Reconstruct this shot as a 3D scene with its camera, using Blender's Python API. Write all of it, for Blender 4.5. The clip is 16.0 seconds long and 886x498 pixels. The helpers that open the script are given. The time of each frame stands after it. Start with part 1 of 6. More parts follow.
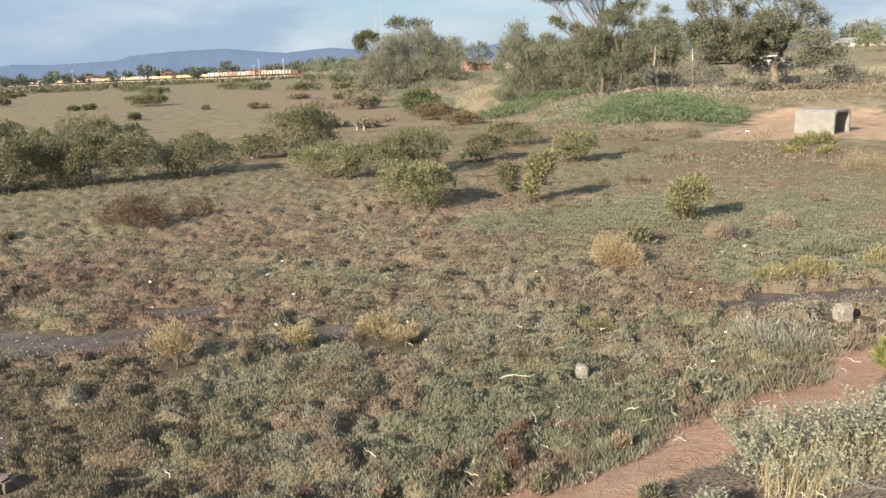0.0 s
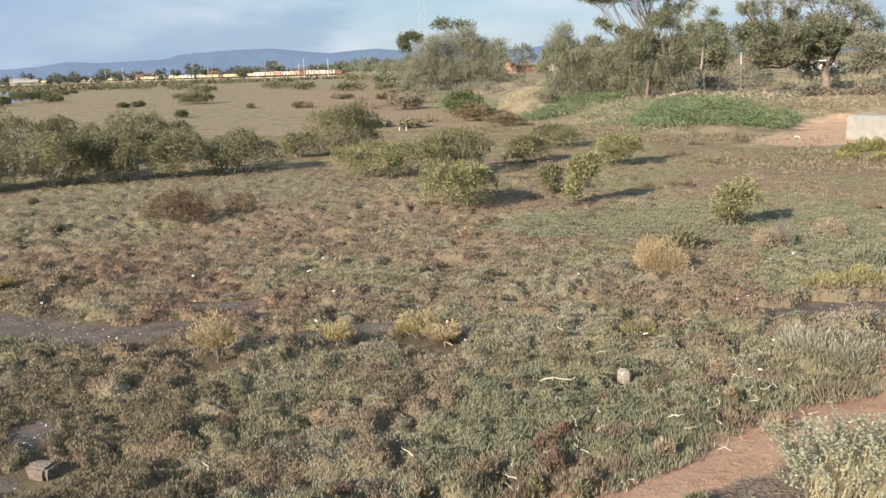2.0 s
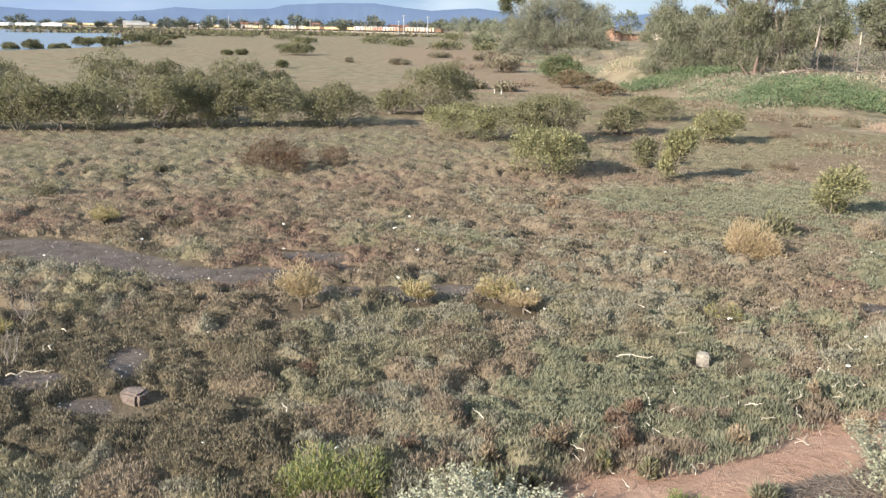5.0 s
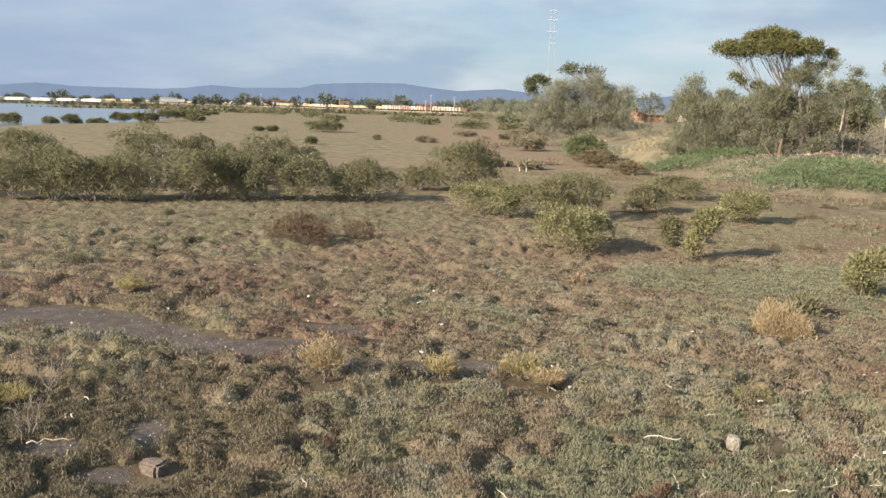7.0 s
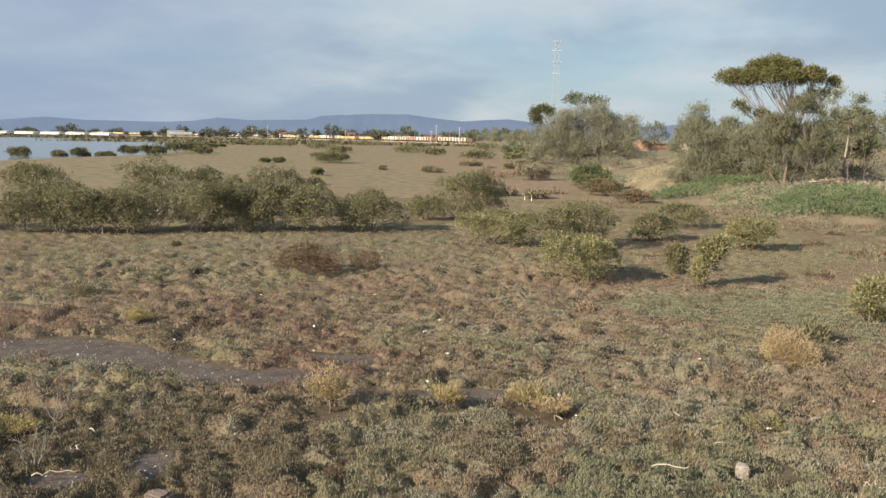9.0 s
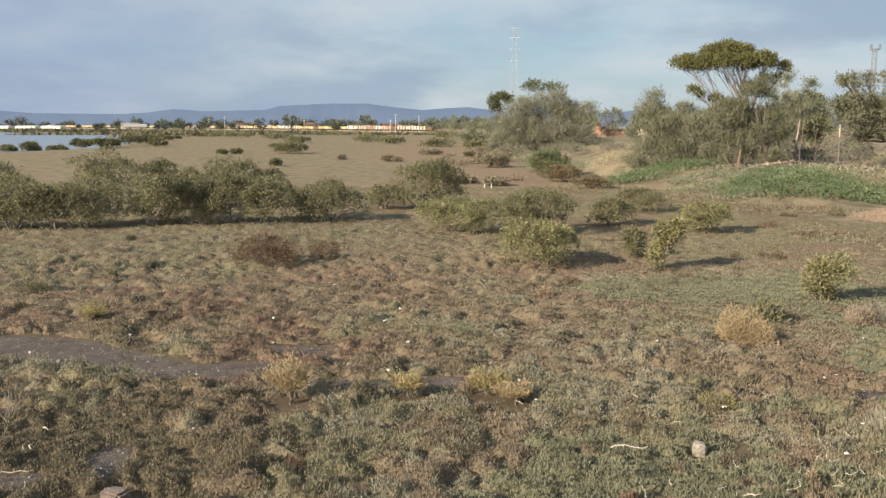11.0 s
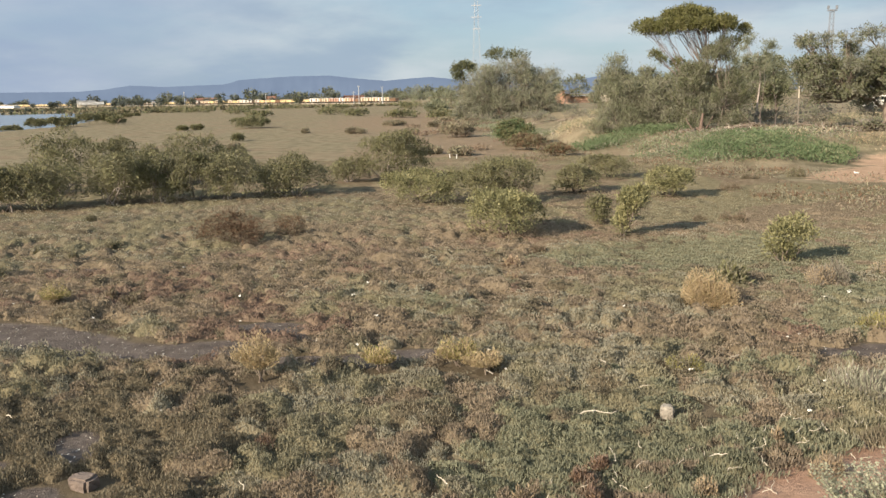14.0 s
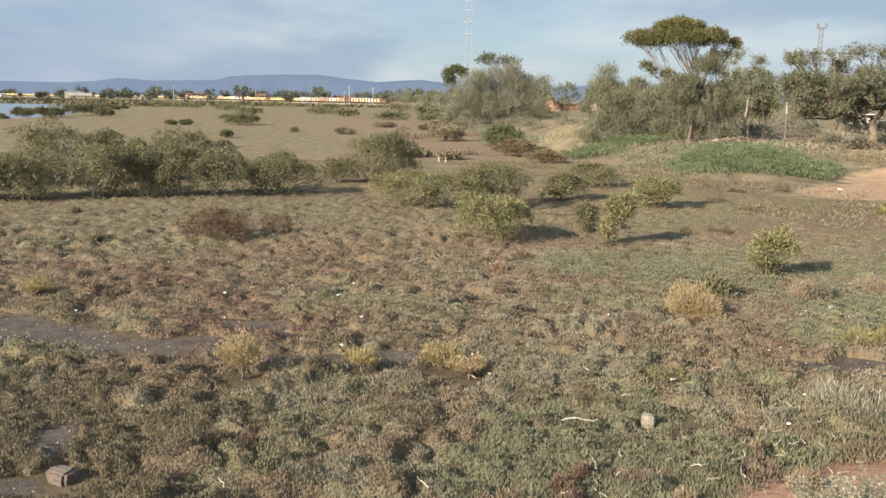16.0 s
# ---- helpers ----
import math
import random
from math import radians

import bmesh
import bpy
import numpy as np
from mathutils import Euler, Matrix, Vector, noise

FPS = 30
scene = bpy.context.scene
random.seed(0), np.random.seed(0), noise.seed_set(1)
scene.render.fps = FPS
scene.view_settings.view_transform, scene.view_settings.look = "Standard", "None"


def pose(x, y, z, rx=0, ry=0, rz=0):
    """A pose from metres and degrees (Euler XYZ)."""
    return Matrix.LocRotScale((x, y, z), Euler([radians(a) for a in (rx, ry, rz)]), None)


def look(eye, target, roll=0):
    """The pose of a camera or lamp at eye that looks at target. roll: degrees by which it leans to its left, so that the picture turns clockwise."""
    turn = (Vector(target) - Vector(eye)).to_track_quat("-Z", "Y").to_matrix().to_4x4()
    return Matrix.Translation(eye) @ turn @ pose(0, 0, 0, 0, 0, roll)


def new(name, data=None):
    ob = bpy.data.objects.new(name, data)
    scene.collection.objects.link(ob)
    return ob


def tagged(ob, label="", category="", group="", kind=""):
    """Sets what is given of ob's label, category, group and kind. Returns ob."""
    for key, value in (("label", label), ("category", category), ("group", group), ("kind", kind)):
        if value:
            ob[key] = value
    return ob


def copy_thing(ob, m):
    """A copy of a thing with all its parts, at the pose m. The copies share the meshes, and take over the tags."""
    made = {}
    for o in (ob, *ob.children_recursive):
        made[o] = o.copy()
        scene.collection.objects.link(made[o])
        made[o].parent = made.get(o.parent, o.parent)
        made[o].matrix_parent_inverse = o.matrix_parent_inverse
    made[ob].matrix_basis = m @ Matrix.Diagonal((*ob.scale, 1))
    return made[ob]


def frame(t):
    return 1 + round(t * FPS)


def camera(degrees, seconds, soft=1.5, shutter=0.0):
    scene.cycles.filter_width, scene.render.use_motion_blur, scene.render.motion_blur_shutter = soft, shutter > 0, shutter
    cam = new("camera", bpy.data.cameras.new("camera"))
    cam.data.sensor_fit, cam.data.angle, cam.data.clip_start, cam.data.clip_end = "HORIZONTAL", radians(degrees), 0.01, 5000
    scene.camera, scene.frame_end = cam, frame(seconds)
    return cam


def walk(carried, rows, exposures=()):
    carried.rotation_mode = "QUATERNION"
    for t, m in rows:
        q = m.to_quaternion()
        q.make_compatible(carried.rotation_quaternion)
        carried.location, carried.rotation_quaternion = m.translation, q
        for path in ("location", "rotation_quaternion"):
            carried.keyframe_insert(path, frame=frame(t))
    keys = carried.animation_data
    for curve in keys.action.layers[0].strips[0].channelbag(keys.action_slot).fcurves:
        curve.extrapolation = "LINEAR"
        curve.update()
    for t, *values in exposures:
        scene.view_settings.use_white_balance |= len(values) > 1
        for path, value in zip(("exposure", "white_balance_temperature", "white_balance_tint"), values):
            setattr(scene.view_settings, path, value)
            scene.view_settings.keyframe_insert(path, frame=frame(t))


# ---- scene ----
cam = camera(57.36, 16.0, soft=1.5)
PATH = [
    (0.0, pose(0.000, -0.000, 4.000, 76.981, 2.625, 3.168)),
    (0.5, pose(-0.020, -0.024, 3.981, 77.495, 3.839, 2.056)),
    (1.0, pose(-0.052, 0.114, 3.971, 76.067, 2.207, 3.909)),
    (1.5, pose(-0.029, 0.107, 3.964, 78.105, 2.257, 5.259)),
    (2.0, pose(-0.038, 0.080, 3.950, 77.216, 2.053, 6.151)),
    (2.5, pose(-0.017, 0.095, 3.961, 76.337, 3.092, 4.881)),
    (3.0, pose(-0.075, 0.105, 3.996, 76.067, 4.510, 2.180)),
    (3.5, pose(-0.103, 0.158, 3.967, 72.694, 1.763, 4.079)),
    (4.0, pose(-0.085, 0.119, 3.927, 75.422, 4.100, 5.228)),
    (4.5, pose(-0.098, 0.017, 3.972, 75.169, 1.249, 11.405)),
    (4.7, pose(-0.044, 0.025, 3.977, 74.661, -0.303, 12.349)),
    (6.8, pose(-0.032, 0.043, 3.941, 79.228, -1.735, 14.422)),
    (7.0, pose(-0.062, 0.028, 3.955, 80.026, -1.411, 14.809)),
    (7.5, pose(-0.030, 0.030, 3.936, 80.535, -0.135, 13.612)),
    (8.0, pose(-0.046, 0.021, 3.929, 80.963, -0.442, 13.785)),
    (8.5, pose(-0.002, 0.022, 3.948, 80.598, 0.353, 15.075)),
    (9.0, pose(-0.036, 0.007, 3.946, 82.114, -0.913, 15.184)),
    (9.5, pose(-0.009, 0.032, 3.933, 82.027, -0.082, 12.913)),
    (9.7, pose(0.011, 0.021, 3.923, 82.617, -0.252, 12.662)),
    (11.8, pose(0.023, 0.049, 3.932, 80.759, 0.153, 12.063)),
    (12.0, pose(0.035, 0.026, 3.911, 81.153, 0.369, 12.052)),
    (12.5, pose(-0.002, 0.060, 3.929, 79.626, 0.427, 11.002)),
    (13.0, pose(-0.008, 0.028, 3.927, 80.409, 0.679, 12.675)),
    (13.5, pose(0.016, 0.033, 3.931, 80.832, 1.151, 12.394)),
    (14.0, pose(0.031, 0.099, 3.935, 79.270, 1.156, 9.839)),
    (14.5, pose(-0.002, 0.066, 3.947, 79.590, -0.504, 10.405)),
    (15.0, pose(0.007, 0.071, 3.926, 79.458, 0.467, 9.868)),
    (15.5, pose(0.025, 0.055, 3.917, 80.304, -0.304, 10.342)),
    (16.0, pose(0.012, 0.078, 3.939, 79.507, -0.815, 9.184)),
]
walk(cam, PATH, exposures=[(0.0, 1.00, 6450, 10), (1.0, 1.05, 6400, 10), (2.5, 1.02, 6450, 10), (3.5, 1.12, 6180, 10), (4.0, 1.15, 6080, 10), (4.7, 1.20, 6050, 10), (6.8, 1.00, 6600, 10), (7.5, 0.88, 6750, 10), (9.0, 0.80, 6800, 10), (9.7, 0.76, 6800, 10), (12.0, 0.84, 6800, 10), (13.5, 0.83, 6800, 10), (16.0, 0.92, 6750, 10)])

# ---- world, sun, exposure ----
SUN_EL, SUN_AZ = 25.0, 220.5          # degrees; azimuth clockwise from +y
world = bpy.data.worlds.new("world")
scene.world = world
world.use_nodes = True


def sky_nodes():
    nt = world.node_tree
    nt.nodes.clear()
    out = nt.nodes.new("ShaderNodeOutputWorld")
    bg = nt.nodes.new("ShaderNodeBackground")
    bg.inputs["Strength"].default_value = 0.066
    sky = nt.nodes.new("ShaderNodeTexSky")
    sky.sky_type, sky.sun_disc = "NISHITA", False
    sky.sun_elevation, sky.sun_rotation = radians(SUN_EL), radians(SUN_AZ)
    sky.air_density, sky.dust_density, sky.ozone_density = 1.0, 1.2, 1.4
    tc = nt.nodes.new("ShaderNodeTexCoord")
    sep = nt.nodes.new("ShaderNodeSeparateXYZ")
    nt.links.new(tc.outputs["Generated"], sep.inputs[0])

    def m(op, a, b=None, c=None):
        n = nt.nodes.new("ShaderNodeMath")
        n.operation = op
        for i, v in enumerate((a, b, c)):
            if v is None:
                continue
            if isinstance(v, (int, float)):
                n.inputs[i].default_value = v
            else:
                nt.links.new(v, n.inputs[i])
        return n.outputs[0]

    zc = m("ADD", m("MAXIMUM", sep.outputs[2], 0.0), 0.24)
    comb = nt.nodes.new("ShaderNodeCombineXYZ")
    nt.links.new(m("DIVIDE", sep.outputs[0], zc), comb.inputs[0])
    nt.links.new(m("DIVIDE", sep.outputs[1], zc), comb.inputs[1])

    def cloud(scale, lo, hi, offset, detail=6.0, rough=0.55):
        mp = nt.nodes.new("ShaderNodeMapping")
        mp.inputs["Location"].default_value = offset
        nt.links.new(comb.outputs[0], mp.inputs[0])
        nz = nt.nodes.new("ShaderNodeTexNoise")
        nz.inputs["Scale"].default_value, nz.inputs["Detail"].default_value = scale, detail
        nz.inputs["Roughness"].default_value = rough
        nt.links.new(mp.outputs[0], nz.inputs["Vector"])
        mr = nt.nodes.new("ShaderNodeMapRange")
        mr.interpolation_type = "SMOOTHSTEP"
        mr.inputs["From Min"].default_value, mr.inputs["From Max"].default_value = lo, hi
        nt.links.new(nz.outputs[0], mr.inputs[0])
        return mr.outputs[0]

    def mix(fac, a, b):
        n = nt.nodes.new("ShaderNodeMix")
        n.data_type = "RGBA"
        nt.links.new(fac, n.inputs[0]) if not isinstance(fac, float) else None
        if isinstance(fac, float):
            n.inputs[0].default_value = fac
        for v, s in ((a, n.inputs[6]), (b, n.inputs[7])):
            if isinstance(v, tuple):
                s.default_value = (*v, 1)
            else:
                nt.links.new(v, s)
        return n.outputs[2]

    veil = mix(0.62, sky.outputs[0], VEIL)
    white = mix(m("MULTIPLY", cloud(1.15, 0.36, 0.68, (3.1, 1.7, 0)), 0.82), veil, CLOUD_WHITE)
    grey = mix(m("MULTIPLY", cloud(0.95, 0.44, 0.66, (7.7, 4.3, 2.0)), 0.8), white, CLOUD_GREY)
    # a blue-grey bank of cloud stands low over the water
    dot = nt.nodes.new("ShaderNodeVectorMath")
    dot.operation = "DOT_PRODUCT"
    nt.links.new(tc.outputs["Generated"], dot.inputs[0])
    dot.inputs[1].default_value = (-0.74, 0.66, 0.10)
    bank = nt.nodes.new("ShaderNodeMapRange")
    bank.interpolation_type = "SMOOTHSTEP"
    bank.inputs["From Min"].default_value, bank.inputs["From Max"].default_value, bank.inputs["To Max"].default_value = 0.86, 0.99, 0.72
    nt.links.new(dot.outputs["Value"], bank.inputs[0])
    grey = mix(m("MULTIPLY", bank.outputs[0], m("ADD", m("MULTIPLY", cloud(2.2, 0.3, 0.7, (1.3, 8.1, 4.0)), 0.4), 0.65)), grey, CLOUD_BANK)
    nt.links.new(grey, bg.inputs["Color"])
    nt.links.new(bg.outputs[0], out.inputs[0])


VEIL = (3.4, 4.95, 6.45)
CLOUD_WHITE = (5.25, 5.9, 6.5)
CLOUD_GREY = (2.8, 3.75, 5.0)
CLOUD_BANK = (2.75, 3.55, 5.2)
sky_nodes()
sun_data = bpy.data.lights.new("sun", "SUN")
sun_data.energy, sun_data.angle, sun_data.color = 5.0, radians(0.6), (1.0, 0.87, 0.70)
sun = new("sun", sun_data)
_az, _el = radians(SUN_AZ), radians(SUN_EL)
SUN_DIR = Vector((math.sin(_az) * math.cos(_el), math.cos(_az) * math.cos(_el), math.sin(_el)))
sun.matrix_world = look(SUN_DIR * 60, (0, 0, 0))


# ---- materials ----
def material(name, stops, scale=3.0, detail=5.0, rough=0.85, bump=0.0, bump_scale=20.0, leaf=0.0, island=0.0, fine=0.0,
             fine_scale=40.0, metal=0.0, spec=0.3, obj_random=0.0):
    """Noise ramp over world position between the stops; fine: a second, smaller variation; island: variation leaf by leaf."""
    mt = bpy.data.materials.new(name)
    mt.use_nodes = True
    nt = mt.node_tree
    nodes, links = nt.nodes, nt.links
    bsdf = nodes["Principled BSDF"]
    geo = nodes.new("ShaderNodeNewGeometry")
    nz = nodes.new("ShaderNodeTexNoise")
    nz.inputs["Scale"].default_value, nz.inputs["Detail"].default_value = scale, detail
    links.new(geo.outputs["Position"], nz.inputs["Vector"])
    ramp = nodes.new("ShaderNodeValToRGB")
    cr = ramp.color_ramp
    n = len(stops)
    while len(cr.elements) < n:
        cr.elements.new(0.5)
    for i, c in enumerate(stops):
        cr.elements[i].position = 0.3 + 0.4 * i / max(1, n - 1)
        cr.elements[i].color = (*c, 1)
    links.new(nz.outputs[0], ramp.inputs[0])
    col = ramp.outputs[0]

    def vary(col, value, lo, hi):
        mr = nodes.new("ShaderNodeMapRange")
        mr.inputs["To Min"].default_value, mr.inputs["To Max"].default_value = lo, hi
        links.new(value, mr.inputs[0])
        mx = nodes.new("ShaderNodeVectorMath")
        mx.operation = "SCALE"
        links.new(col, mx.inputs[0])
        links.new(mr.outputs[0], mx.inputs["Scale"])
        return mx.outputs[0]

    if fine:
        n2 = nodes.new("ShaderNodeTexNoise")
        n2.inputs["Scale"].default_value, n2.inputs["Detail"].default_value = fine_scale, 4.0
        links.new(geo.outputs["Position"], n2.inputs["Vector"])
        col = vary(col, n2.outputs[0], 1 - fine, 1 + fine)
    if island:
        col = vary(col, geo.outputs["Random Per Island"], 1 - island, 1 + island)
    if obj_random:
        oi = nodes.new("ShaderNodeObjectInfo")
        col = vary(col, oi.outputs["Random"], 1 - obj_random, 1 + obj_random)
    links.new(col, bsdf.inputs["Base Color"])
    bsdf.inputs["Roughness"].default_value = rough
    bsdf.inputs["Metallic"].default_value = metal
    bsdf.inputs["Specular IOR Level"].default_value = spec
    if bump:
        nb = nodes.new("ShaderNodeTexNoise")
        nb.inputs["Scale"].default_value, nb.inputs["Detail"].default_value = bump_scale, 6.0
        links.new(geo.outputs["Position"], nb.inputs["Vector"])
        bp = nodes.new("ShaderNodeBump")
        bp.inputs["Strength"].default_value, bp.inputs["Distance"].default_value = bump, 0.05
        links.new(nb.outputs[0], bp.inputs["Height"])
        links.new(bp.outputs[0], bsdf.inputs["Normal"])
    if leaf:
        tr = nodes.new("ShaderNodeBsdfTranslucent")
        links.new(col, tr.inputs["Color"])
        ms = nodes.new("ShaderNodeMixShader")
        ms.inputs[0].default_value = leaf
        links.new(bsdf.outputs[0], ms.inputs[1])
        links.new(tr.outputs[0], ms.inputs[2])
        links.new(ms.outputs[0], nodes["Material Output"].inputs["Surface"])
    return mt


def plant(name, a, b, leaf=0.25, scale=1.2, island=0.18, fine=0.0, bump=0.0, rough=0.7, spec=0.2):
    return material(name, (a, b), scale=scale, detail=3, rough=rough, leaf=leaf, island=island, spec=spec, fine=fine, fine_scale=22.0, bump=bump, bump_scale=28.0)


M_SAM_OLIVE = plant("samphire_olive", (0.223, 0.211, 0.145), (0.308, 0.288, 0.204), fine=0.3, bump=0.7, island=0.12, rough=0.85, spec=0.06)
M_SAM_GREY = plant("samphire_grey", (0.245, 0.234, 0.179), (0.339, 0.32, 0.25), fine=0.3, bump=0.7, island=0.12, rough=0.85, spec=0.06)
M_SAM_BROWN = plant("samphire_brown", (0.23, 0.189, 0.143), (0.314, 0.259, 0.195), fine=0.3, bump=0.7, island=0.12, rough=0.85, spec=0.06)
M_SAM_RED = plant("samphire_red", (0.214, 0.153, 0.12), (0.286, 0.205, 0.161), fine=0.3, bump=0.7, island=0.12, rough=0.85, spec=0.06)
M_SAM_TEAL = plant("samphire_teal", (0.198, 0.205, 0.143), (0.273, 0.276, 0.195), fine=0.3, bump=0.7, island=0.12, rough=0.85, spec=0.06)
M_SAM_DARK = plant("samphire_dark", (0.183, 0.161, 0.116), (0.25, 0.22, 0.159), fine=0.3, bump=0.7, island=0.12, rough=0.85, spec=0.06)
M_SAM_YELLOW = plant("samphire_yellow", (0.268, 0.205, 0.099), (0.34, 0.259, 0.125), fine=0.3, bump=0.7, island=0.12, rough=0.85, spec=0.06)
M_FLAT = plant("flat_growth", (0.185, 0.166, 0.110), (0.240, 0.208, 0.142), leaf=0.1, island=0.08)
M_FLAT_DARK = plant("flat_growth_dark", (0.130, 0.114, 0.074), (0.170, 0.148, 0.098), leaf=0.1, island=0.08)
M_FLAT_RED = plant("flat_growth_red", (0.190, 0.142, 0.100), (0.245, 0.184, 0.132), leaf=0.1, island=0.08)
M_MANGROVE = plant("mangrove_leaf", (0.148, 0.148, 0.074), (0.230, 0.222, 0.118), leaf=0.28, rough=0.55, spec=0.18, island=0.18)
M_MANGROVE_GREY = plant("mangrove_leaf_grey", (0.150, 0.143, 0.086), (0.224, 0.210, 0.130), leaf=0.28, rough=0.55, spec=0.18, island=0.18)
M_MANGROVE_BRIGHT = plant("mangrove_leaf_bright", (0.24, 0.231, 0.112), (0.35, 0.325, 0.17), leaf=0.28, rough=0.5, spec=0.3, island=0.16)
M_OCHRE = plant("ochre_foliage", (0.335, 0.27, 0.15), (0.45, 0.365, 0.215))
M_OCHRE_GREEN = plant("ochre_green_foliage", (0.259, 0.239, 0.087), (0.348, 0.316, 0.124))
M_TAN = plant("tan_foliage", (0.347, 0.269, 0.172), (0.452, 0.358, 0.236))
M_REDBROWN = plant("redbrown_foliage", (0.130, 0.084, 0.054), (0.205, 0.132, 0.086), island=0.25)
M_SILVER = plant("silver_leaf", (0.3, 0.312, 0.225), (0.43, 0.435, 0.325))
M_STRAW = plant("straw_stalk", (0.36, 0.31, 0.185), (0.50, 0.435, 0.28))
M_GREYTWIG = plant("grey_twig", (0.15, 0.132, 0.11), (0.25, 0.222, 0.19), leaf=0.0)
M_FRESH = plant("fresh_green", (0.15, 0.19, 0.066), (0.225, 0.262, 0.098))
M_WEED = plant("weed_leaf", (0.100, 0.148, 0.072), (0.160, 0.208, 0.106), scale=0.6)
M_WEED_PALE = plant("weed_leaf_pale", (0.118, 0.155, 0.084), (0.182, 0.216, 0.126), scale=0.6)
M_WEED_DRY = plant("weed_leaf_dry", (0.185, 0.2, 0.115), (0.262, 0.264, 0.165), scale=0.6)
M_GRASS = plant("dry_grass", (0.33, 0.28, 0.185), (0.47, 0.4, 0.278))
M_GUM = plant("gum_leaf", (0.135, 0.140, 0.052), (0.204, 0.198, 0.078), leaf=0.36, island=0.16)
M_WATTLE = plant("wattle_leaf", (0.19, 0.205, 0.13), (0.28, 0.286, 0.192), leaf=0.36, island=0.16)
M_CASUARINA = plant("casuarina_needle", (0.198, 0.192, 0.15), (0.288, 0.276, 0.22), leaf=0.36, island=0.16)
M_PALE = plant("pale_leaf", (0.213, 0.231, 0.158), (0.316, 0.322, 0.231), leaf=0.36, island=0.16)
M_DARKLEAF = plant("dark_leaf", (0.094, 0.105, 0.057), (0.149, 0.154, 0.086), leaf=0.15)
# distant leaves: the haze of distance is mixed into this bluish grey
M_HAZYLEAF = plant("hazy_leaf", (0.104, 0.122, 0.114), (0.156, 0.172, 0.16), leaf=0.15)
M_BARK = material("bark", ((0.16, 0.125, 0.10), (0.27, 0.225, 0.185)), scale=6, bump=0.6, bump_scale=30)
M_BARK_PALE = material("pale_bark", ((0.26, 0.22, 0.195), (0.42, 0.36, 0.32)), scale=4, bump=0.4, bump_scale=20)
M_BARK_PURPLE = material("smooth_gum_bark", ((0.17, 0.135, 0.125), (0.28, 0.225, 0.205)), scale=4, bump=0.3, bump_scale=20)
M_BARK_RED = material("peeling_bark", ((0.13, 0.092, 0.075), (0.20, 0.145, 0.118)), scale=6, bump=0.5)
M_DRIFT = material("bleached_wood", ((0.46, 0.41, 0.33), (0.64, 0.58, 0.48)), scale=9, fine=0.2, bump=0.3)
M_ROCK = material("stone", ((0.25, 0.225, 0.19), (0.36, 0.325, 0.275)), scale=12, fine=0.25, bump=0.7, bump_scale=35)
M_ROCK_PINK = material("pinkish_stone", ((0.14, 0.112, 0.098), (0.22, 0.175, 0.150)), scale=12, fine=0.25, bump=0.7, bump_scale=35)
M_CONCRETE = material("weathered_concrete", ((0.215, 0.208, 0.19), (0.29, 0.28, 0.255)), scale=3, fine=0.12, fine_scale=18,
                      bump=0.25, bump_scale=30)
M_WHITE = material("white_plastic", ((0.55, 0.54, 0.51), (0.66, 0.65, 0.62)), scale=5, rough=0.5)
M_SHELL = material("shell_scrap", ((0.62, 0.60, 0.55), (0.78, 0.76, 0.70)), scale=20)
M_STEEL = material("galvanised_steel", ((0.34, 0.35, 0.36), (0.46, 0.47, 0.48)), scale=2, rough=0.5, metal=0.4)
M_GLASS = material("dark_glass", ((0.03, 0.035, 0.04), (0.05, 0.055, 0.06)), rough=0.1, spec=0.6)
M_TYRE = material("tyre_rubber", ((0.02, 0.02, 0.02), (0.035, 0.035, 0.035)), rough=0.8)


def paint(name, c, rough=0.5, obj_random=0.0):
    d = tuple(v * 0.8 for v in c)
    return material(name, (d, c), scale=0.8, rough=rough, fine=0.12, fine_scale=6, obj_random=obj_random)


P_CREAM = paint("cream_paint", (0.62, 0.54, 0.41), obj_random=0.12)
P_YELLOW = paint("yellow_paint", (0.60, 0.48, 0.27), obj_random=0.12)
P_WHITE = paint("white_paint", (0.74, 0.72, 0.68), obj_random=0.06)
P_SHED = paint("bright_white_paint", (0.86, 0.85, 0.82))
P_RED = paint("red_oxide_paint", (0.48, 0.31, 0.245), obj_random=0.15)
P_BROWN = paint("brown_paint", (0.20, 0.12, 0.08), obj_random=0.2)
P_ORANGE = paint("orange_paint", (0.55, 0.34, 0.245))
P_ROOF = paint("grey_roof", (0.50, 0.50, 0.49), obj_random=0.15)
P_WALL = paint("house_wall", (0.58, 0.52, 0.44), obj_random=0.15)
P_TILE = paint("roof_tile", (0.36, 0.20, 0.14), obj_random=0.2)


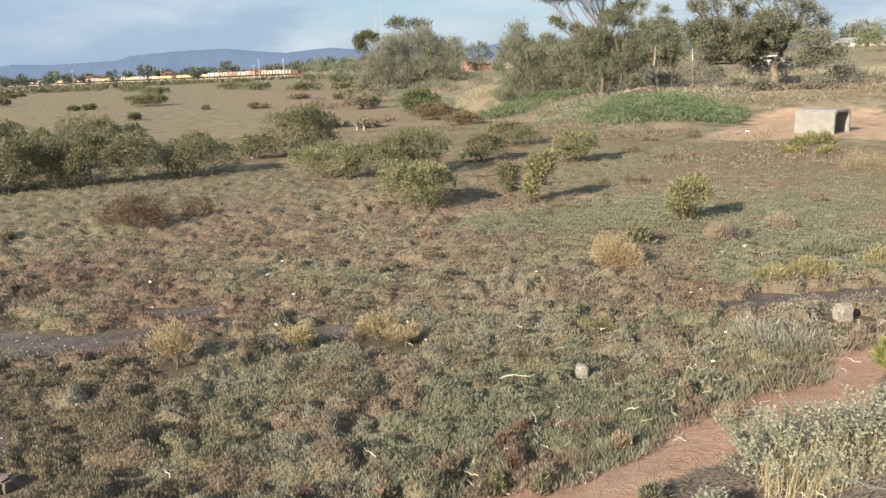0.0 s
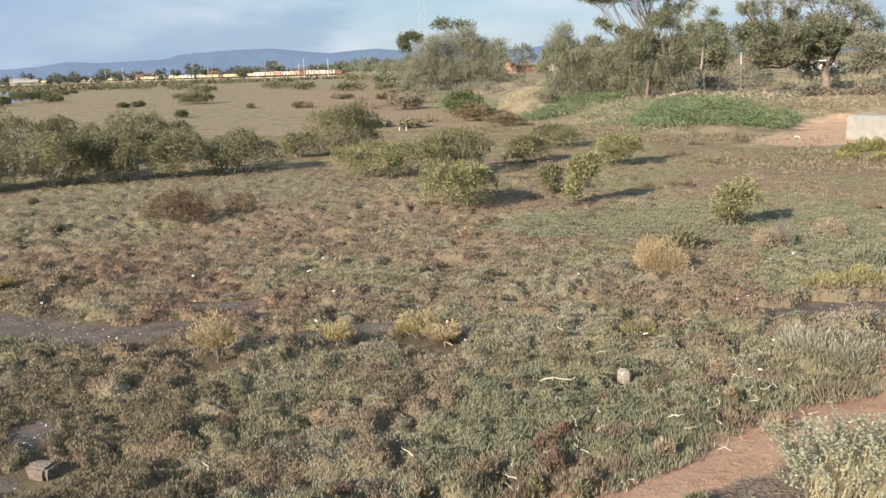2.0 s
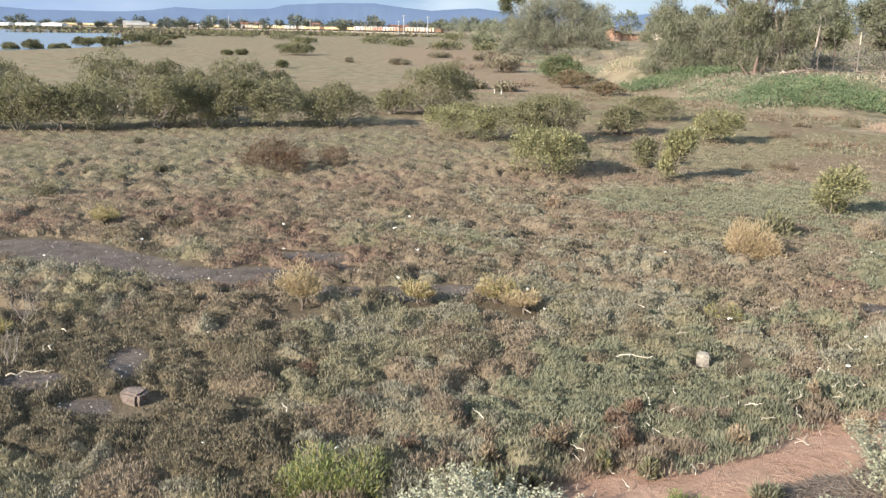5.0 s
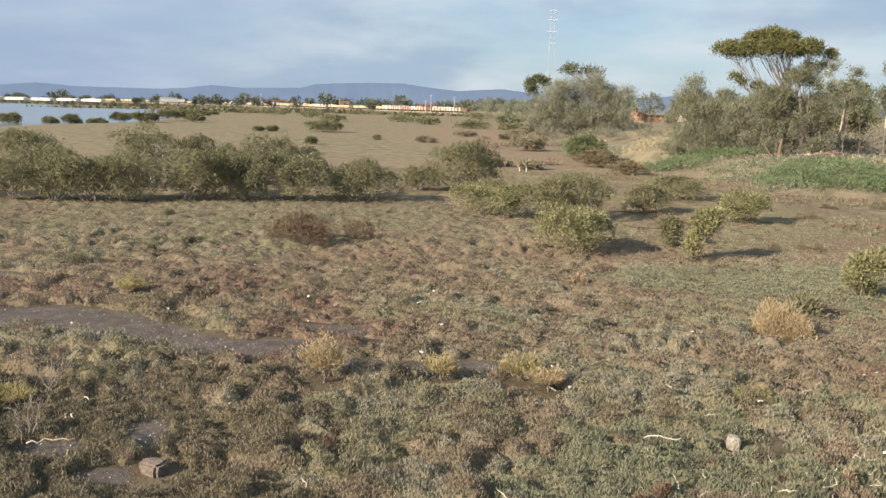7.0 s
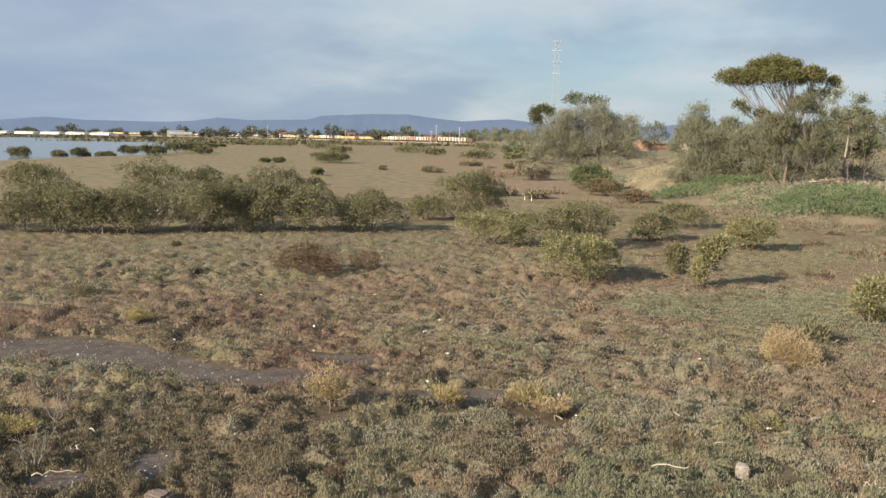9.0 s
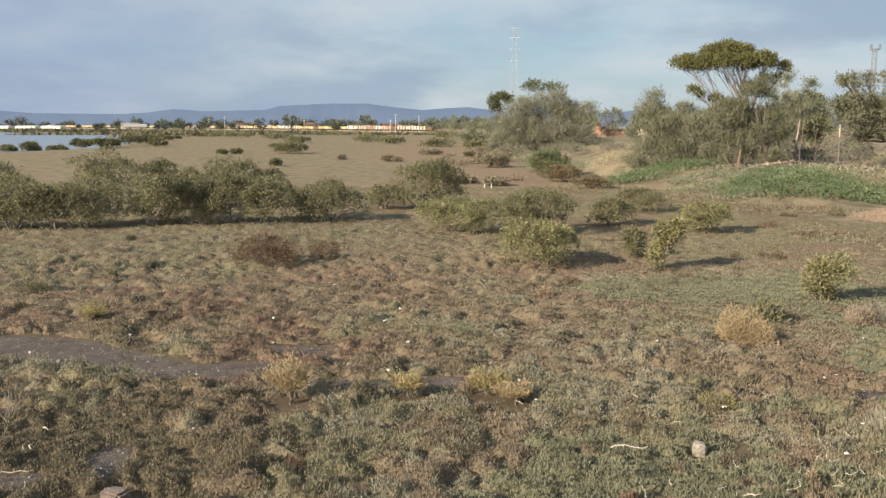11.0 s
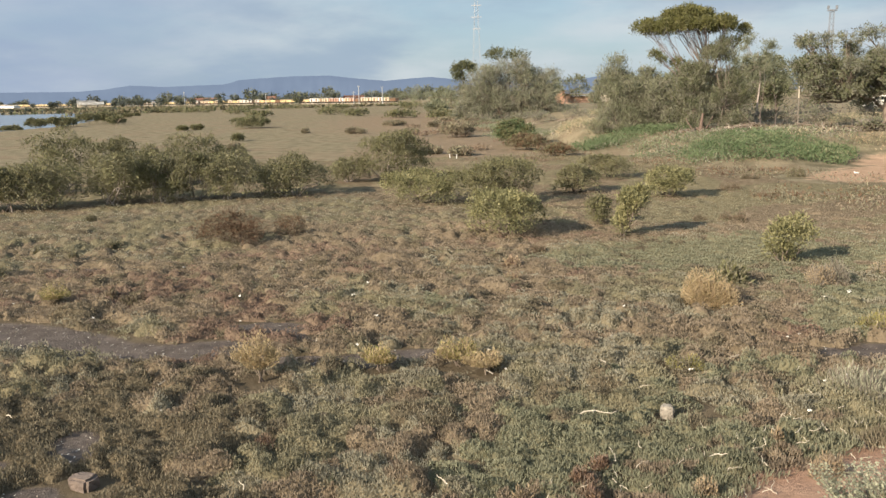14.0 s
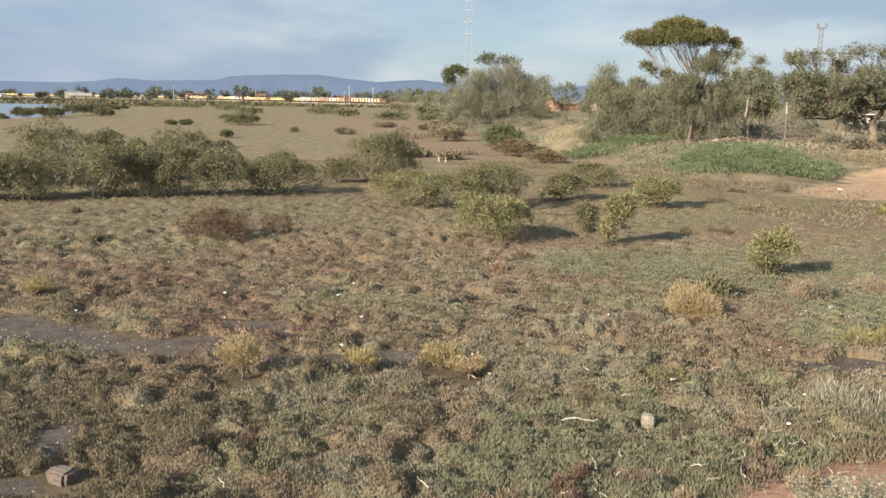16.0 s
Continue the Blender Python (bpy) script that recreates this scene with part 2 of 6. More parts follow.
def ground_material():
    """Soil, red dirt, grey mud, pale sand and dry field, mixed by the zone attributes of the sheet."""
    mt = bpy.data.materials.new("ground_soil")
    mt.use_nodes = True
    nt = mt.node_tree
    nodes, links = nt.nodes, nt.links
    bsdf = nodes["Principled BSDF"]
    geo = nodes.new("ShaderNodeNewGeometry")

    def noise_(scale, detail=6.0, rough=0.6):
        n = nodes.new("ShaderNodeTexNoise")
        n.inputs["Scale"].default_value, n.inputs["Detail"].default_value, n.inputs["Roughness"].default_value = scale, detail, rough
        links.new(geo.outputs["Position"], n.inputs["Vector"])
        return n.outputs[0]

    def ramp(value, *stops):
        r = nodes.new("ShaderNodeValToRGB")
        while len(r.color_ramp.elements) < len(stops):
            r.color_ramp.elements.new(0.5)
        for e, (p, c) in zip(r.color_ramp.elements, stops):
            e.position, e.color = p, (*c, 1)
        links.new(value, r.inputs[0])
        return r.outputs[0]

    def mixc(fac, a, b, mode="MIX"):
        n = nodes.new("ShaderNodeMix")
        n.data_type, n.blend_type = "RGBA", mode
        links.new(fac, n.inputs[0]) if not isinstance(fac, float) else None
        if isinstance(fac, float):
            n.inputs[0].default_value = fac
        links.new(a, n.inputs[6])
        links.new(b, n.inputs[7])
        return n.outputs[2]

    big, mid, fine = noise_(0.12, 5), noise_(1.3, 6), noise_(14.0, 6, 0.7)
    soil = ramp(mid, (0.3, (0.095, 0.076, 0.052)), (0.7, (0.160, 0.130, 0.092)))
    far = ramp(mid, (0.3, (0.170, 0.152, 0.100)), (0.55, (0.215, 0.188, 0.126)), (0.75, (0.240, 0.202, 0.140)))
    far2 = ramp(big, (0.35, (0.205, 0.190, 0.124)), (0.65, (0.245, 0.205, 0.145)))
    far = mixc(0.5, far, far2)
    streak = nodes.new("ShaderNodeTexNoise")
    streak.inputs["Scale"].default_value, streak.inputs["Detail"].default_value = 0.9, 8.0
    links.new(geo.outputs["Position"], streak.inputs["Vector"])
    far = mixc(0.55, far, ramp(streak.outputs[0], (0.40, (0.115, 0.098, 0.066)), (0.52, (0.245, 0.209, 0.142)), (0.75, (0.275, 0.226, 0.158))))
    ruddy = ramp(mid, (0.3, (0.190, 0.146, 0.100)), (0.7, (0.272, 0.208, 0.148)))
    # pinkish dry patches and darker strips of growth over the open flat
    far = mixc(ramp(big, (0.50, (0, 0, 0)), (0.62, (0.75, 0.75, 0.75))), far, ruddy)
    far = mixc(ramp(noise_(0.42, 7, 0.65), (0.55, (0, 0, 0)), (0.66, (0.6, 0.6, 0.6))), far, ramp(mid, (0.3, (0.110, 0.098, 0.064)), (0.7, (0.150, 0.130, 0.086))))
    dirt = ramp(mid, (0.3, (0.300, 0.185, 0.130)), (0.7, (0.420, 0.280, 0.205)))
    mud = ramp(noise_(3.0), (0.3, (0.082, 0.069, 0.062)), (0.7, (0.155, 0.132, 0.120)))
    sand = ramp(mid, (0.3, (0.335, 0.222, 0.150)), (0.7, (0.465, 0.330, 0.236)))
    field = ramp(noise_(0.5), (0.3, (0.190, 0.160, 0.108)), (0.7, (0.290, 0.240, 0.164)))
    attr = nodes.new("ShaderNodeAttribute")
    attr.attribute_name = "zone"
    attr2 = nodes.new("ShaderNodeAttribute")
    attr2.attribute_name = "zone_b"
    s1, s2 = nodes.new("ShaderNodeSeparateColor"), nodes.new("ShaderNodeSeparateColor")
    links.new(attr.outputs["Color"], s1.inputs[0])
    links.new(attr2.outputs["Color"], s2.inputs[0])

    def ragged(v, spread=0.5):
        a = nodes.new("ShaderNodeMath")
        a.operation = "MULTIPLY_ADD"
        links.new(mid, a.inputs[0])
        a.inputs[1].default_value, a.inputs[2].default_value = spread * 2, -spread
        b = nodes.new("ShaderNodeMath")
        b.operation = "ADD"
        links.new(v, b.inputs[0])
        links.new(a.outputs[0], b.inputs[1])
        mr = nodes.new("ShaderNodeMapRange")
        mr.interpolation_type = "SMOOTHSTEP"
        mr.inputs["From Min"].default_value, mr.inputs["From Max"].default_value = 0.35, 0.65
        links.new(b.outputs[0], mr.inputs[0])
        return mr.outputs[0]

    col = mixc(s2.outputs[0], soil, mixc(ragged(s2.outputs[2], 0.8), far, ruddy))
    col = mixc(ragged(s1.outputs[1]), col, mud)
    col = mixc(ragged(s2.outputs[1]), col, field)
    col = mixc(ragged(s1.outputs[2]), col, sand)
    col = mixc(ragged(s1.outputs[0]), col, dirt)
    mulch = ramp(noise_(9.0), (0.3, (0.085, 0.068, 0.056)), (0.7, (0.200, 0.162, 0.136)))
    col = mixc(ragged(attr.outputs["Alpha"], 0.6), col, mulch)
    grain = nodes.new("ShaderNodeMapRange")
    grain.inputs["To Min"].default_value, grain.inputs["To Max"].default_value = 0.62, 1.38
    links.new(fine, grain.inputs[0])
    sc = nodes.new("ShaderNodeVectorMath")
    sc.operation = "SCALE"
    links.new(col, sc.inputs[0])
    links.new(grain.outputs[0], sc.inputs["Scale"])
    links.new(sc.outputs[0], bsdf.inputs["Base Color"])
    bsdf.inputs["Roughness"].default_value = 0.95
    bsdf.inputs["Specular IOR Level"].default_value = 0.03
    bp = nodes.new("ShaderNodeBump")
    bp.inputs["Strength"].default_value, bp.inputs["Distance"].default_value = 0.6, 0.06
    links.new(fine, bp.inputs["Height"])
    swell = nodes.new("ShaderNodeBump")
    swell.inputs["Strength"].default_value, swell.inputs["Distance"].default_value = 0.55, 0.22
    links.new(streak.outputs[0], swell.inputs["Height"])
    links.new(swell.outputs[0], bp.inputs["Normal"])
    links.new(bp.outputs[0], bsdf.inputs["Normal"])
    return mt


M_GROUND = ground_material()


def water_material():
    mt = bpy.data.materials.new("shallow_water")
    mt.use_nodes = True
    nodes, links = mt.node_tree.nodes, mt.node_tree.links
    b = nodes["Principled BSDF"]
    b.inputs["Base Color"].default_value = (0.17, 0.20, 0.21, 1)
    b.inputs["Roughness"].default_value = 0.18
    n = nodes.new("ShaderNodeTexNoise")
    n.inputs["Scale"].default_value, n.inputs["Detail"].default_value = 0.8, 5
    geo = nodes.new("ShaderNodeNewGeometry")
    links.new(geo.outputs["Position"], n.inputs["Vector"])
    bp = nodes.new("ShaderNodeBump")
    bp.inputs["Strength"].default_value, bp.inputs["Distance"].default_value = 0.15, 0.1
    links.new(n.outputs[0], bp.inputs["Height"])
    links.new(bp.outputs[0], b.inputs["Normal"])
    return mt


M_WATER = water_material()


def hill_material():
    """Wooded far range: the haze of distance is put into its blue base and its own glow, as a backdrop's."""
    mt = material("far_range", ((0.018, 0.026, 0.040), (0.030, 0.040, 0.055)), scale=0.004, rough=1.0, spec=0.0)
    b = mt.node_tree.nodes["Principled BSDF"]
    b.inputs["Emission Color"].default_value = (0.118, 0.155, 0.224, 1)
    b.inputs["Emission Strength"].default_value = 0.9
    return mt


M_HILL = hill_material()


# ---- plan: heights and zones ----
def smooth(a, b, v):
    t = np.clip((v - a) / (b - a), 0, 1)
    return t * t * (3 - 2 * t)


def vnoise(x, y, scale, seed=0):
    """Value noise 0..1 on arrays, cell size 'scale' metres."""
    x, y = np.asarray(x, float) / scale, np.asarray(y, float) / scale
    xi, yi = np.floor(x), np.floor(y)
    xf, yf = x - xi, y - yi

    def h(a, b):
        v = np.sin(a * 127.1 + b * 311.7 + seed * 74.7) * 43758.5453
        return v - np.floor(v)

    u, v = xf * xf * (3 - 2 * xf), yf * yf * (3 - 2 * yf)
    return (h(xi, yi) * (1 - u) + h(xi + 1, yi) * u) * (1 - v) + (h(xi, yi + 1) * (1 - u) + h(xi + 1, yi + 1) * u) * v


def fbm(x, y, scale, seed=0):
    return 0.55 * vnoise(x, y, scale, seed) + 0.3 * vnoise(x, y, scale / 2.1, seed + 1) + 0.15 * vnoise(x, y, scale / 4.3, seed + 2)


# foot of the bank along the marsh's edge; the bank lies on its right-hand side
BANK = [(90, 20), (34, 39), (24, 44.5), (18, 47), (15.6, 47.6), (14.1, 46.2), (11.1, 42.6), (8.4, 43.2), (6.1, 44.5), (4.3, 48.3),
        (2.2, 52.2), (-0.6, 56), (-3.6, 66), (-6.0, 100), (-24, 187), (-59, 318), (-105, 465), (-260, 900), (-900, 3000)]
SHORE = [(-83, 86), (-87, 101), (-86.5, 113), (-92, 133), (-107, 165), (-150, 235), (-190, 290), (-300, 370), (-402, 421),
         (-900, 600), (-900, 100), (-300, -100), (-110, 30)]


def line_distance(x, y, pts, closed=False):
    """Distance to a polyline, and the sign of the side of its nearest piece (positive: right)."""
    best = np.full(np.shape(x), 1e18)
    side = np.ones(np.shape(x))
    pairs = list(zip(pts, pts[1:] + (pts[:1] if closed else [])))
    for (ax, ay), (bx, by) in pairs:
        dx, dy = bx - ax, by - ay
        t = np.clip(((x - ax) * dx + (y - ay) * dy) / (dx * dx + dy * dy), 0, 1)
        ex, ey = x - ax - t * dx, y - ay - t * dy
        d = ex * ex + ey * ey
        near = d < best
        best = np.where(near, d, best)
        side = np.where(near, np.sign(dy * ex - dx * ey), side)
    return np.sqrt(best) * side


def bank_b(x, y):
    return line_distance(x, y, BANK) + 1.2 * (fbm(x, y, 7.0, 5) - 0.5)


def levee_s(x, y):
    return -0.6 * x + 0.8 * y


def inside(x, y, poly):
    r = np.zeros(np.shape(x), bool)
    for (ax, ay), (bx, by) in zip(poly, poly[1:] + poly[:1]):
        c = (ay > y) != (by > y)
        r ^= c & (x < (bx - ax) * (y - ay) / (by - ay + 1e-12) + ax)
    return r


def height(x, y):
    x, y = np.asarray(x, float), np.asarray(y, float)
    r = np.hypot(x, y)
    s = levee_s(x, y)
    z = 0.05 * (fbm(x, y, 2.6, 9) - 0.5) * smooth(60, 20, r)
    lev = 0.16 * smooth(5.7, 4.6, s) + 0.58 * np.clip(3.75 - s, 0, 3.8)
    lev = lev + 0.06 * (fbm(x, y, 0.7, 2) - 0.5) * smooth(5.5, 4.5, s)
    z = z + lev * smooth(60, 30, r)
    b = bank_b(x, y)
    z = z + (1.2 * smooth(-0.8, 6.8, b) + np.clip(0.013 * (b - 9), 0, 1.6)) * smooth(900, 500, r)
    z = z + 0.25 * (fbm(x, y, 5.0, 3) - 0.5) * smooth(1, 6, b) * smooth(120, 60, r)
    z = z + 0.75 * np.minimum(blob(x, y, -0.6, 68, 2.0, 6.0, .1) + blob(x, y, 0.4, 64, 1.6, 2.6, .1), 1.0)
    d = np.abs(line_distance(x, y, SHORE, True))
    z = np.where(inside(x, y, SHORE), z - 0.6 * smooth(0, 3, d), z)
    return z


def blob(x, y, cx, cy, rx, ry, turn=0.0):
    c, s = math.cos(turn), math.sin(turn)
    u, v = (x - cx) * c + (y - cy) * s, -(x - cx) * s + (y - cy) * c
    return np.clip(1.25 - np.hypot(u / rx, v / ry), 0, 1)


def zone_mud(x, y):
    """Bare grey mud: a winding wet strip through the near marsh."""
    parts = [(-10.6, 12.1, 1.8, .75, .1), (-8.9, 11.9, 1.4, .7, -.1), (-7.2, 11.4, 1.5, .58, -.05), (-5.9, 11.7, 1.2, .52, .2),
             (-5.4, 13.0, .8, .36, .1), (-4.9, 12.6, .7, .2, -.3), (-3.9, 11.35, 1.3, .32, .05), (-2.8, 11.8, 1.2, .28, .3),
             (-5.5, 6.9, .34, .26, .2), (-5.8, 8.1, .34, .5, .5), (-6.5, 7.3, .5, .3, .2), (-8.2, 9.1, .8, .2, .1),
             (5.6, 12.85, 2.6, .5, .12), (8.4, 13.6, 2.4, .6, .25), (-15, 14.5, 2.4, .35, .2), (-11.5, 17.2, 1.8, .2, .05)]
    return np.max([blob(x, y, *p) for p in parts], axis=0)


def zone_dirt(x, y):
    s = levee_s(x, y) + 0.95 * (fbm(x, y, 1.3, 31) - 0.5)
    return smooth(5.8, 5.3, s) * smooth(40, 25, np.hypot(x, y))


def zone_mulch(x, y):
    """Dead twigs and mulch over the levee's slope."""
    s = levee_s(x, y) + 0.9 * (fbm(x, y, 0.9, 17) - 0.5) + 0.3 * (fbm(x, y, 0.3, 18) - 0.5)
    return smooth(4.75, 4.2, s) * smooth(1.2, 2.0, s)


def zone_sand(x, y):
    """Orange sand on the bank's toe and the trodden way up between the shrubs."""
    parts = [(15.4, 40.5, 4.6, 5.0, 0), (12.3, 38.6, 3.4, 2.8, .2), (17.5, 45.5, 5.0, 3.8, 0), (18.6, 47.4, 4.0, 2.2, -.2), (19.5, 37.5, 6, 5.5, 0), (23, 43.5, 6, 4, 0), (27, 36, 9, 7, -.2), (12.4, 40.6, 2.4, 1.4, .4), (-2.9, 61.5, 1.2, 4.5, .1), (4.2, 52, 2.6, .5, .5), (-1.5, 46, 3.4, .4, .05), (1.0, 56, 2.0, .4, .3), (-6.5, 47.5, 3.4, .3, .02)]
    return np.max([blob(x, y, *p) for p in parts], axis=0)


def zone_litter_shade(x, y):
    """Dark earth and leaf litter under the trees on the bank; keeping out the pale field also paints their shade."""
    parts = [(7.4, 57.6, 3.6, 1.9, 0), (12, 59.2, 4.2, 3.6, .1), (15.5, 59.5, 4, 3.6, 0), (19.8, 57.6, 6.0, 3.8, -.2), (25, 56.5, 4.5, 3.2, -.3)]
    return np.clip(1.6 * np.max([blob(x, y, *p) for p in parts], axis=0), 0, 1)


def zone_field(x, y):
    return smooth(2.5, 6, bank_b(x, y))


# ---- mesh helpers ----
def mesh_quads(name, verts, quads, mats, index=None, smooth_shade=False):
    verts, quads = np.asarray(verts, np.float32), np.asarray(quads, np.int32)
    me = bpy.data.meshes.new(name)
    me.vertices.add(len(verts))
    me.vertices.foreach_set("co", verts.ravel())
    k = quads.shape[1]
    me.loops.add(quads.size)
    me.loops.foreach_set("vertex_index", quads.ravel())
    me.polygons.add(len(quads))
    me.polygons.foreach_set("loop_start", np.arange(0, quads.size, k, dtype=np.int32))
    me.polygons.foreach_set("loop_total", np.full(len(quads), k, np.int32))
    for m in mats:
        me.materials.append(m)
    if index is not None:
        me.polygons.foreach_set("material_index", np.asarray(index, np.int32))
    me.polygons.foreach_set("use_smooth", np.full(len(quads), smooth_shade, bool))
    me.update(calc_edges=True)
    return me


def from_bm(name, bm, mats):
    me = bpy.data.meshes.new(name)
    bm.to_mesh(me)
    bm.free()
    for m in (mats if isinstance(mats, (list, tuple)) else [mats]):
        me.materials.append(m)
    return me


def part(name, me, parent, label=""):
    """A mesh object under a thing or a part."""
    ob = new(name, me)
    ob.parent = parent
    if label:
        ob["label"] = label
    return ob


def thing(name, x, y, label, category, group="", turn=0.0, z=None):
    ob = new(name)
    ob.empty_display_size = 0.2
    ob.matrix_world = pose(x, y, float(height(x, y)) if z is None else z, 0, 0, turn)
    return tagged(ob, label, category, group)


def unit(v):
    return v / np.maximum(np.linalg.norm(v, axis=-1, keepdims=True), 1e-9)


def blades(base, way, length, width, rng, curl=0.0, face=None):
    """Kite-shaped leaves: (N,3) roots and directions -> vertices and quads; face: the way their broad side turns."""
    n = len(base)
    way = unit(way)
    side = unit(np.cross(way, rng.normal(size=(n, 3)) if face is None else face + rng.normal(size=(n, 3)) * 0.35))
    L, W = np.broadcast_to(length, n)[:, None], np.broadcast_to(width, n)[:, None]
    bend = np.zeros((n, 3))
    bend[:, 2] = -curl
    mid = base + way * L * 0.5
    v = np.stack([base, mid - side * W / 2, base + (way + bend) * L, mid + side * W / 2], 1).reshape(-1, 3)
    return v, np.arange(4 * n).reshape(n, 4)


def tube(pts, radii, sides=5):
    pts = np.asarray(pts, float)
    n = len(pts)
    t = unit(np.gradient(pts, axis=0))
    ref = np.where(np.abs(t[:, 2:3]) > 0.9, np.array([[1.0, 0, 0]]), np.array([[0, 0, 1.0]]))
    a = unit(np.cross(t, ref))
    b = np.cross(t, a)
    ang = np.linspace(0, 2 * np.pi, sides, endpoint=False)
    ring = (np.cos(ang)[None, :, None] * a[:, None] + np.sin(ang)[None, :, None] * b[:, None])
    v = (pts[:, None] + ring * np.asarray(radii, float)[:, None, None]).reshape(-1, 3)
    q = []
    for i in range(n - 1):
        for j in range(sides):
            k = (j + 1) % sides
            q.append((i * sides + j, i * sides + k, (i + 1) * sides + k, (i + 1) * sides + j))
    return v, np.array(q)


def join(pieces):
    vs, qs, o = [], [], 0
    for v, q in pieces:
        vs.append(v)
        qs.append(q + o)
        o += len(v)
    return np.concatenate(vs), np.concatenate(qs)


def limb(a, b, r0, r1, rng, wobble=0.12, n=6, sides=5, sag=0.0):
    a, b = np.asarray(a, float), np.asarray(b, float)
    t = np.linspace(0, 1, n)[:, None]
    L = np.linalg.norm(b - a)
    p = a + (b - a) * t
    off = np.cumsum(rng.normal(size=(n, 3)), axis=0) * wobble * L / n
    off -= t * off[-1]
    p = p + off - np.array([[0, 0, sag * L]]) * np.sin(t * np.pi)
    p[0] = a
    return tube(p, np.linspace(r0, r1, n), sides), p


def box_mesh(name, size, mats, bevel=0.0, at=(0, 0, 0), segments=1):
    bm = bmesh.new()
    bmesh.ops.create_cube(bm, size=1)
    bmesh.ops.scale(bm, vec=size, verts=bm.verts)
    bmesh.ops.translate(bm, vec=at, verts=bm.verts)
    if bevel:
        bmesh.ops.bevel(bm, geom=bm.edges[:], offset=bevel, segments=segments, affect="EDGES")
    return from_bm(name, bm, mats)


def cyl_mesh(name, r0, r1, a, b, mats, sides=10):
    bm = bmesh.new()
    a, b = Vector(a), Vector(b)
    m = Matrix.Translation((a + b) / 2) @ (b - a).to_track_quat("Z", "Y").to_matrix().to_4x4()
    bmesh.ops.create_cone(bm, cap_ends=True, segments=sides, radius1=r0, radius2=r1, depth=(b - a).length, matrix=m)
    return from_bm(name, bm, mats)


# ---- ground, water, far range ----
def build_ground():
    view = np.radians(np.arange(-56, 46.01, 0.6))
    back = np.radians(np.arange(52, 303, 6.0))
    ang = np.concatenate([view, back])
    rad = [0.03]
    while rad[-1] < 4900:
        rad.append(rad[-1] * (1.25 if rad[-1] < 1.6 else 1.022 if rad[-1] < 150 else 1.05))
    rad = np.array(rad)
    A, R = np.meshgrid(ang, rad)
    X, Y = R * np.sin(A), R * np.cos(A)
    Z = height(X, Y)
    na, nr = len(ang), len(rad)
    v = np.stack([X, Y, Z], -1).reshape(-1, 3)
    i, j = np.meshgrid(np.arange(nr - 1), np.arange(na), indexing="ij")
    k = (j + 1) % na
    q = np.stack([i * na + j, (i + 1) * na + j, (i + 1) * na + k, i * na + k], -1).reshape(-1, 4)[:, ::-1]
    me = mesh_quads("ground", v, q, [M_GROUND], smooth_shade=True)
    x, y = v[:, 0], v[:, 1]
    r = np.hypot(x, y)
    za = np.stack([zone_dirt(x, y), np.clip(1.5 * zone_mud(x, y), 0, 1), zone_sand(x, y), zone_mulch(x, y) * smooth(30, 20, r)], 1)
    zb = np.stack([np.maximum(smooth(20, 44, r), smooth(14, 21, r) * smooth(-2.5, 2.5, x)), np.clip(zone_field(x, y) - zone_litter_shade(x, y), 0, 1), np.maximum(.85 * blob(x, y, -11, 62, 9, 30, .12), .8 * blob(x, y, -27, 135, 22, 80, .2)), np.ones(len(x))], 1)
    for name, z in (("zone", za), ("zone_b", zb)):
        at = me.attributes.new(name, "FLOAT_COLOR", "POINT")
        at.data.foreach_set("color", z.astype(np.float32).ravel())
    ob = new("ground", me)
    tagged(ob, "flat salt marsh soil rising to a red dirt levee and a sandy bank", "ground", kind="structure")
    return ob


build_ground()


def build_water():
    bm = bmesh.new()
    bm.faces.new([bm.verts.new((x, y, -0.1)) for x, y in SHORE])
    bmesh.ops.recalc_face_normals(bm, faces=bm.faces)
    for f in bm.faces:
        if f.normal.z < 0:
            f.normal_flip()
    tagged(new("water", from_bm("water", bm, M_WATER)), "calm grey-blue shallow tidal water behind the marsh", "water", kind="structure")


build_water()


def build_range(name, crest, dist, depth, label):
    """A long ridge: crest heights over bearings (degrees clockwise from +y), folded slopes in front and behind."""
    b = np.array([c[0] for c in crest], float)
    h = np.array([c[1] for c in crest], float)
    bb = np.arange(b[0], b[-1], 0.12)
    hh = np.interp(bb, b, h)
    n = len(bb)
    hh = hh * (1 + 0.05 * (fbm(bb * 10, np.zeros(n), 14.0, 3) - 0.5)) + 1.2 * (vnoise(bb * 60, np.zeros(n), 9.0, 4) - 0.5)
    rows = [(-1.0, 0.0), (-0.6, 0.42), (-0.3, 0.72), (0.0, 1.0), (0.6, 0.5), (1.0, 0.0)]
    vs = []
    for k, (d, f) in enumerate(rows):
        w = 0.25 * (fbm(bb * 10, np.full(n, k * 20.0), 9.0, 8) - 0.5)
        D = dist + (d + (w if 0 < f < 1 else 0)) * depth
        hk = hh * f * (1 + (0.35 * (fbm(bb * 10, np.full(n, k * 9.0), 11.0, 12) - 0.5) if 0 < f < 1 else 0))
        a = np.radians(bb)
        vs.append(np.stack([D * np.sin(a), D * np.cos(a), hk - 3 * (f == 0)], 1))
    v = np.concatenate(vs)
    q = [(r * n + i, r * n + i + 1, (r + 1) * n + i + 1, (r + 1) * n + i) for r in range(len(rows) - 1) for i in range(n - 1)]
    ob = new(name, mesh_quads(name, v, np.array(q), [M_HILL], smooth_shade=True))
    tagged(ob, label, "hills", kind="structure")


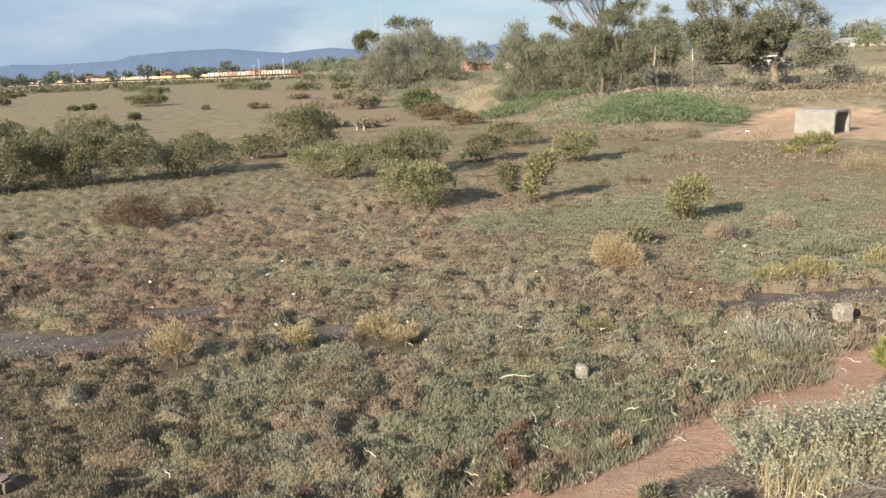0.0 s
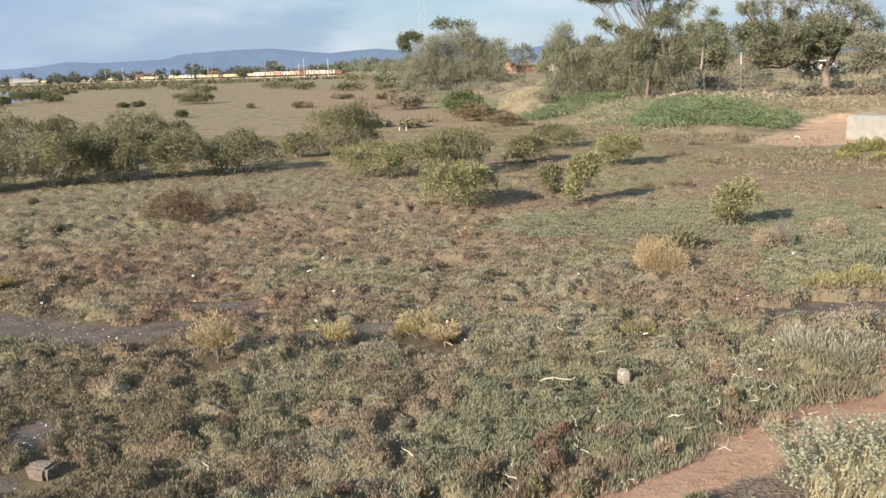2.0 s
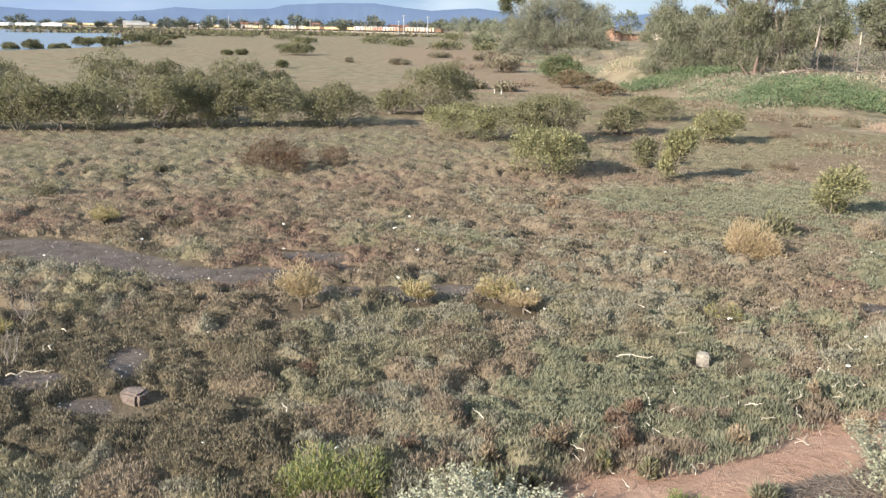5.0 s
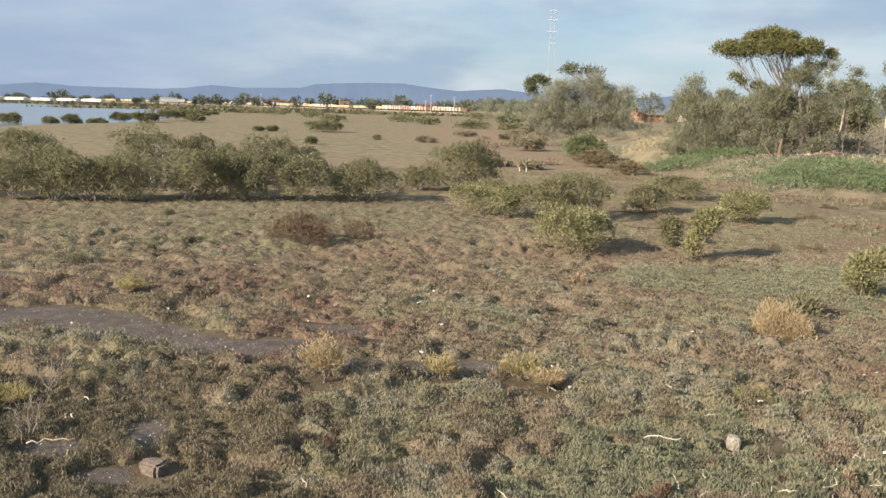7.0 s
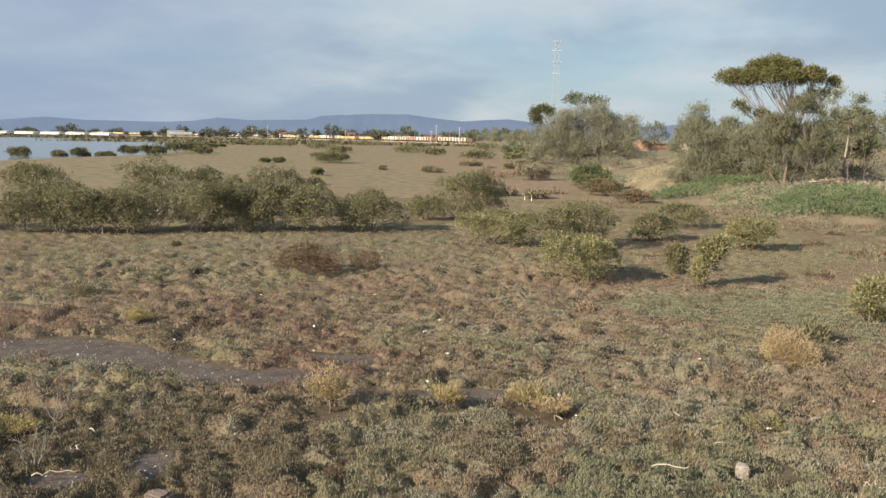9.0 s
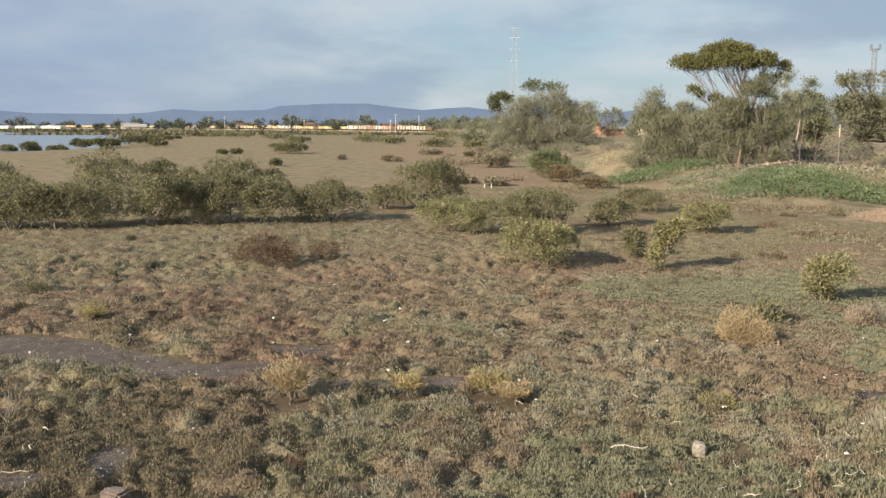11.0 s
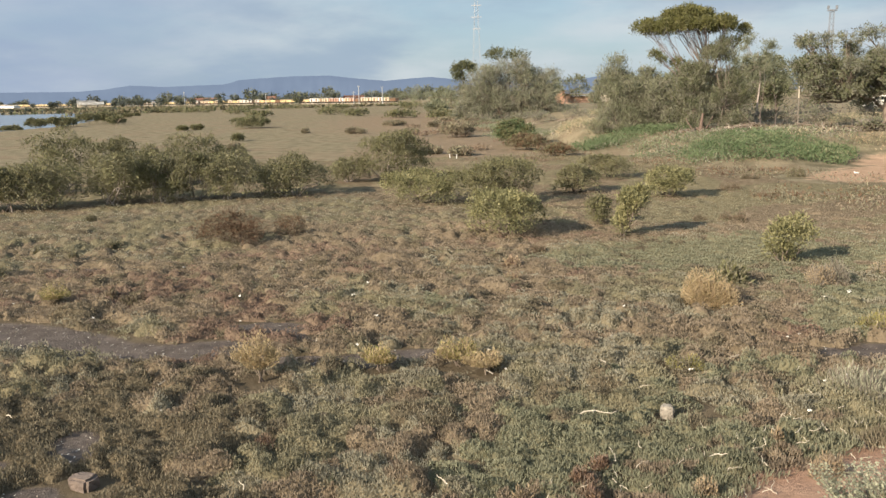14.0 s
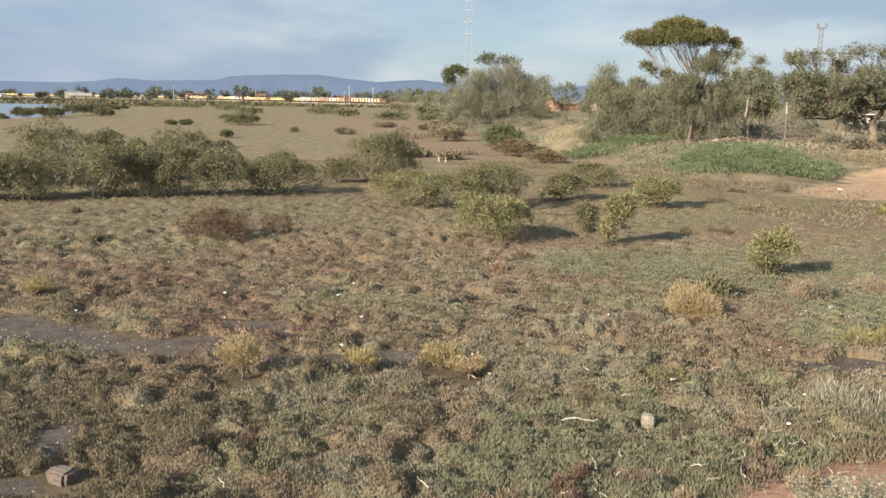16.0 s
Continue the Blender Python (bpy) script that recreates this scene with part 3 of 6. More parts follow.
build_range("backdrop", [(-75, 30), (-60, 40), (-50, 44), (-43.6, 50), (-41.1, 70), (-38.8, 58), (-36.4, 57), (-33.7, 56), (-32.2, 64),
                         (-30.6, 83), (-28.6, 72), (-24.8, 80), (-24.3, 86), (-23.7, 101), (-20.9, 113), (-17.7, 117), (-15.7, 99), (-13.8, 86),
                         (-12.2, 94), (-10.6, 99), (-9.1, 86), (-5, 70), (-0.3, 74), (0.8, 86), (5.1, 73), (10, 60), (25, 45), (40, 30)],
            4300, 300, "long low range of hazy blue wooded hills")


# ---- low marsh plants ----
SAM = [M_SAM_OLIVE, M_SAM_GREY, M_SAM_BROWN, M_SAM_RED, M_SAM_TEAL, M_SAM_YELLOW, M_SAM_DARK]


# bare stems, old wood and litter under each growth, toned darker to paint the shade between sprigs
SHADED_STEM_TONES = (
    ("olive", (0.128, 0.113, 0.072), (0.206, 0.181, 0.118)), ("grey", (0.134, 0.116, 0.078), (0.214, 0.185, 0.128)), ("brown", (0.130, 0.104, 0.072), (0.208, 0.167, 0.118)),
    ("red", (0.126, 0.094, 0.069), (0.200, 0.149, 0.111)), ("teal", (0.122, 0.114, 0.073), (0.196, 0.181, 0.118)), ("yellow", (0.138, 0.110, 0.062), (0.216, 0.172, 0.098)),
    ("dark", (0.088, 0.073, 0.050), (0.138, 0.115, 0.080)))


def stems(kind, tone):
    return [plant("samphire_shaded_stems_" + kind + n, tuple(v * k for v, k in zip(a, tone)), tuple(v * k for v, k in zip(b, tone)), fine=0.35, bump=0.6, leaf=0.0, island=0.0,
                  scale=4.0, rough=1.0, spec=0.0) for n, a, b in SHADED_STEM_TONES]


SHADED_STEMS, DRY_SHADED_STEMS = stems("", (1, 1, 1)), stems("dry_", (1.14, 1.12, 1.11))


def species(x, y, u, w):
    """Which of the SAM materials grows where: patches at two sizes, a teal-green meadow, reddish middle ground.
    u, w: random numbers of each clump."""
    r = np.hypot(x, y)
    p = 0.66 * fbm(x, y, 3.4, 21) + 0.26 * fbm(x, y, 1.1, 44) + 0.08 * u
    sp = np.where(p < 0.42, 0, np.where(p < 0.50, 1, np.where(p < 0.58, 2, 1)))
    sp = np.where(p > 0.63, 0, sp)
    red = fbm(x, y, 2.6, 77) * 0.84 + 0.16 * w - 0.02 + 0.18 * smooth(11, 14, r) * smooth(28, 20, r) * smooth(3, -2, x)
    sp = np.where(red > 0.60, 2, sp)
    sp = np.where(red > 0.77, 3, sp)
    teal = fbm(x, y, 2.4, 91) * 0.86 + 0.14 * u
    meadow = np.max([blob(x, y, 3.2, 20, 4.2, 3.4, .1), blob(x, y, 6.6, 16.3, 2.0, 1.1, .1), blob(x, y, 8.5, 20, 4, 3, 0),
                     blob(x, y, 4.6, 14.2, 2.2, 1.3, .2), 0.75 * blob(x, y, 0.5, 8.8, 3.4, 1.8, .2), 0.7 * blob(x, y, 2.8, 11.4, 2.2, 1.2, .2)], axis=0)
    sp = np.where(teal + 0.42 * meadow > 0.80, 4, sp)
    sp = np.where((levee_s(x, y) < 6.3) & (w < 0.45), 2, sp)
    dark = np.max([blob(x, y, -7.5, 7.5, 4.2, 2.8, 0), blob(x, y, -4, 6.6, 1.6, 1.0, 0)], axis=0)
    sp = np.where(dark * 0.6 + 0.5 * fbm(x, y, 0.9, 52) + 0.2 * u > 0.62, 6, sp)
    sp = np.where((r > 30) & (sp == 4), 1, sp)
    sp = np.where((r + 3 * fbm(x, y, 3.0, 95) > 27) & (x > -3) & (sp != 6), np.where(p < 0.5, 2, 0), sp)
    sp = np.where((r > 9) & (r < 30) & (x < 4) & (w < 0.16) & (u > 0.2), 6, sp)
    return sp


def cushions(x, y, cell, seed, small=0.52, spread=0.34):
    """Rounded clumps on a jittered grid: height 0..1 at each point, the clump's centre and two random numbers of it."""
    def h(a, b, k):
        v = np.sin(a * 127.1 + b * 311.7 + (seed + k) * 53.3) * 43758.5453
        return v - np.floor(v)

    x0, y0 = x, y
    x = x0 + 0.55 * cell * (vnoise(x0, y0, cell * 0.55, seed + 31) - 0.5)
    y = y0 + 0.55 * cell * (vnoise(x0, y0, cell * 0.55, seed + 37) - 0.5)
    xi, yi = np.floor(x / cell), np.floor(y / cell)
    best = np.zeros(len(x))
    cx, cy, u, w = x.copy(), y.copy(), np.zeros(len(x)), np.zeros(len(x))
    for dx in (-1, 0, 1):
        for dy in (-1, 0, 1):
            a, b = xi + dx, yi + dy
            px, py = (a + h(a, b, 1)) * cell, (b + h(a, b, 2)) * cell
            rad = cell * (small + spread * h(a, b, 3))
            dome = (0.5 + 0.5 * h(a, b, 6)) * np.sqrt(np.clip(1 - ((x - px) ** 2 + (y - py) ** 2) / rad ** 2, 0, 1))
            k = dome > best
            best = np.where(k, dome, best)
            cx, cy = np.where(k, px, cx), np.where(k, py, cy)
            u, w = np.where(k, h(a, b, 4), u), np.where(k, h(a, b, 5), w)
    return best, cx, cy, u, w


# bare spots round stones: x, y, radius
CLEAR = [(1.04, 9.68, .16), (-5.05, 7.05, .34), (5.1, 11.6, .4),
         (-4.42, 10.25, .34), (-2.84, 10.98, .26), (-1.76, 11.3, .3), (-1.34, 11.0, .24), (2.35, 15.2, .5)]


def growth(x, y, cell):
    """Clump height 0..1 and what sets each clump apart: close small cushions, here and there a broad one over them."""
    m, cx, cy, u, w = cushions(x, y, cell, 61)
    b, bx, by, bu, bw = cushions(x, y, cell * 2.1, 67, 0.40, 0.26)
    b = b * smooth(0.40, 0.55, fbm(x, y, 2.9, 68))
    m = m * 0.78
    k = b > m
    m, cx, cy = np.where(k, b, m), np.where(k, bx, cx), np.where(k, by, cy)
    u, w = np.where(k, bu, u), np.where(k, bw, w)
    m2, _, _, u2, _ = cushions(x, y, cell * 0.34, 71)
    even = np.maximum(smooth(14, 21, np.hypot(x, y)) * smooth(-2.5, 2.5, x), 0.35 * smooth(24, 34, np.hypot(x, y)))
    m = np.maximum(m, 0.16) * (1 - 0.72 * even) + 0.36 * even
    m = m * 0.84 + 0.16 * m2 * (0.5 + 0.5 * u2) * smooth(0.0, 0.2, m)
    return m, cx, cy, u, w, u2


def hollows(x, y):
    """Height factor of the growth: swells and winding low gaps between groups of clumps."""
    k = 0.6 + 0.9 * fbm(x, y, 1.7, 63)
    gap = np.abs(vnoise(x + 0.4 * y, y * 1.5, 0.95, 65) + 0.5 * vnoise(x, y * 1.4, 0.4, 66) - 0.75)
    even = np.maximum(smooth(14, 21, np.hypot(x, y)) * smooth(-2.5, 2.5, x), 0.6 * smooth(22, 30, np.hypot(x, y)))
    low = 0.34 + 0.66 * smooth(0.0, 0.22, gap)
    k = k * (1 + 0.35 * smooth(10, 14, np.hypot(x, y)) * (1 - even))
    return k * (low + (0.8 - low) * 0.8 * even)


def bareness(x, y):
    """0 on grown-over marsh, past 1 on bare ground."""
    a = (5.3 - levee_s(x, y) - 0.95 * (fbm(x, y, 1.3, 31) - 0.5)) / 0.35 + 1
    b = (zone_mud(x, y) + 1.1 * (fbm(x, y, 0.55, 13) - 0.5) - 0.40) / 0.3 + 1
    c = (bank_b(x, y) - 0.7) / 1.2 + 1
    d = (zone_sand(x, y) - 0.32) / 0.3 + 1
    k = np.maximum(np.maximum(a, b), np.maximum(c, d))
    for px, py, r in CLEAR:
        k = np.maximum(k, (r - np.hypot(x - px, y - py)) / 0.15 + 1)
    return k


def bare(x, y):
    return bareness(x, y) > 1


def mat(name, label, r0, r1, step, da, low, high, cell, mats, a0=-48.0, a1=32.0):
    """The woody litter and stems under the growth as one lumpy sheet, the shade between sprigs put into its darker
    colours, sunk below the soil where the ground is bare.
    """
    rad, ang = [r0], np.radians(np.arange(a0, a1, da))
    while rad[-1] < r1:
        rad.append(rad[-1] * (1 + step * (1 + 0.8 * float(smooth(20, 32, rad[-1])))))
    rad = np.array(rad)
    A, R = np.meshgrid(ang, rad)
    rng = np.random.default_rng(12)
    A = A + rng.uniform(-.35, .35, A.shape) * math.radians(da)
    R2 = R * (1 + rng.uniform(-.35, .35, A.shape) * step)
    x, y = (R2 * np.sin(A)).ravel(), (R2 * np.cos(A)).ravel()
    m, cx, cy, u, w, _ = growth(x, y, cell)
    swell = hollows(x, y)
    far = np.hypot(x, y)
    z = low + (high - low) * m * swell * (1 - 0.22 * smooth(11, 19, far) - 0.2 * smooth(25, 45, far)) + 0.007 * rng.normal(size=len(x))
    bn = bareness(x, y)
    z = z * smooth(0.7, -0.1, bn) - 0.09 * smooth(0.2, 0.9, bn) + height(x, y)
    nr, na = R.shape
    i, j = np.meshgrid(np.arange(nr - 1), np.arange(na - 1), indexing="ij")
    q = np.stack([i * na + j, i * na + j + 1, (i + 1) * na + j + 1, (i + 1) * na + j], -1).reshape(-1, 4)
    keep = (z - height(x, y))[q].max(1) > -0.06
    sp = species(cx, cy, u, w)
    sp = sp[q[:, 0]]
    me = mesh_quads(name, np.stack([x, y, z], 1), q[keep], mats, index=sp[keep], smooth_shade=True)
    tagged(new(name, me), label, "samphire", kind="stuff")


def turf(name, label, r0, r1, seed, low=-0.01, high=0.30, cell=0.32, tilt=0.26, a0=-47.0, a1=31.0, fill=0.10, dense=3900):
    """Close sprigs over rounded clumps, sparser and broader further out, thinning to bare hollows between the clumps."""
    rng = np.random.default_rng(seed)
    ring = np.linspace(r0, r1, 400)
    per = dense * np.where(ring < 8, 1, (8 / ring) ** 1.7) * (1 - 0.84 * smooth(13, 27, ring)) * ring
    cum = np.concatenate([[0], np.cumsum((per[1:] + per[:-1]) / 2 * np.diff(ring))])
    n = int(cum[-1] * math.radians(a1 - a0))
    r, a = np.interp(rng.random(n) * cum[-1], cum, ring), np.radians(rng.uniform(a0, a1, n))
    x, y = r * np.sin(a), r * np.cos(a)
    k = bareness(x, y) < rng.uniform(0.6, 1.2, n)
    x, y, r = x[k], y[k], r[k]
    m, cx, cy, u, w, u2 = growth(x, y, cell)
    k = smooth(0.05, fill, m * np.minimum(1, 1.6 * hollows(x, y))) > rng.random(len(x)) * 0.97
    x, y, r, m, cx, cy, u, w, u2 = (v[k] for v in (x, y, r, m, cx, cy, u, w, u2))
    n = len(x)
    mixed = rng.random(n) < 0.05
    sp = species(np.where(mixed, x, cx), np.where(mixed, y, cy), np.where(mixed, u2, u), np.where(mixed, rng.random(n) * .9, w))
    swell = hollows(x, y)
    top = (low + (high - low) * m * swell) * (1 - 0.22 * smooth(11, 19, r) - 0.2 * smooth(25, 45, r)) * (0.35 + 0.65 * smooth(1.2, 0.2, bareness(x, y)))
    k = top > 0.02
    x, y, r, m, cx, cy, sp, top = (v[k] for v in (x, y, r, m, cx, cy, sp, top))
    n = len(x)
    L = 0.050 * np.maximum(r / 8, 1) ** -0.15 * rng.uniform(0.6, 1.35, n)
    L = L * (1 + 0.8 * smooth(6.3, 5.3, levee_s(x, y)))
    z = np.maximum(top * rng.uniform(0.84, 1.0, n) - L * 0.35, -0.01)
    # the sprigs turn their broad side outwards from the clump's dome
    e = 0.05
    gx = (growth(x + e, y, cell)[0] - growth(x - e, y, cell)[0]) / (2 * e) * (high - low)
    gy = (growth(x, y + e, cell)[0] - growth(x, y - e, cell)[0]) / (2 * e) * (high - low)
    out = np.stack([-gx, -gy, np.zeros(n)], 1)
    out = out / np.maximum(np.linalg.norm(out, axis=1, keepdims=True), 1.0)
    lean = (tilt * (1 - 0.3 * smooth(12, 24, r)))[:, None]
    way = 0.35 * out + rng.normal(size=(n, 3)) * lean * np.array([1, 1, 0.4]) + np.array([0, 0, 1]) * (1.0 - 0.62 * smooth(10, 20, r))[:, None]
    face = 1.3 * out + np.array([0, 0, 1]) * (0.7 + 0.5 * smooth(10, 20, r))[:, None] + rng.normal(size=(n, 3)) * 0.30
    W = 0.0112 * np.maximum(r / 8, 1) ** 0.75 * rng.uniform(0.6, 1.4, n)
    v, q = blades(np.stack([x, y, height(x, y) + z], 1), way, L, W, rng, face=face)
    tagged(new(name, mesh_quads(name, v, q, SAM, index=sp)), label, "samphire", kind="stuff")


turf("samphire_carpet", "low carpet of olive, grey and reddish samphire tufts on the marsh", 4.6, 12, 1)
turf("samphire_meadow", "rounded clumps of grey-olive and brown samphire over the open marsh", 12, 20, 4)
turf("samphire_plain", "wide brown-olive samphire growth further out on the marsh", 20, 34, 2)
mat("samphire_cushions", "closed cushions of grey-olive and brown samphire", 4.6, 20, .0045, .18, -.02, .225, .32, SHADED_STEMS)
mat("far_samphire_cushions", "closed cushions of brown-olive samphire before the mangroves", 19.9, 52, .0045, .18, -.02, .225, .32, SHADED_STEMS, a1=-10.9)
mat("dry_samphire_cushions", "paler dry cushions of tan and brown samphire further out", 19.9, 52, .0045, .18, -.02, .225, .32, DRY_SHADED_STEMS, a0=-11.1)


def mud_chips():
    """Shell grit and small chips on the bare mud."""
    rng = np.random.default_rng(29)
    x, y = rng.uniform(-12, 9, 26000), rng.uniform(6.5, 15, 26000)
    k = zone_mud(x, y) > 0.3
    x, y = x[k], y[k]
    n = len(x)
    base = np.stack([x, y, height(x, y) + 0.004], 1)
    a = rng.uniform(0, 2 * np.pi, n)
    way = np.stack([np.cos(a), np.sin(a), rng.uniform(0, .3, n)], 1)
    v, q = blades(base, way, rng.uniform(.012, .04, n), rng.uniform(.008, .022, n), rng, face=np.tile([0, 0, 1.0], (n, 1)))
    tagged(new("shell_grit", mesh_quads("shell_grit", v, q, [M_SHELL, M_BARK, M_ROCK, M_SAM_DARK, M_BARK], index=rng.integers(0, 5, n))),
           "shell grit and small chips on bare mud", "shell grit", kind="stuff")


mud_chips()


# ---- shrubs and trees ----
def leaf_cloud(blobs, per, length, width, rng, droop=0.0, up=0.3, shell=0.72, gap=0.0, streak=0.0, tight=0.75, inner=0.18):
    """Leaves on ellipsoids (cx, cy, cz, rx, ry, rz, share): small sprays along the skin of the joined masses, with gaps,
    and a few inside."""
    out = []
    C, Rr = np.array([b[:3] for b in blobs], float), np.array([b[3:6] for b in blobs], float)
    for n, (cx, cy, cz, rx, ry, rz, share) in enumerate(blobs):
        sprays = max(3, int(per * share / 9 * 1.5))
        d = unit(rng.normal(size=(sprays, 3)))
        d[:, 2] = np.where(d[:, 2] < -0.5, -d[:, 2], d[:, 2])
        rad = rng.uniform(shell, 1.0, sprays) * (1 + 0.28 * rng.random(sprays) ** 5)
        lump = 0.82 + 0.36 * vnoise(d[:, 0] * 3 + cx * 5, d[:, 1] * 3 + d[:, 2] * 2 + cy * 5, 1.0, 7)
        c = d * (rad * lump)[:, None] * np.array([rx, ry, rz]) + np.array([cx, cy, cz])
        # sprays buried in a neighbouring mass are thinned out
        near = np.argsort(np.abs(C - C[n]).sum(1))[1:9]
        deep = np.zeros(len(c), bool)
        for k in near:
            deep |= (((c - C[k]) / Rr[k]) ** 2).sum(1) < 0.5
        keep = ~deep | (rng.random(len(c)) < inner)
        if gap:
            keep &= vnoise(c[:, 0] / rx * 2.2 + 9 * cx, c[:, 2] / rz * 2.2 + c[:, 1] / ry + 5 * cy, 1.0, 15) > gap
        c, d = c[keep], d[keep]
        if not len(c):
            continue
        i = np.repeat(np.arange(len(c)), 9)
        m = len(i)
        off = rng.normal(size=(m, 3))
        base = c[i] + off * length * (0.5 if streak else tight)
        if streak:
            axis = unit(d * 0.6 + rng.normal(size=d.shape) * 0.35 + np.array([0, 0, up - droop]))
            base = base + axis[i] * (np.tile(np.linspace(-0.5, 0.5, 9), len(c)) * streak * rng.uniform(0.5, 1.2, len(c))[i])[:, None]
        way = (axis[i] * 1.2 if streak else d[i] * 0.5 + off * 0.45) + rng.normal(size=(m, 3)) * 0.35 + np.array([0, 0, up - droop])
        out.append(blades(base, way, length * rng.uniform(0.7, 1.35, m), width * rng.uniform(0.7, 1.3, m), rng, face=d[i] + np.array([0, 0, 0.35])))
    return join(out)


def limbs_to(blobs, forks, r0, rng, twigs=4, wobble=0.18, spread=0.75):
    """Limbs from the forks to each blob's heart, and twigs out to its skin."""
    out = []
    for cx, cy, cz, rx, ry, rz, share in blobs:
        c = np.array([cx, cy, cz])
        f = min(forks, key=lambda p: np.linalg.norm(np.array(p) - c))
        (t, p) = limb(f, c - np.array([0, 0, rz * 0.3]), r0, r0 * 0.45, rng, wobble, 7 if twigs else 4, 5 if twigs else 3)
        out.append(t)
        for k in range(twigs):
            d = unit(rng.normal(size=3) + np.array([0, 0, 0.5]))
            e = c + d * np.array([rx, ry, rz]) * spread
            out.append(limb(p[rng.integers(3, 6)], e, r0 * 0.4, r0 * 0.12, rng, wobble, 5, 3)[0])
    return out


def shrub(name, x, y, w, h, label, leaf_mats, category="shrub", group="", seed=0, leaves=1600, length=0.064, width=0.038, lift=0.12,
          blobs=16, stems=5, lean=(0.0, 0.0), bark=None, gap=0.16, up=0.3, stem_r=0.022, flat=1.0, dense=2.9, grow=1.08):
    """Many-stemmed shrub w metres wide and h high: stems from the root and a lumpy crown with gaps."""
    rng = np.random.default_rng(1000 + seed)
    w, h = w * grow, h * (0.5 + 0.5 * grow)
    ob = thing(name, x, y, label, category, group)
    bl = []
    for k in range(blobs):
        a = rng.uniform(0, 2 * np.pi)
        q = math.sqrt(rng.random()) * 0.72
        rr = rng.uniform(0.17, 0.27)
        rz = rr * rng.uniform(0.75, 1.0) * min(w, 1.5 * h) * 0.8
        bx, by = q * math.cos(a) * w / 2, q * math.sin(a) * w / 2 * flat
        top = h * (1 - 0.42 * q * q) * rng.uniform(0.82, 1.0)
        zz = lift * h + rz * 0.7 + max(top - rz - lift * h - rz * 0.7, 0) * (1 if k % 2 == 0 else rng.random())
        bl.append((bx + lean[0] * zz, by + lean[1] * zz, zz, rr * w * 0.8, rr * w * 0.8 * flat, rz, 1.0 / blobs))
    n1 = int(len(leaf_mats))
    v, q = leaf_cloud(bl, leaves * dense, length, width, rng, up=up, gap=gap)
    idx = rng.integers(0, n1, len(q) // 9 + 1).repeat(9)[:len(q)]
    low = v.reshape(-1, 4, 3)[:, :, 2].min(1)
    keep = low > 0.02
    v = v.reshape(-1, 4, 3)[keep].reshape(-1, 3)
    q, idx = np.arange(len(v)).reshape(-1, 4), idx[keep]
    part("crown", mesh_quads("crown", v, q, leaf_mats, index=idx), ob)
    for k in range(stems):
        out = []
        a = rng.uniform(0, 2 * np.pi)
        b = bl[k % len(bl)]
        st, p = limb((0.06 * w * math.cos(a), 0.06 * w * math.sin(a), -0.06), (b[0], b[1], b[2]), stem_r, stem_r * 0.4, rng, 0.3, 7)
        out.append(st)
        for j in range(4):
            e = np.array(b[:3]) + unit(rng.normal(size=3)) * np.array(b[3:6]) * 0.8
            e[2] = max(e[2], 0.05)
            out.append(limb(p[rng.integers(2, 6)], e, stem_r * 0.4, stem_r * 0.12, rng, 0.3, 5, 4)[0])
        v, q = join(out)
        part("stem", mesh_quads("stem", v, q, [bark or M_BARK], smooth_shade=True), ob)
    return ob


MG, MGG, MGB = [M_MANGROVE, M_MANGROVE_GREY], [M_MANGROVE_GREY, M_MANGROVE_GREY, M_MANGROVE], [M_MANGROVE_BRIGHT, M_MANGROVE]
ROW = "mangrove thicket along the marsh"
row_label = "grey-green mangrove shrub on pale stems in a thicket"
mangroves = [  # x, y, width, height, leaves
    (-28.0, 31.0, 3.0, 2.4, 2400), (-26.3, 25.6, 2.4, 1.7, 1900), (-23.8, 25.9, 1.7, 1.5, 1400), (-22.4, 26.4, 1.9, 1.7, 1700), (-21.0, 26.6, 2.1, 1.85, 1900),
    (-19.8, 27.3, 2.6, 1.85, 2300), (-22.8, 32.5, 2.9, 2.65, 2400), (-17.8, 28.3, 2.5, 2.1, 2500), (-20.6, 33.5, 1.8, 2.4, 1700),
    (-16.2, 29.1, 1.8, 1.85, 1700), (-18.3, 36.0, 3.0, 2.3, 2000), (-15.1, 29.8, 1.75, 1.95, 1700), (-21.2, 37.0, 1.4, 1.85, 1000), (-14.0, 30.2, 2.5, 1.95, 2300),
    (-11.5, 31.4, 2.4, 1.6, 2100), (-9.15, 37.6, 3.4, 2.4, 4600), (-10.7, 36.4, 1.6, 1.15, 1100), (-17.35, 38.0, 1.5, 1.75, 900),
    (-25.4, 29.4, 2.6, 1.9, 1700), (-18.6, 30.4, 2.2, 1.6, 1400), (-12.9, 32.6, 1.5, 1.3, 1000)]
for k, (x, y, w, h, n) in enumerate(mangroves):
    shrub("mangrove_shrub", x, y, w, h, row_label, MGG if k % 3 else MG, "mangrove", ROW, 10 + k, n, bark=M_BARK_PALE, stem_r=0.03,
          length=0.075, width=0.046, lift=0.04, grow=1.22, blobs=18, gap=0.06, dense=3.3)
LONE = "mangrove shrubs standing apart"
shrub("mangrove_shrub", -5.95, 29.3, 2.8, 1.5, "broad olive mangrove shrub on the open marsh", MGB + [M_MANGROVE], "mangrove", LONE, 40, 3000, lift=.05)
shrub("mangrove_shrub", -3.3, 29.4, 3.4, 1.85, "large grey-olive mangrove shrub behind a brighter one", MG, "mangrove", LONE, 41, 6400, lift=.05, blobs=22, gap=.08)
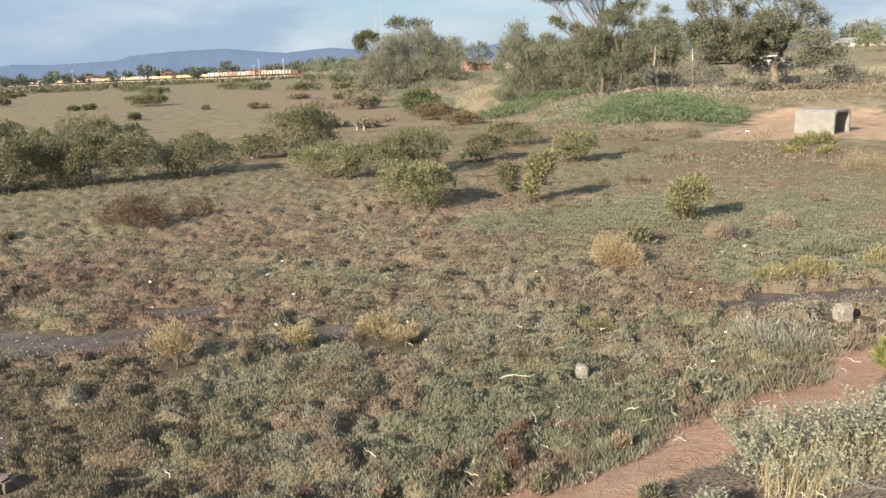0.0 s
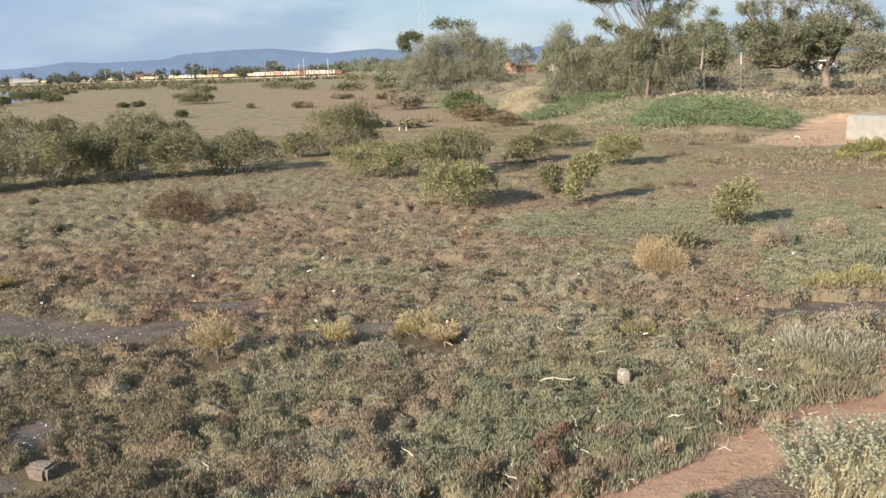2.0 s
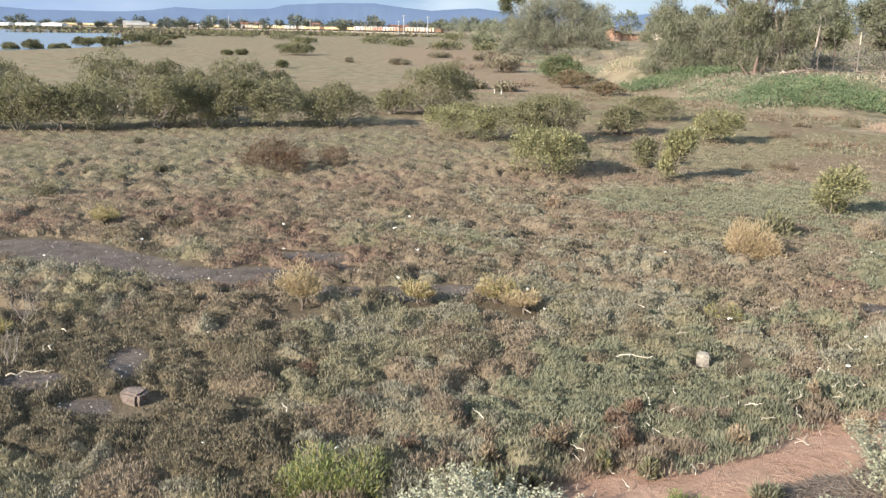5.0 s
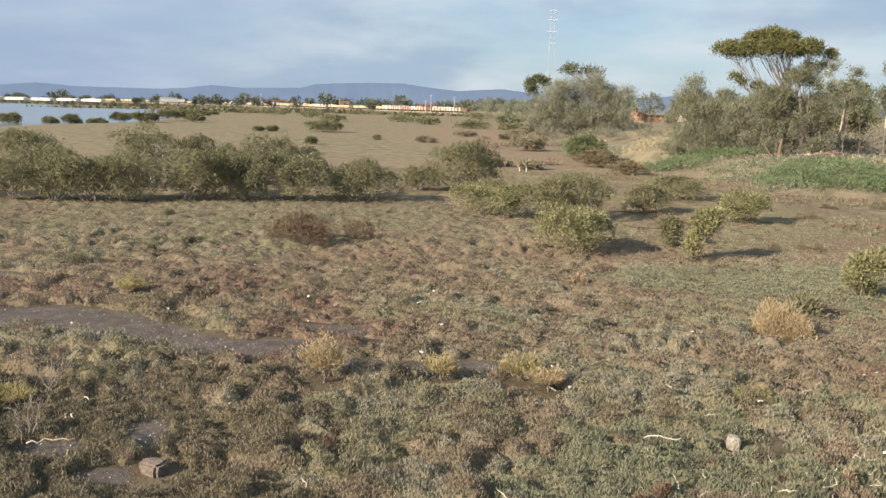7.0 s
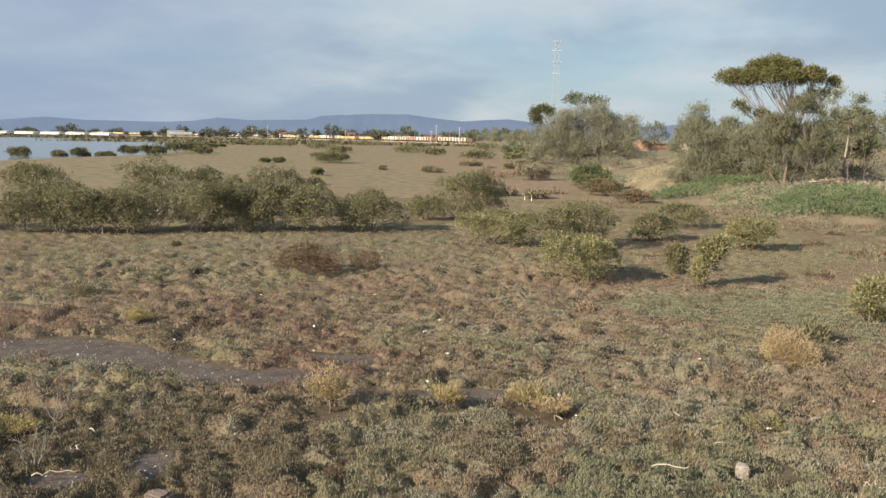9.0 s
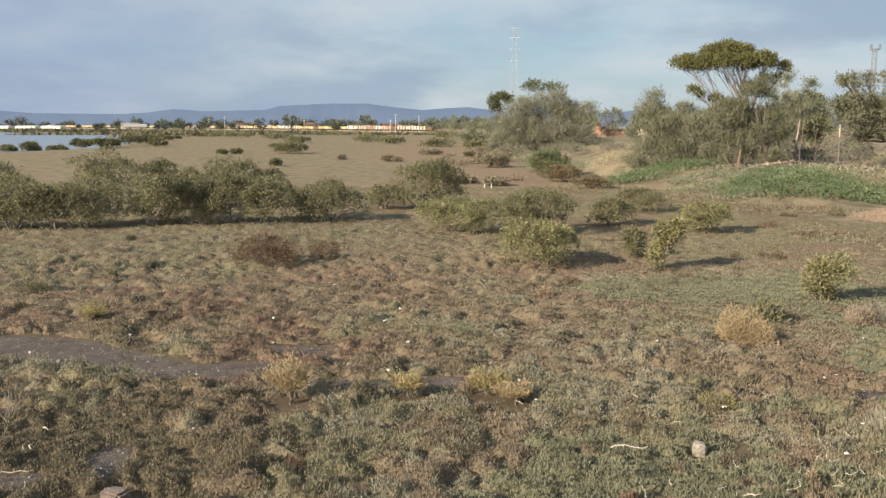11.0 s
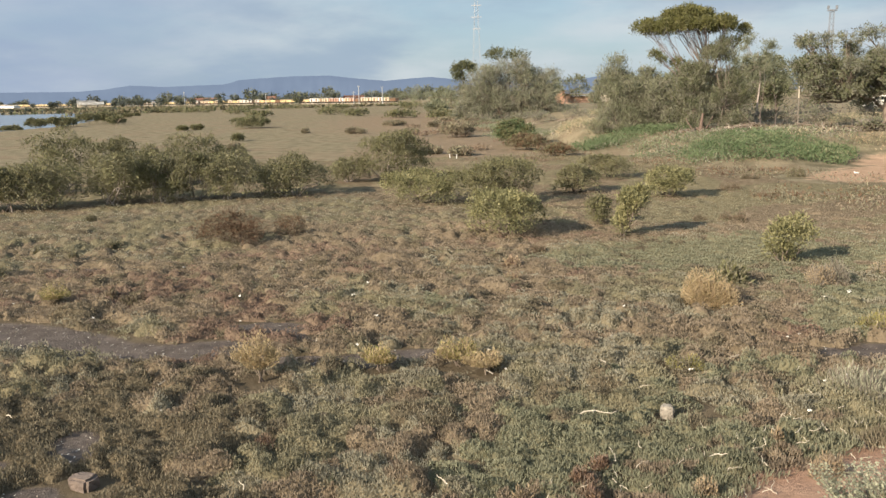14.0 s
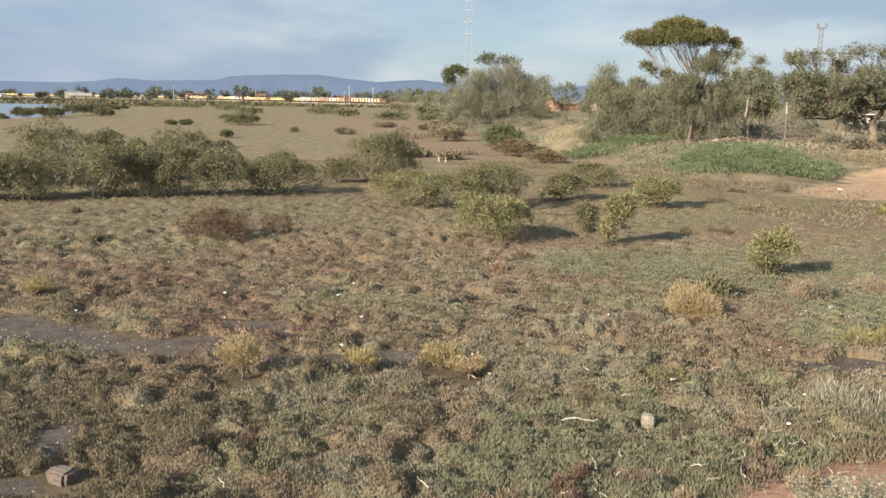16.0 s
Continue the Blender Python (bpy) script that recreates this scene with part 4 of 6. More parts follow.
shrub("mangrove_shrub", -2.28, 22.6, 2.15, 1.5, "dense round yellow-green mangrove shrub", MGB + [M_MANGROVE], "mangrove", LONE, 42, 3400, lift=.04, blobs=20)
shrub("mangrove_shrub", 1.1, 22.6, .95, 1.5, "slim bright mangrove shrub leaning to one side", MGB, "mangrove", LONE, 43, 1700, lean=(0.22, 0.0), lift=.08)
shrub("mangrove_shrub", 0.44, 24.5, 0.7, 0.95, "sparse young mangrove shrub", MG, "mangrove", LONE, 44, 650)
shrub("mangrove_shrub", 3.15, 31.4, 1.95, 1.2, "wide dark-green mangrove shrub by the bank", [M_MANGROVE_BRIGHT, M_MANGROVE, M_MANGROVE], "mangrove", LONE, 45, 2600, lift=.05)
shrub("mangrove_shrub", -0.3, 32.6, 1.85, 1.15, "low grey-olive mangrove shrub", MGG, "mangrove", LONE, 46, 2300, lift=.05)
shrub("mangrove_shrub", 1.0, 38.6, 2.5, 1.15, "low grey mangrove shrub near the sandy foot", MGG, "mangrove", LONE, 47, 2400, lift=.05)
shrub("mangrove_shrub", 4.6, 19.3, 1.0, 1.15, "young bright yellow-green mangrove treelet", MGB, "mangrove", LONE, 48, 1200, lean=(0.1, 0), lift=.06)
SHOREG = "mangroves along the water's edge"
for k, (x, y, w, h) in enumerate([(-93.5, 101.5, 3.4, 2.0), (-93.8, 110.3, 2.6, 1.4), (-90.5, 111.2, 2.8, 1.8), (-90.7, 117.6, 3.3, 1.1), (-90.3, 123.2, 3.2, 1.7), (-86.5, 124.2, 5.1, 1.6), (-90.3, 137.7, 3.8, 2.1), (-91.6, 145.3, 4.5, 2.3), (-81.7, 132.9, 2.9, 1.5), (-113.6, 189.4, 2.3, 1.1), (-125.0, 213.3, 2.3, 0.7)]):
    shrub("mangrove_shrub", x, y, w, h, "dark rounded mangrove shrub at the water", [M_MANGROVE, M_DARKLEAF, M_MANGROVE_GREY], "mangrove", SHOREG, 60 + k, int(600 * w ** 1.2),
          length=0.17, width=0.12, gap=0.04, dense=1.7, stems=3, blobs=11)
FARM = "low shrubs scattered on the far marsh"
for k, (x, y, w, h) in enumerate([(-46.2, 108.2, 5.5, 1.9), (-53.4, 102.4, 1.2, .6), (-51.7, 103.3, 1.4, .8), (-33.0, 74.4, 1.1, .7), (-26.9, 59.7, 1.1, .5), (-24.9, 86.9, 2.4, .6), (-31.6, 89.5, .6, .4), (-12.1, 77.2, 3.6, 1.7),
                                  (-18, 84, 1.8, .5), (-26, 110, 3.5, .7),
                                  (-14, 98, 3.0, .8), (-20, 120, 4, .9), (-34, 150, 6, 1.4), (-24, 140, 5, 1.6), (-48, 170, 6, 1.5),
                                  (-60, 190, 7, 1.6), (-72, 175, 6, 1.4), (-95, 215, 9, 1.8), (-120, 240, 10, 1.8), (-140, 262, 12, 1.9),
                                  (-38, 215, 8, 2.0), (-52, 245, 9, 2.2), (-80, 260, 9, 1.8), (-110, 300, 14, 2.0), (-66, 300, 12, 2.4),
                                  (-10.8, 55.2, 1.8, .45), (-8.2, 53.5, 1.6, .5), (-19, 104, 2.2, .8), (-16, 112, 2.4, .9)]):
    shrub("marsh_shrub", x, y, w, h * .8, "low dull olive-brown marsh shrub", [M_MANGROVE, M_DARKLEAF, M_MANGROVE_GREY] if k < 4 or y > 130 else [M_FLAT, M_SAM_OLIVE, M_SAM_BROWN], "shrub", FARM, 90 + k, int(500 + 450 * w) if y < 130 else 520,
          length=0.15 if y < 130 else 0.36, width=0.10 if y < 130 else 0.24, gap=0.02, stems=3, blobs=9 if k else 15, dense=1.5 if k else 2.6)
bush_rng = np.random.default_rng(78)
for k in range(24):
    a, D = math.radians(bush_rng.uniform(-13.5, -3.5)), bush_rng.uniform(58, 125)
    x, y = D * math.sin(a), D * math.cos(a)
    if bank_b(x, y) < -1:
        shrub("brown_marsh_bush", x, y, bush_rng.uniform(1.2, 3.2), bush_rng.uniform(.16, .32), "low spreading dull red-brown bush on the far marsh", [M_SAM_BROWN, M_FLAT_RED, M_SAM_RED], "bush",
              "small brown bushes on the far marsh", 400 + k, 170, length=0.15, width=0.08, gap=.05, stems=2, blobs=6, dense=1.7)
shrub("green_shrub", -5.35, 62.6, 2.9, 1.95, "dark olive green rounded shrub by the sandy way", [M_MANGROVE, M_DARKLEAF, M_WEED], "shrub", "", 130, 3000, length=0.12, width=0.07, gap=.1)
shrub("brown_shrub", -4.0, 58.4, 2.9, 1.1, "spreading dull brown shrub on the marsh edge", [M_REDBROWN, M_MANGROVE_GREY], "shrub", "brown marsh bushes", 131, 2600, length=0.11, width=0.05)
shrub("brown_shrub", -1.85, 52.5, 2.4, .75, "low brown bush on the marsh edge", [M_REDBROWN, M_MANGROVE_GREY], "shrub", "brown marsh bushes", 132, 1400, length=0.11, width=0.05)
for k, (x, y, w, h, n) in enumerate([(-9.7, 20.9, 1.75, .9, 1500), (-9.1, 20.6, .9, .6, 600), (-8.4, 22.1, 1.0, .6, 500), (-10.4, 21.3, 1.0, .5, 400)]):
    shrub("twiggy_bush", x, y, w, h, "twiggy red-brown bush on the open marsh", [M_REDBROWN, M_REDBROWN, M_REDBROWN, M_SAM_DARK], "bush", "red-brown bushes",
          140 + k, n, length=0.06, width=0.022, gap=0.2, stems=9, bark=M_BARK, stem_r=0.012)


def tussock(name, x, y, w, h, label, mats, group, seed, sprigs=700, length=0.14, width=0.02, category="bush", stalk=None, stalks=0, cup=False):
    """Rounded bush of upright sprigs; stalks: dry stems at its base."""
    rng = np.random.default_rng(3000 + seed)
    ob = thing(name, x, y, label, category, group)
    lobes = max(7, int(w / 0.16))
    sprigs = int(sprigs * 1.8)
    la, lr = rng.uniform(0, 2 * np.pi, lobes), np.sqrt(rng.random(lobes)) * 0.68 * w / 2
    lc = np.stack([lr * np.cos(la), lr * np.sin(la) * 0.8], 1)
    lh = h * rng.uniform(0.65, 1.0, lobes) * (1 - 0.35 * (lr / (w / 2)) ** 2)
    lw = w / 2 * rng.uniform(0.36, 0.55, lobes)
    if cup:
        lh = h * rng.uniform(0.78, 1.0, lobes)
    i = rng.integers(0, lobes, sprigs)
    d = unit(np.abs(rng.normal(size=(sprigs, 3))) * np.array([1, 1, 1]) * np.sign(rng.normal(size=(sprigs, 3)) + np.array([0, 0, 9])))
    rad = rng.uniform(0.45, 1.0, sprigs)[:, None]
    p = np.concatenate([lc[i], np.zeros((sprigs, 1))], 1) + d * rad * np.stack([lw[i], lw[i], lh[i]], 1)
    L = length * rng.uniform(0.6, 1.3, sprigs)
    p[:, 2] = np.maximum(p[:, 2] - 0.4 * L, 0)
    if cup:  # rounded head on a short bare foot
        p[:, 2] = np.maximum(p[:, 2], h * (0.30 + 0.28 * np.minimum(1.6 * np.hypot(p[:, 0], p[:, 1]) / w, 1)) * rng.uniform(.75, 1.1, sprigs))
    way = d * np.array([0.7, 0.7, 0.9]) + np.array([0, 0, 0.45]) + rng.normal(size=(sprigs, 3)) * 0.3
    v, q = blades(p, way, L, width * rng.uniform(0.7, 1.3, sprigs), rng)
    part("foliage", mesh_quads("foliage", v, q, mats, index=rng.integers(0, len(mats), sprigs)), ob)
    for k in range(6):
        e = np.array([*lc[k % lobes], lh[k % lobes] * 0.8])
        v, q = limb((rng.normal() * .03, rng.normal() * .03, -.04), e, 0.011, 0.004, rng, 0.3, 6, 4)[0]
        part("stem", mesh_quads("stem", v, q, [M_BARK], smooth_shade=True), ob)
    if stalks:
        a, rr = rng.uniform(0, 2 * np.pi, stalks), np.sqrt(rng.random(stalks)) * w * 0.42
        b = np.stack([rr * np.cos(a), rr * np.sin(a) * 0.7 - 0.1 * h, np.zeros(stalks)], 1)
        wy = np.stack([np.cos(a) * 0.15, np.sin(a) * 0.15 - 0.12, np.ones(stalks)], 1) + rng.normal(size=(stalks, 3)) * 0.14
        v, q = blades(b, wy, h * rng.uniform(0.45, 0.95, stalks), 0.009, rng)
        tagged(part("dry_skirt", mesh_quads("dry_skirt", v, q, [stalk or M_STRAW]), ob, "skirt of dry straw-yellow stalks"), kind="stuff")
    return ob


OCH = "ochre bushes along the mud strip"
for k, (x, y, w, h, mats, sp) in enumerate([(-4.45, 10.4, .72, .56, [M_OCHRE, M_OCHRE, M_TAN], 800), (-2.86, 11.1, .46, .34, [M_OCHRE_GREEN, M_OCHRE, M_TAN], 600),
                                        (-1.78, 11.45, .58, .36, [M_OCHRE, M_TAN, M_OCHRE_GREEN], 650), (-1.36, 11.15, .44, .30, [M_TAN, M_OCHRE], 450),
                                        (1.5, 11.4, .45, .22, [M_OCHRE_GREEN, M_SAM_OLIVE], 300), (-10.3, 14.1, .6, .35, [M_OCHRE_GREEN, M_OCHRE], 380),
                                        (-7.95, 8.15, .6, .3, [M_OCHRE_GREEN, M_OCHRE], 500)]):
    tussock("ochre_bush", x, y, w * 1.3, h * 1.4, "small ochre-yellow samphire bush beside bare mud", mats, OCH, k, int(sp * 3.4), 0.05, 0.011, cup=True)
TANB = "tan dry bushes"
for k, (x, y, w, h, mats, sp) in enumerate([(2.35, 15.45, 1.25, .66, [M_TAN, M_TAN, M_OCHRE], 2400), (4.7, 17.0, .9, .5, [M_TAN, M_GREYTWIG], 700),
                                        (5.1, 17.3, .9, .6, [M_GREYTWIG, M_SAM_GREY], 600), (6.4, 18.2, .85, .45, [M_TAN, M_GREYTWIG], 700),
                                        (-1.45, 16.8, .45, .28, [M_TAN, M_SAM_RED], 260), (11.9, 26.5, 2.2, .8, [M_OCHRE, M_TAN, M_MANGROVE_GREY], 1100),
                                        (3.0, 12.1, .5, .28, [M_TAN, M_SAM_BROWN], 260)]):
    tussock("dry_bush", x, y, w, h * 1.15, "dry tan bush on the marsh", mats, TANB, 20 + k, int(sp * 2.4), 0.065, 0.012)
tussock("green_bush", 3.0, 17.1, .8, .6, "olive green bush behind a tan one", [M_MANGROVE, M_SAM_OLIVE], "", 30, 700, 0.12, 0.03)
YB = "yellow-green bushes beside the mud channel"
for k, (x, y, w, h, sp) in enumerate([(4.75, 13.6, .8, .5, 900), (5.45, 13.75, 1.0, .6, 1200), (6.9, 14.5, 1.2, .55, 1200)]):
    tussock("yellow_bush", x, y, w, h, "thick yellow-green bush beside bare brown mud", [M_OCHRE_GREEN, M_STRAW, M_OCHRE_GREEN, M_SAM_OLIVE], YB, 40 + k, int(sp * 3.0), 0.06, 0.014)
GB = "yellow-green bushes before the concrete culvert"
for k, (x, y, w, h) in enumerate([(12.4, 33.6, 1.1, .5), (13.4, 34.4, 1.4, .65), (11.4, 31.4, 1.1, .35), (12.5, 31.0, 1.2, .35)]):
    tussock("yellow_bush", x, y, w, h, "yellow-green bush on sandy ground", [M_OCHRE_GREEN, M_MANGROVE, M_MANGROVE], GB, 50 + k, 1600, 0.13, 0.03)
tussock("grey_bush", 3.75, 10.7, 1.9, .46, "pale grey wispy saltbush at the dirt track's edge", [M_SAM_GREY, M_GREYTWIG, M_SILVER], "", 60, 3000, 0.11, 0.010)
tussock("teal_bush", 6.55, 16.1, 1.5, .32, "low blue-green mat-like bush", [M_SAM_TEAL], "", 61, 1600, 0.09, 0.02)
tussock("green_bush", 4.75, 9.5, .75, .4, "bright yellow-green bush on the dirt track", [M_FRESH, M_OCHRE_GREEN], "", 62, 1300, 0.12, 0.02)
tussock("wispy_bush", -2.35, 6.0, 1.1, .5, "wispy fresh green bush on the levee's foot", [M_FRESH, M_SAM_TEAL, M_FRESH, M_OCHRE_GREEN], "", 66, 5200, 0.06, 0.008)
tussock("green_bush", -0.95, 6.3, .5, .36, "small dark green bush by the dirt track", [M_SAM_TEAL, M_MANGROVE], "", 67, 600, 0.10, 0.02)
tussock("green_tuft", 0.66, 6.2, .5, .16, "small fresh green tuft on the dirt track", [M_FRESH], "green tufts on the dirt track", 68, 600, 0.05, 0.008)
tussock("green_tuft", 1.32, 6.55, .26, .2, "small dark green tuft on the dirt track", [M_SAM_OLIVE, M_SAM_TEAL], "green tufts on the dirt track", 69, 200, 0.10, 0.014)


LOW_BUSHES = [  # x, y, width, height, kind
    (-14.06, 18.93, .8, .28, 0), (-13.23, 16.12, .8, .44, 0), (-12.56, 18.06, .42, .32, 0), (-12.46, 19.74, .54, .29, 0), (-8.62, 14.12, .5, .31, 1), (-16.3, 24.57, .5, .2, 0),
    (-12.37, 14.6, .32, .18, 1), (-7.86, 17.27, .36, .18, 1), (-9.34, 14.45, .5, .29, 2), (-8.1, 21.9, .7, .45, 2), (-3.34, 16.86, .65, .2, 1), (-1.57, 18.14, .46, .34, 3),
    (3.49, 25.13, .64, .26, 1), (-1.09, 20.23, .5, .17, 2), (4.46, 25.52, .84, .31, 2), (6.7, 31.4, 1.2, .25, 2), (9.45, 38.95, .86, .48, 0), (7.28, 37.9, .83, .3, 1),
    (8.4, 21.16, .5, .24, 2), (5.54, 33.4, 1.2, .32, 2)]
TUFTS = [  # x, y, width, kind
    (0.12, 7.46, 0.33, 0), (-1.85, 7.68, 0.19, 0), (-1.85, 6.74, 0.31, 0), (-1.13, 6.81, 0.25, 1), (-0.9, 6.37, 0.28, 1), (-0.52, 7.32, 0.26, 1), (-2.09, 6.56, 0.22, 2), (-1.46, 6.26, 0.33, 3), (-0.05, 7.01, 0.25, 3), (-0.64, 6.33, 0.23, 4), (-3.5, 8.13, 0.39, 0), (-3.76, 7.77, 0.27, 5), (-2.44, 7.32, 0.22, 5), (0.04, 7.78, 0.32, 0), (0.24, 8.21, 0.24, 0), (1.21, 7.59, 0.29, 1), (2.15, 9.02, 0.21, 1), (0.38, 6.84, 0.23, 4), (2.47, 8.22, 0.35, 1)]
tuft_kinds = [("upright reddish-brown samphire tuft near the levee", [M_SAM_RED, M_REDBROWN, M_SAM_RED]), ("upright brown samphire tuft at the levee's edge", [M_SAM_BROWN, M_TAN]),
              ("small yellow-green samphire tuft near the levee", [M_OCHRE_GREEN, M_SAM_YELLOW]), ("olive green samphire tuft near the levee", [M_SAM_OLIVE, M_OCHRE_GREEN, M_SAM_TEAL]),
              ("dark green samphire tuft near the levee", [M_MANGROVE, M_SAM_TEAL, M_FLAT_DARK]), ("blue-green samphire tuft on the near marsh", [M_SAM_TEAL])]
for k, (x, y, w, kind) in enumerate(TUFTS):
    tussock("samphire_tuft", x, y, w, .30 if kind < 2 else .27, tuft_kinds[kind][0], tuft_kinds[kind][1], "taller tufts on the near marsh", 500 + k, int(500 + 700 * w), 0.06, 0.010)
LOWB = "small bushes on the open marsh"
low_kinds = [("dark olive samphire bush on the open marsh", [M_MANGROVE_GREY, M_SAM_OLIVE, M_FLAT_DARK]), ("dark brown samphire bush on the open marsh", [M_FLAT_DARK, M_SAM_DARK, M_SAM_BROWN]),
             ("dull brown low bush on the open marsh", [M_FLAT_RED, M_SAM_BROWN, M_FLAT_DARK]), ("small pinkish-tan dry bush on the marsh", [M_TAN, M_SAM_RED])]
for k, (x, y, w, h, kind) in enumerate(LOW_BUSHES):
    tussock("low_bush", x, y, w, h + .08, low_kinds[kind][0], low_kinds[kind][1], LOWB, 300 + k, int(300 + 500 * w), 0.075, 0.02)


def saltbush(x, y, w, h, label, seed, stems=170, straw=0, depth=0.75, side=(0.0, 0.0)):
    """Silver saltbush: upright leafy shoots of many small leaves, dry straw stalks standing in its skirt."""
    rng = np.random.default_rng(3600 + seed)
    ob = thing("silver_saltbush", x, y, label, "bush", "silver saltbushes on the levee")
    a, q = rng.uniform(0, 2 * np.pi, stems), np.sqrt(rng.random(stems))
    bx, by = q * np.cos(a) * w * .42, q * np.sin(a) * w * .42 * depth
    lump = 0.55 + 0.6 * vnoise(bx + 7 * seed, by, 0.28, 9)
    H = h * np.clip(1 - 0.5 * q * q, .3, 1) * lump * rng.uniform(.75, 1.12, stems)
    tip = np.stack([bx * 1.15 + rng.normal(size=stems) * .03, by * 1.15 + rng.normal(size=stems) * .03, H], 1)
    root = np.stack([bx * .8, by * .8, np.zeros(stems)], 1)
    out = []
    for k in range(stems):
        out.append(limb(root[k], tip[k], .004, .0015, rng, .2, 4, 3)[0])
    v, f = join(out)
    tagged(part("shoot", mesh_quads("shoot", v, f, [M_GREYTWIG], smooth_shade=True), ob), kind="stuff")
    per = 30
    t = rng.uniform(.25, 1.03, (stems, per)) ** .8
    p = (root[:, None] + (tip - root)[:, None] * t[..., None]).reshape(-1, 3)
    n = len(p)
    d = unit(rng.normal(size=(n, 3)) * np.array([1, 1, .4]) + np.array([0, 0, .45]))
    p = p + d * rng.uniform(0, .022, (n, 1))
    size = rng.uniform(.7, 1.3, n) * np.clip(1.35 - .6 * t.ravel(), .5, 1.2)
    v, f = blades(p, d, .034 * size, .021 * size, rng)
    part("foliage", mesh_quads("foliage", v, f, [M_SILVER]), ob)
    if straw:
        sa, sq = rng.uniform(0, 2 * np.pi, straw), np.sqrt(rng.random(straw))
        b = np.stack([sq * np.cos(sa) * w * .42 + side[0], sq * np.sin(sa) * w * .30 + side[1], np.zeros(straw)], 1)
        wy = np.stack([rng.normal(size=straw) * .22 + .1, rng.normal(size=straw) * .2 - .1, np.ones(straw)], 1)
        v, f = blades(b, wy, h * rng.uniform(.3, .8, straw), .0065, rng)
        tagged(part("dry_skirt", mesh_quads("dry_skirt", v, f, [M_STRAW]), ob, "skirt of dry straw-yellow stalks"), kind="stuff")
    return ob


saltbush(3.05, 6.85, 2.4, .68, "silver-grey saltbush with straw-yellow stalks", 1, 380, 2200, side=(.15, -.42))
saltbush(4.45, 8.0, 1.3, .6, "silver-grey saltbush with straw-yellow stalks", 2, 180, 600, side=(.1, -.25))
saltbush(-.85, 5.35, 1.75, .58, "silver-leaved saltbush on the levee's foot", 3, 300)
saltbush(1.75, 6.15, .5, .32, "small young silver saltbush beside the dirt track", 4, 45, 60)


def dead_shrub(x, y, w, h, seed):
    rng = np.random.default_rng(seed)
    ob = thing("dead_shrub", x, y, "leafless bleached grey shrub on the marsh", "shrub", "bleached dead shrubs")
    out = []
    for k in range(7):
        a = rng.uniform(0, 2 * np.pi)
        e = np.array([math.cos(a) * w / 2 * rng.uniform(.4, 1), math.sin(a) * w / 2 * rng.uniform(.4, 1), h * rng.uniform(.6, 1)])
        t, p = limb((rng.normal() * .02, rng.normal() * .02, -.03), e, 0.012, 0.004, rng, 0.35, 7, 4)
        out.append(t)
        for j in range(6):
            d = unit(rng.normal(size=3) + np.array([0, 0, .8])) * h * rng.uniform(.2, .4)
            out.append(limb(p[rng.integers(2, 6)], p[5] + d, 0.004, 0.0015, rng, 0.3, 4, 3)[0])
    v, q = join(out)
    part("branchwork", mesh_quads("branchwork", v, q, [M_GREYTWIG], smooth_shade=True), ob)


dead_shrub(-7.75, 8.75, .75, .5, 1)
dead_shrub(-6.95, 7.45, .55, .6, 2)


# ---- trees on the bank ----
def tree(name, x, y, label, trunk, forks, blobs, mats, leaves, length, width, seed, bark=None, droop=0.0, up=0.2, gap=0.2, limb_r=0.06,
         twigs=4, group="", shell=0.5, wobble=0.18, z=None, streak=0.0):
    """trunk: list of stems, each a list of (x, y, z, radius); forks: points where limbs leave; blobs: crown masses."""
    rng = np.random.default_rng(5000 + seed)
    ob = thing(name, x, y, label, "tree", group, z=z)
    pieces = []
    for st in trunk:
        st = np.array(st, float)
        t = np.linspace(0, 1, 9)
        k = np.linspace(0, 1, len(st))
        p = np.stack([np.interp(t, k, st[:, j]) for j in range(3)], 1)
        p[1:-1] += rng.normal(size=(7, 3)) * 0.04
        pieces.append(tube(p, np.interp(t, k, st[:, 3]), 8))
    for v, q in pieces:
        part("trunk", mesh_quads("trunk", v, q, [bark or M_BARK], smooth_shade=True), ob)
    branches = limbs_to(blobs, forks, limb_r, rng, twigs, wobble)
    if math.hypot(x, y) < 150:
        for k in range(len(blobs)):
            v, q = join(branches[k * (twigs + 1):(k + 1) * (twigs + 1)])
            part("limb", mesh_quads("limb", v, q, [bark or M_BARK], smooth_shade=True), ob)
    else:
        v, q = join(branches)
        part("branchwork", mesh_quads("branchwork", v, q, [bark or M_BARK], smooth_shade=True), ob)
    v, q = leaf_cloud(blobs, leaves, length, width, rng, droop=droop, up=up, gap=gap, shell=shell, streak=streak)
    part("crown", mesh_quads("crown", v, q, mats, index=rng.integers(0, len(mats), len(q) // 9 + 1).repeat(9)[:len(q)]), ob)
    return ob


def random_blobs(rng, n, cx, cy, cz, w, d, h, r, share=None):
    out = []
    for _ in range(n):
        u = unit(rng.normal(size=3)) * rng.random() ** (1 / 2.2)
        k = rng.uniform(0.75, 1.25)
        out.append((cx + u[0] * (w / 2 - r * .45), cy + u[1] * (d / 2 - r * .45), cz + u[2] * (h / 2 - r * .4), r * k, r * k, r * k * .8, share or 1 / n))
    return out


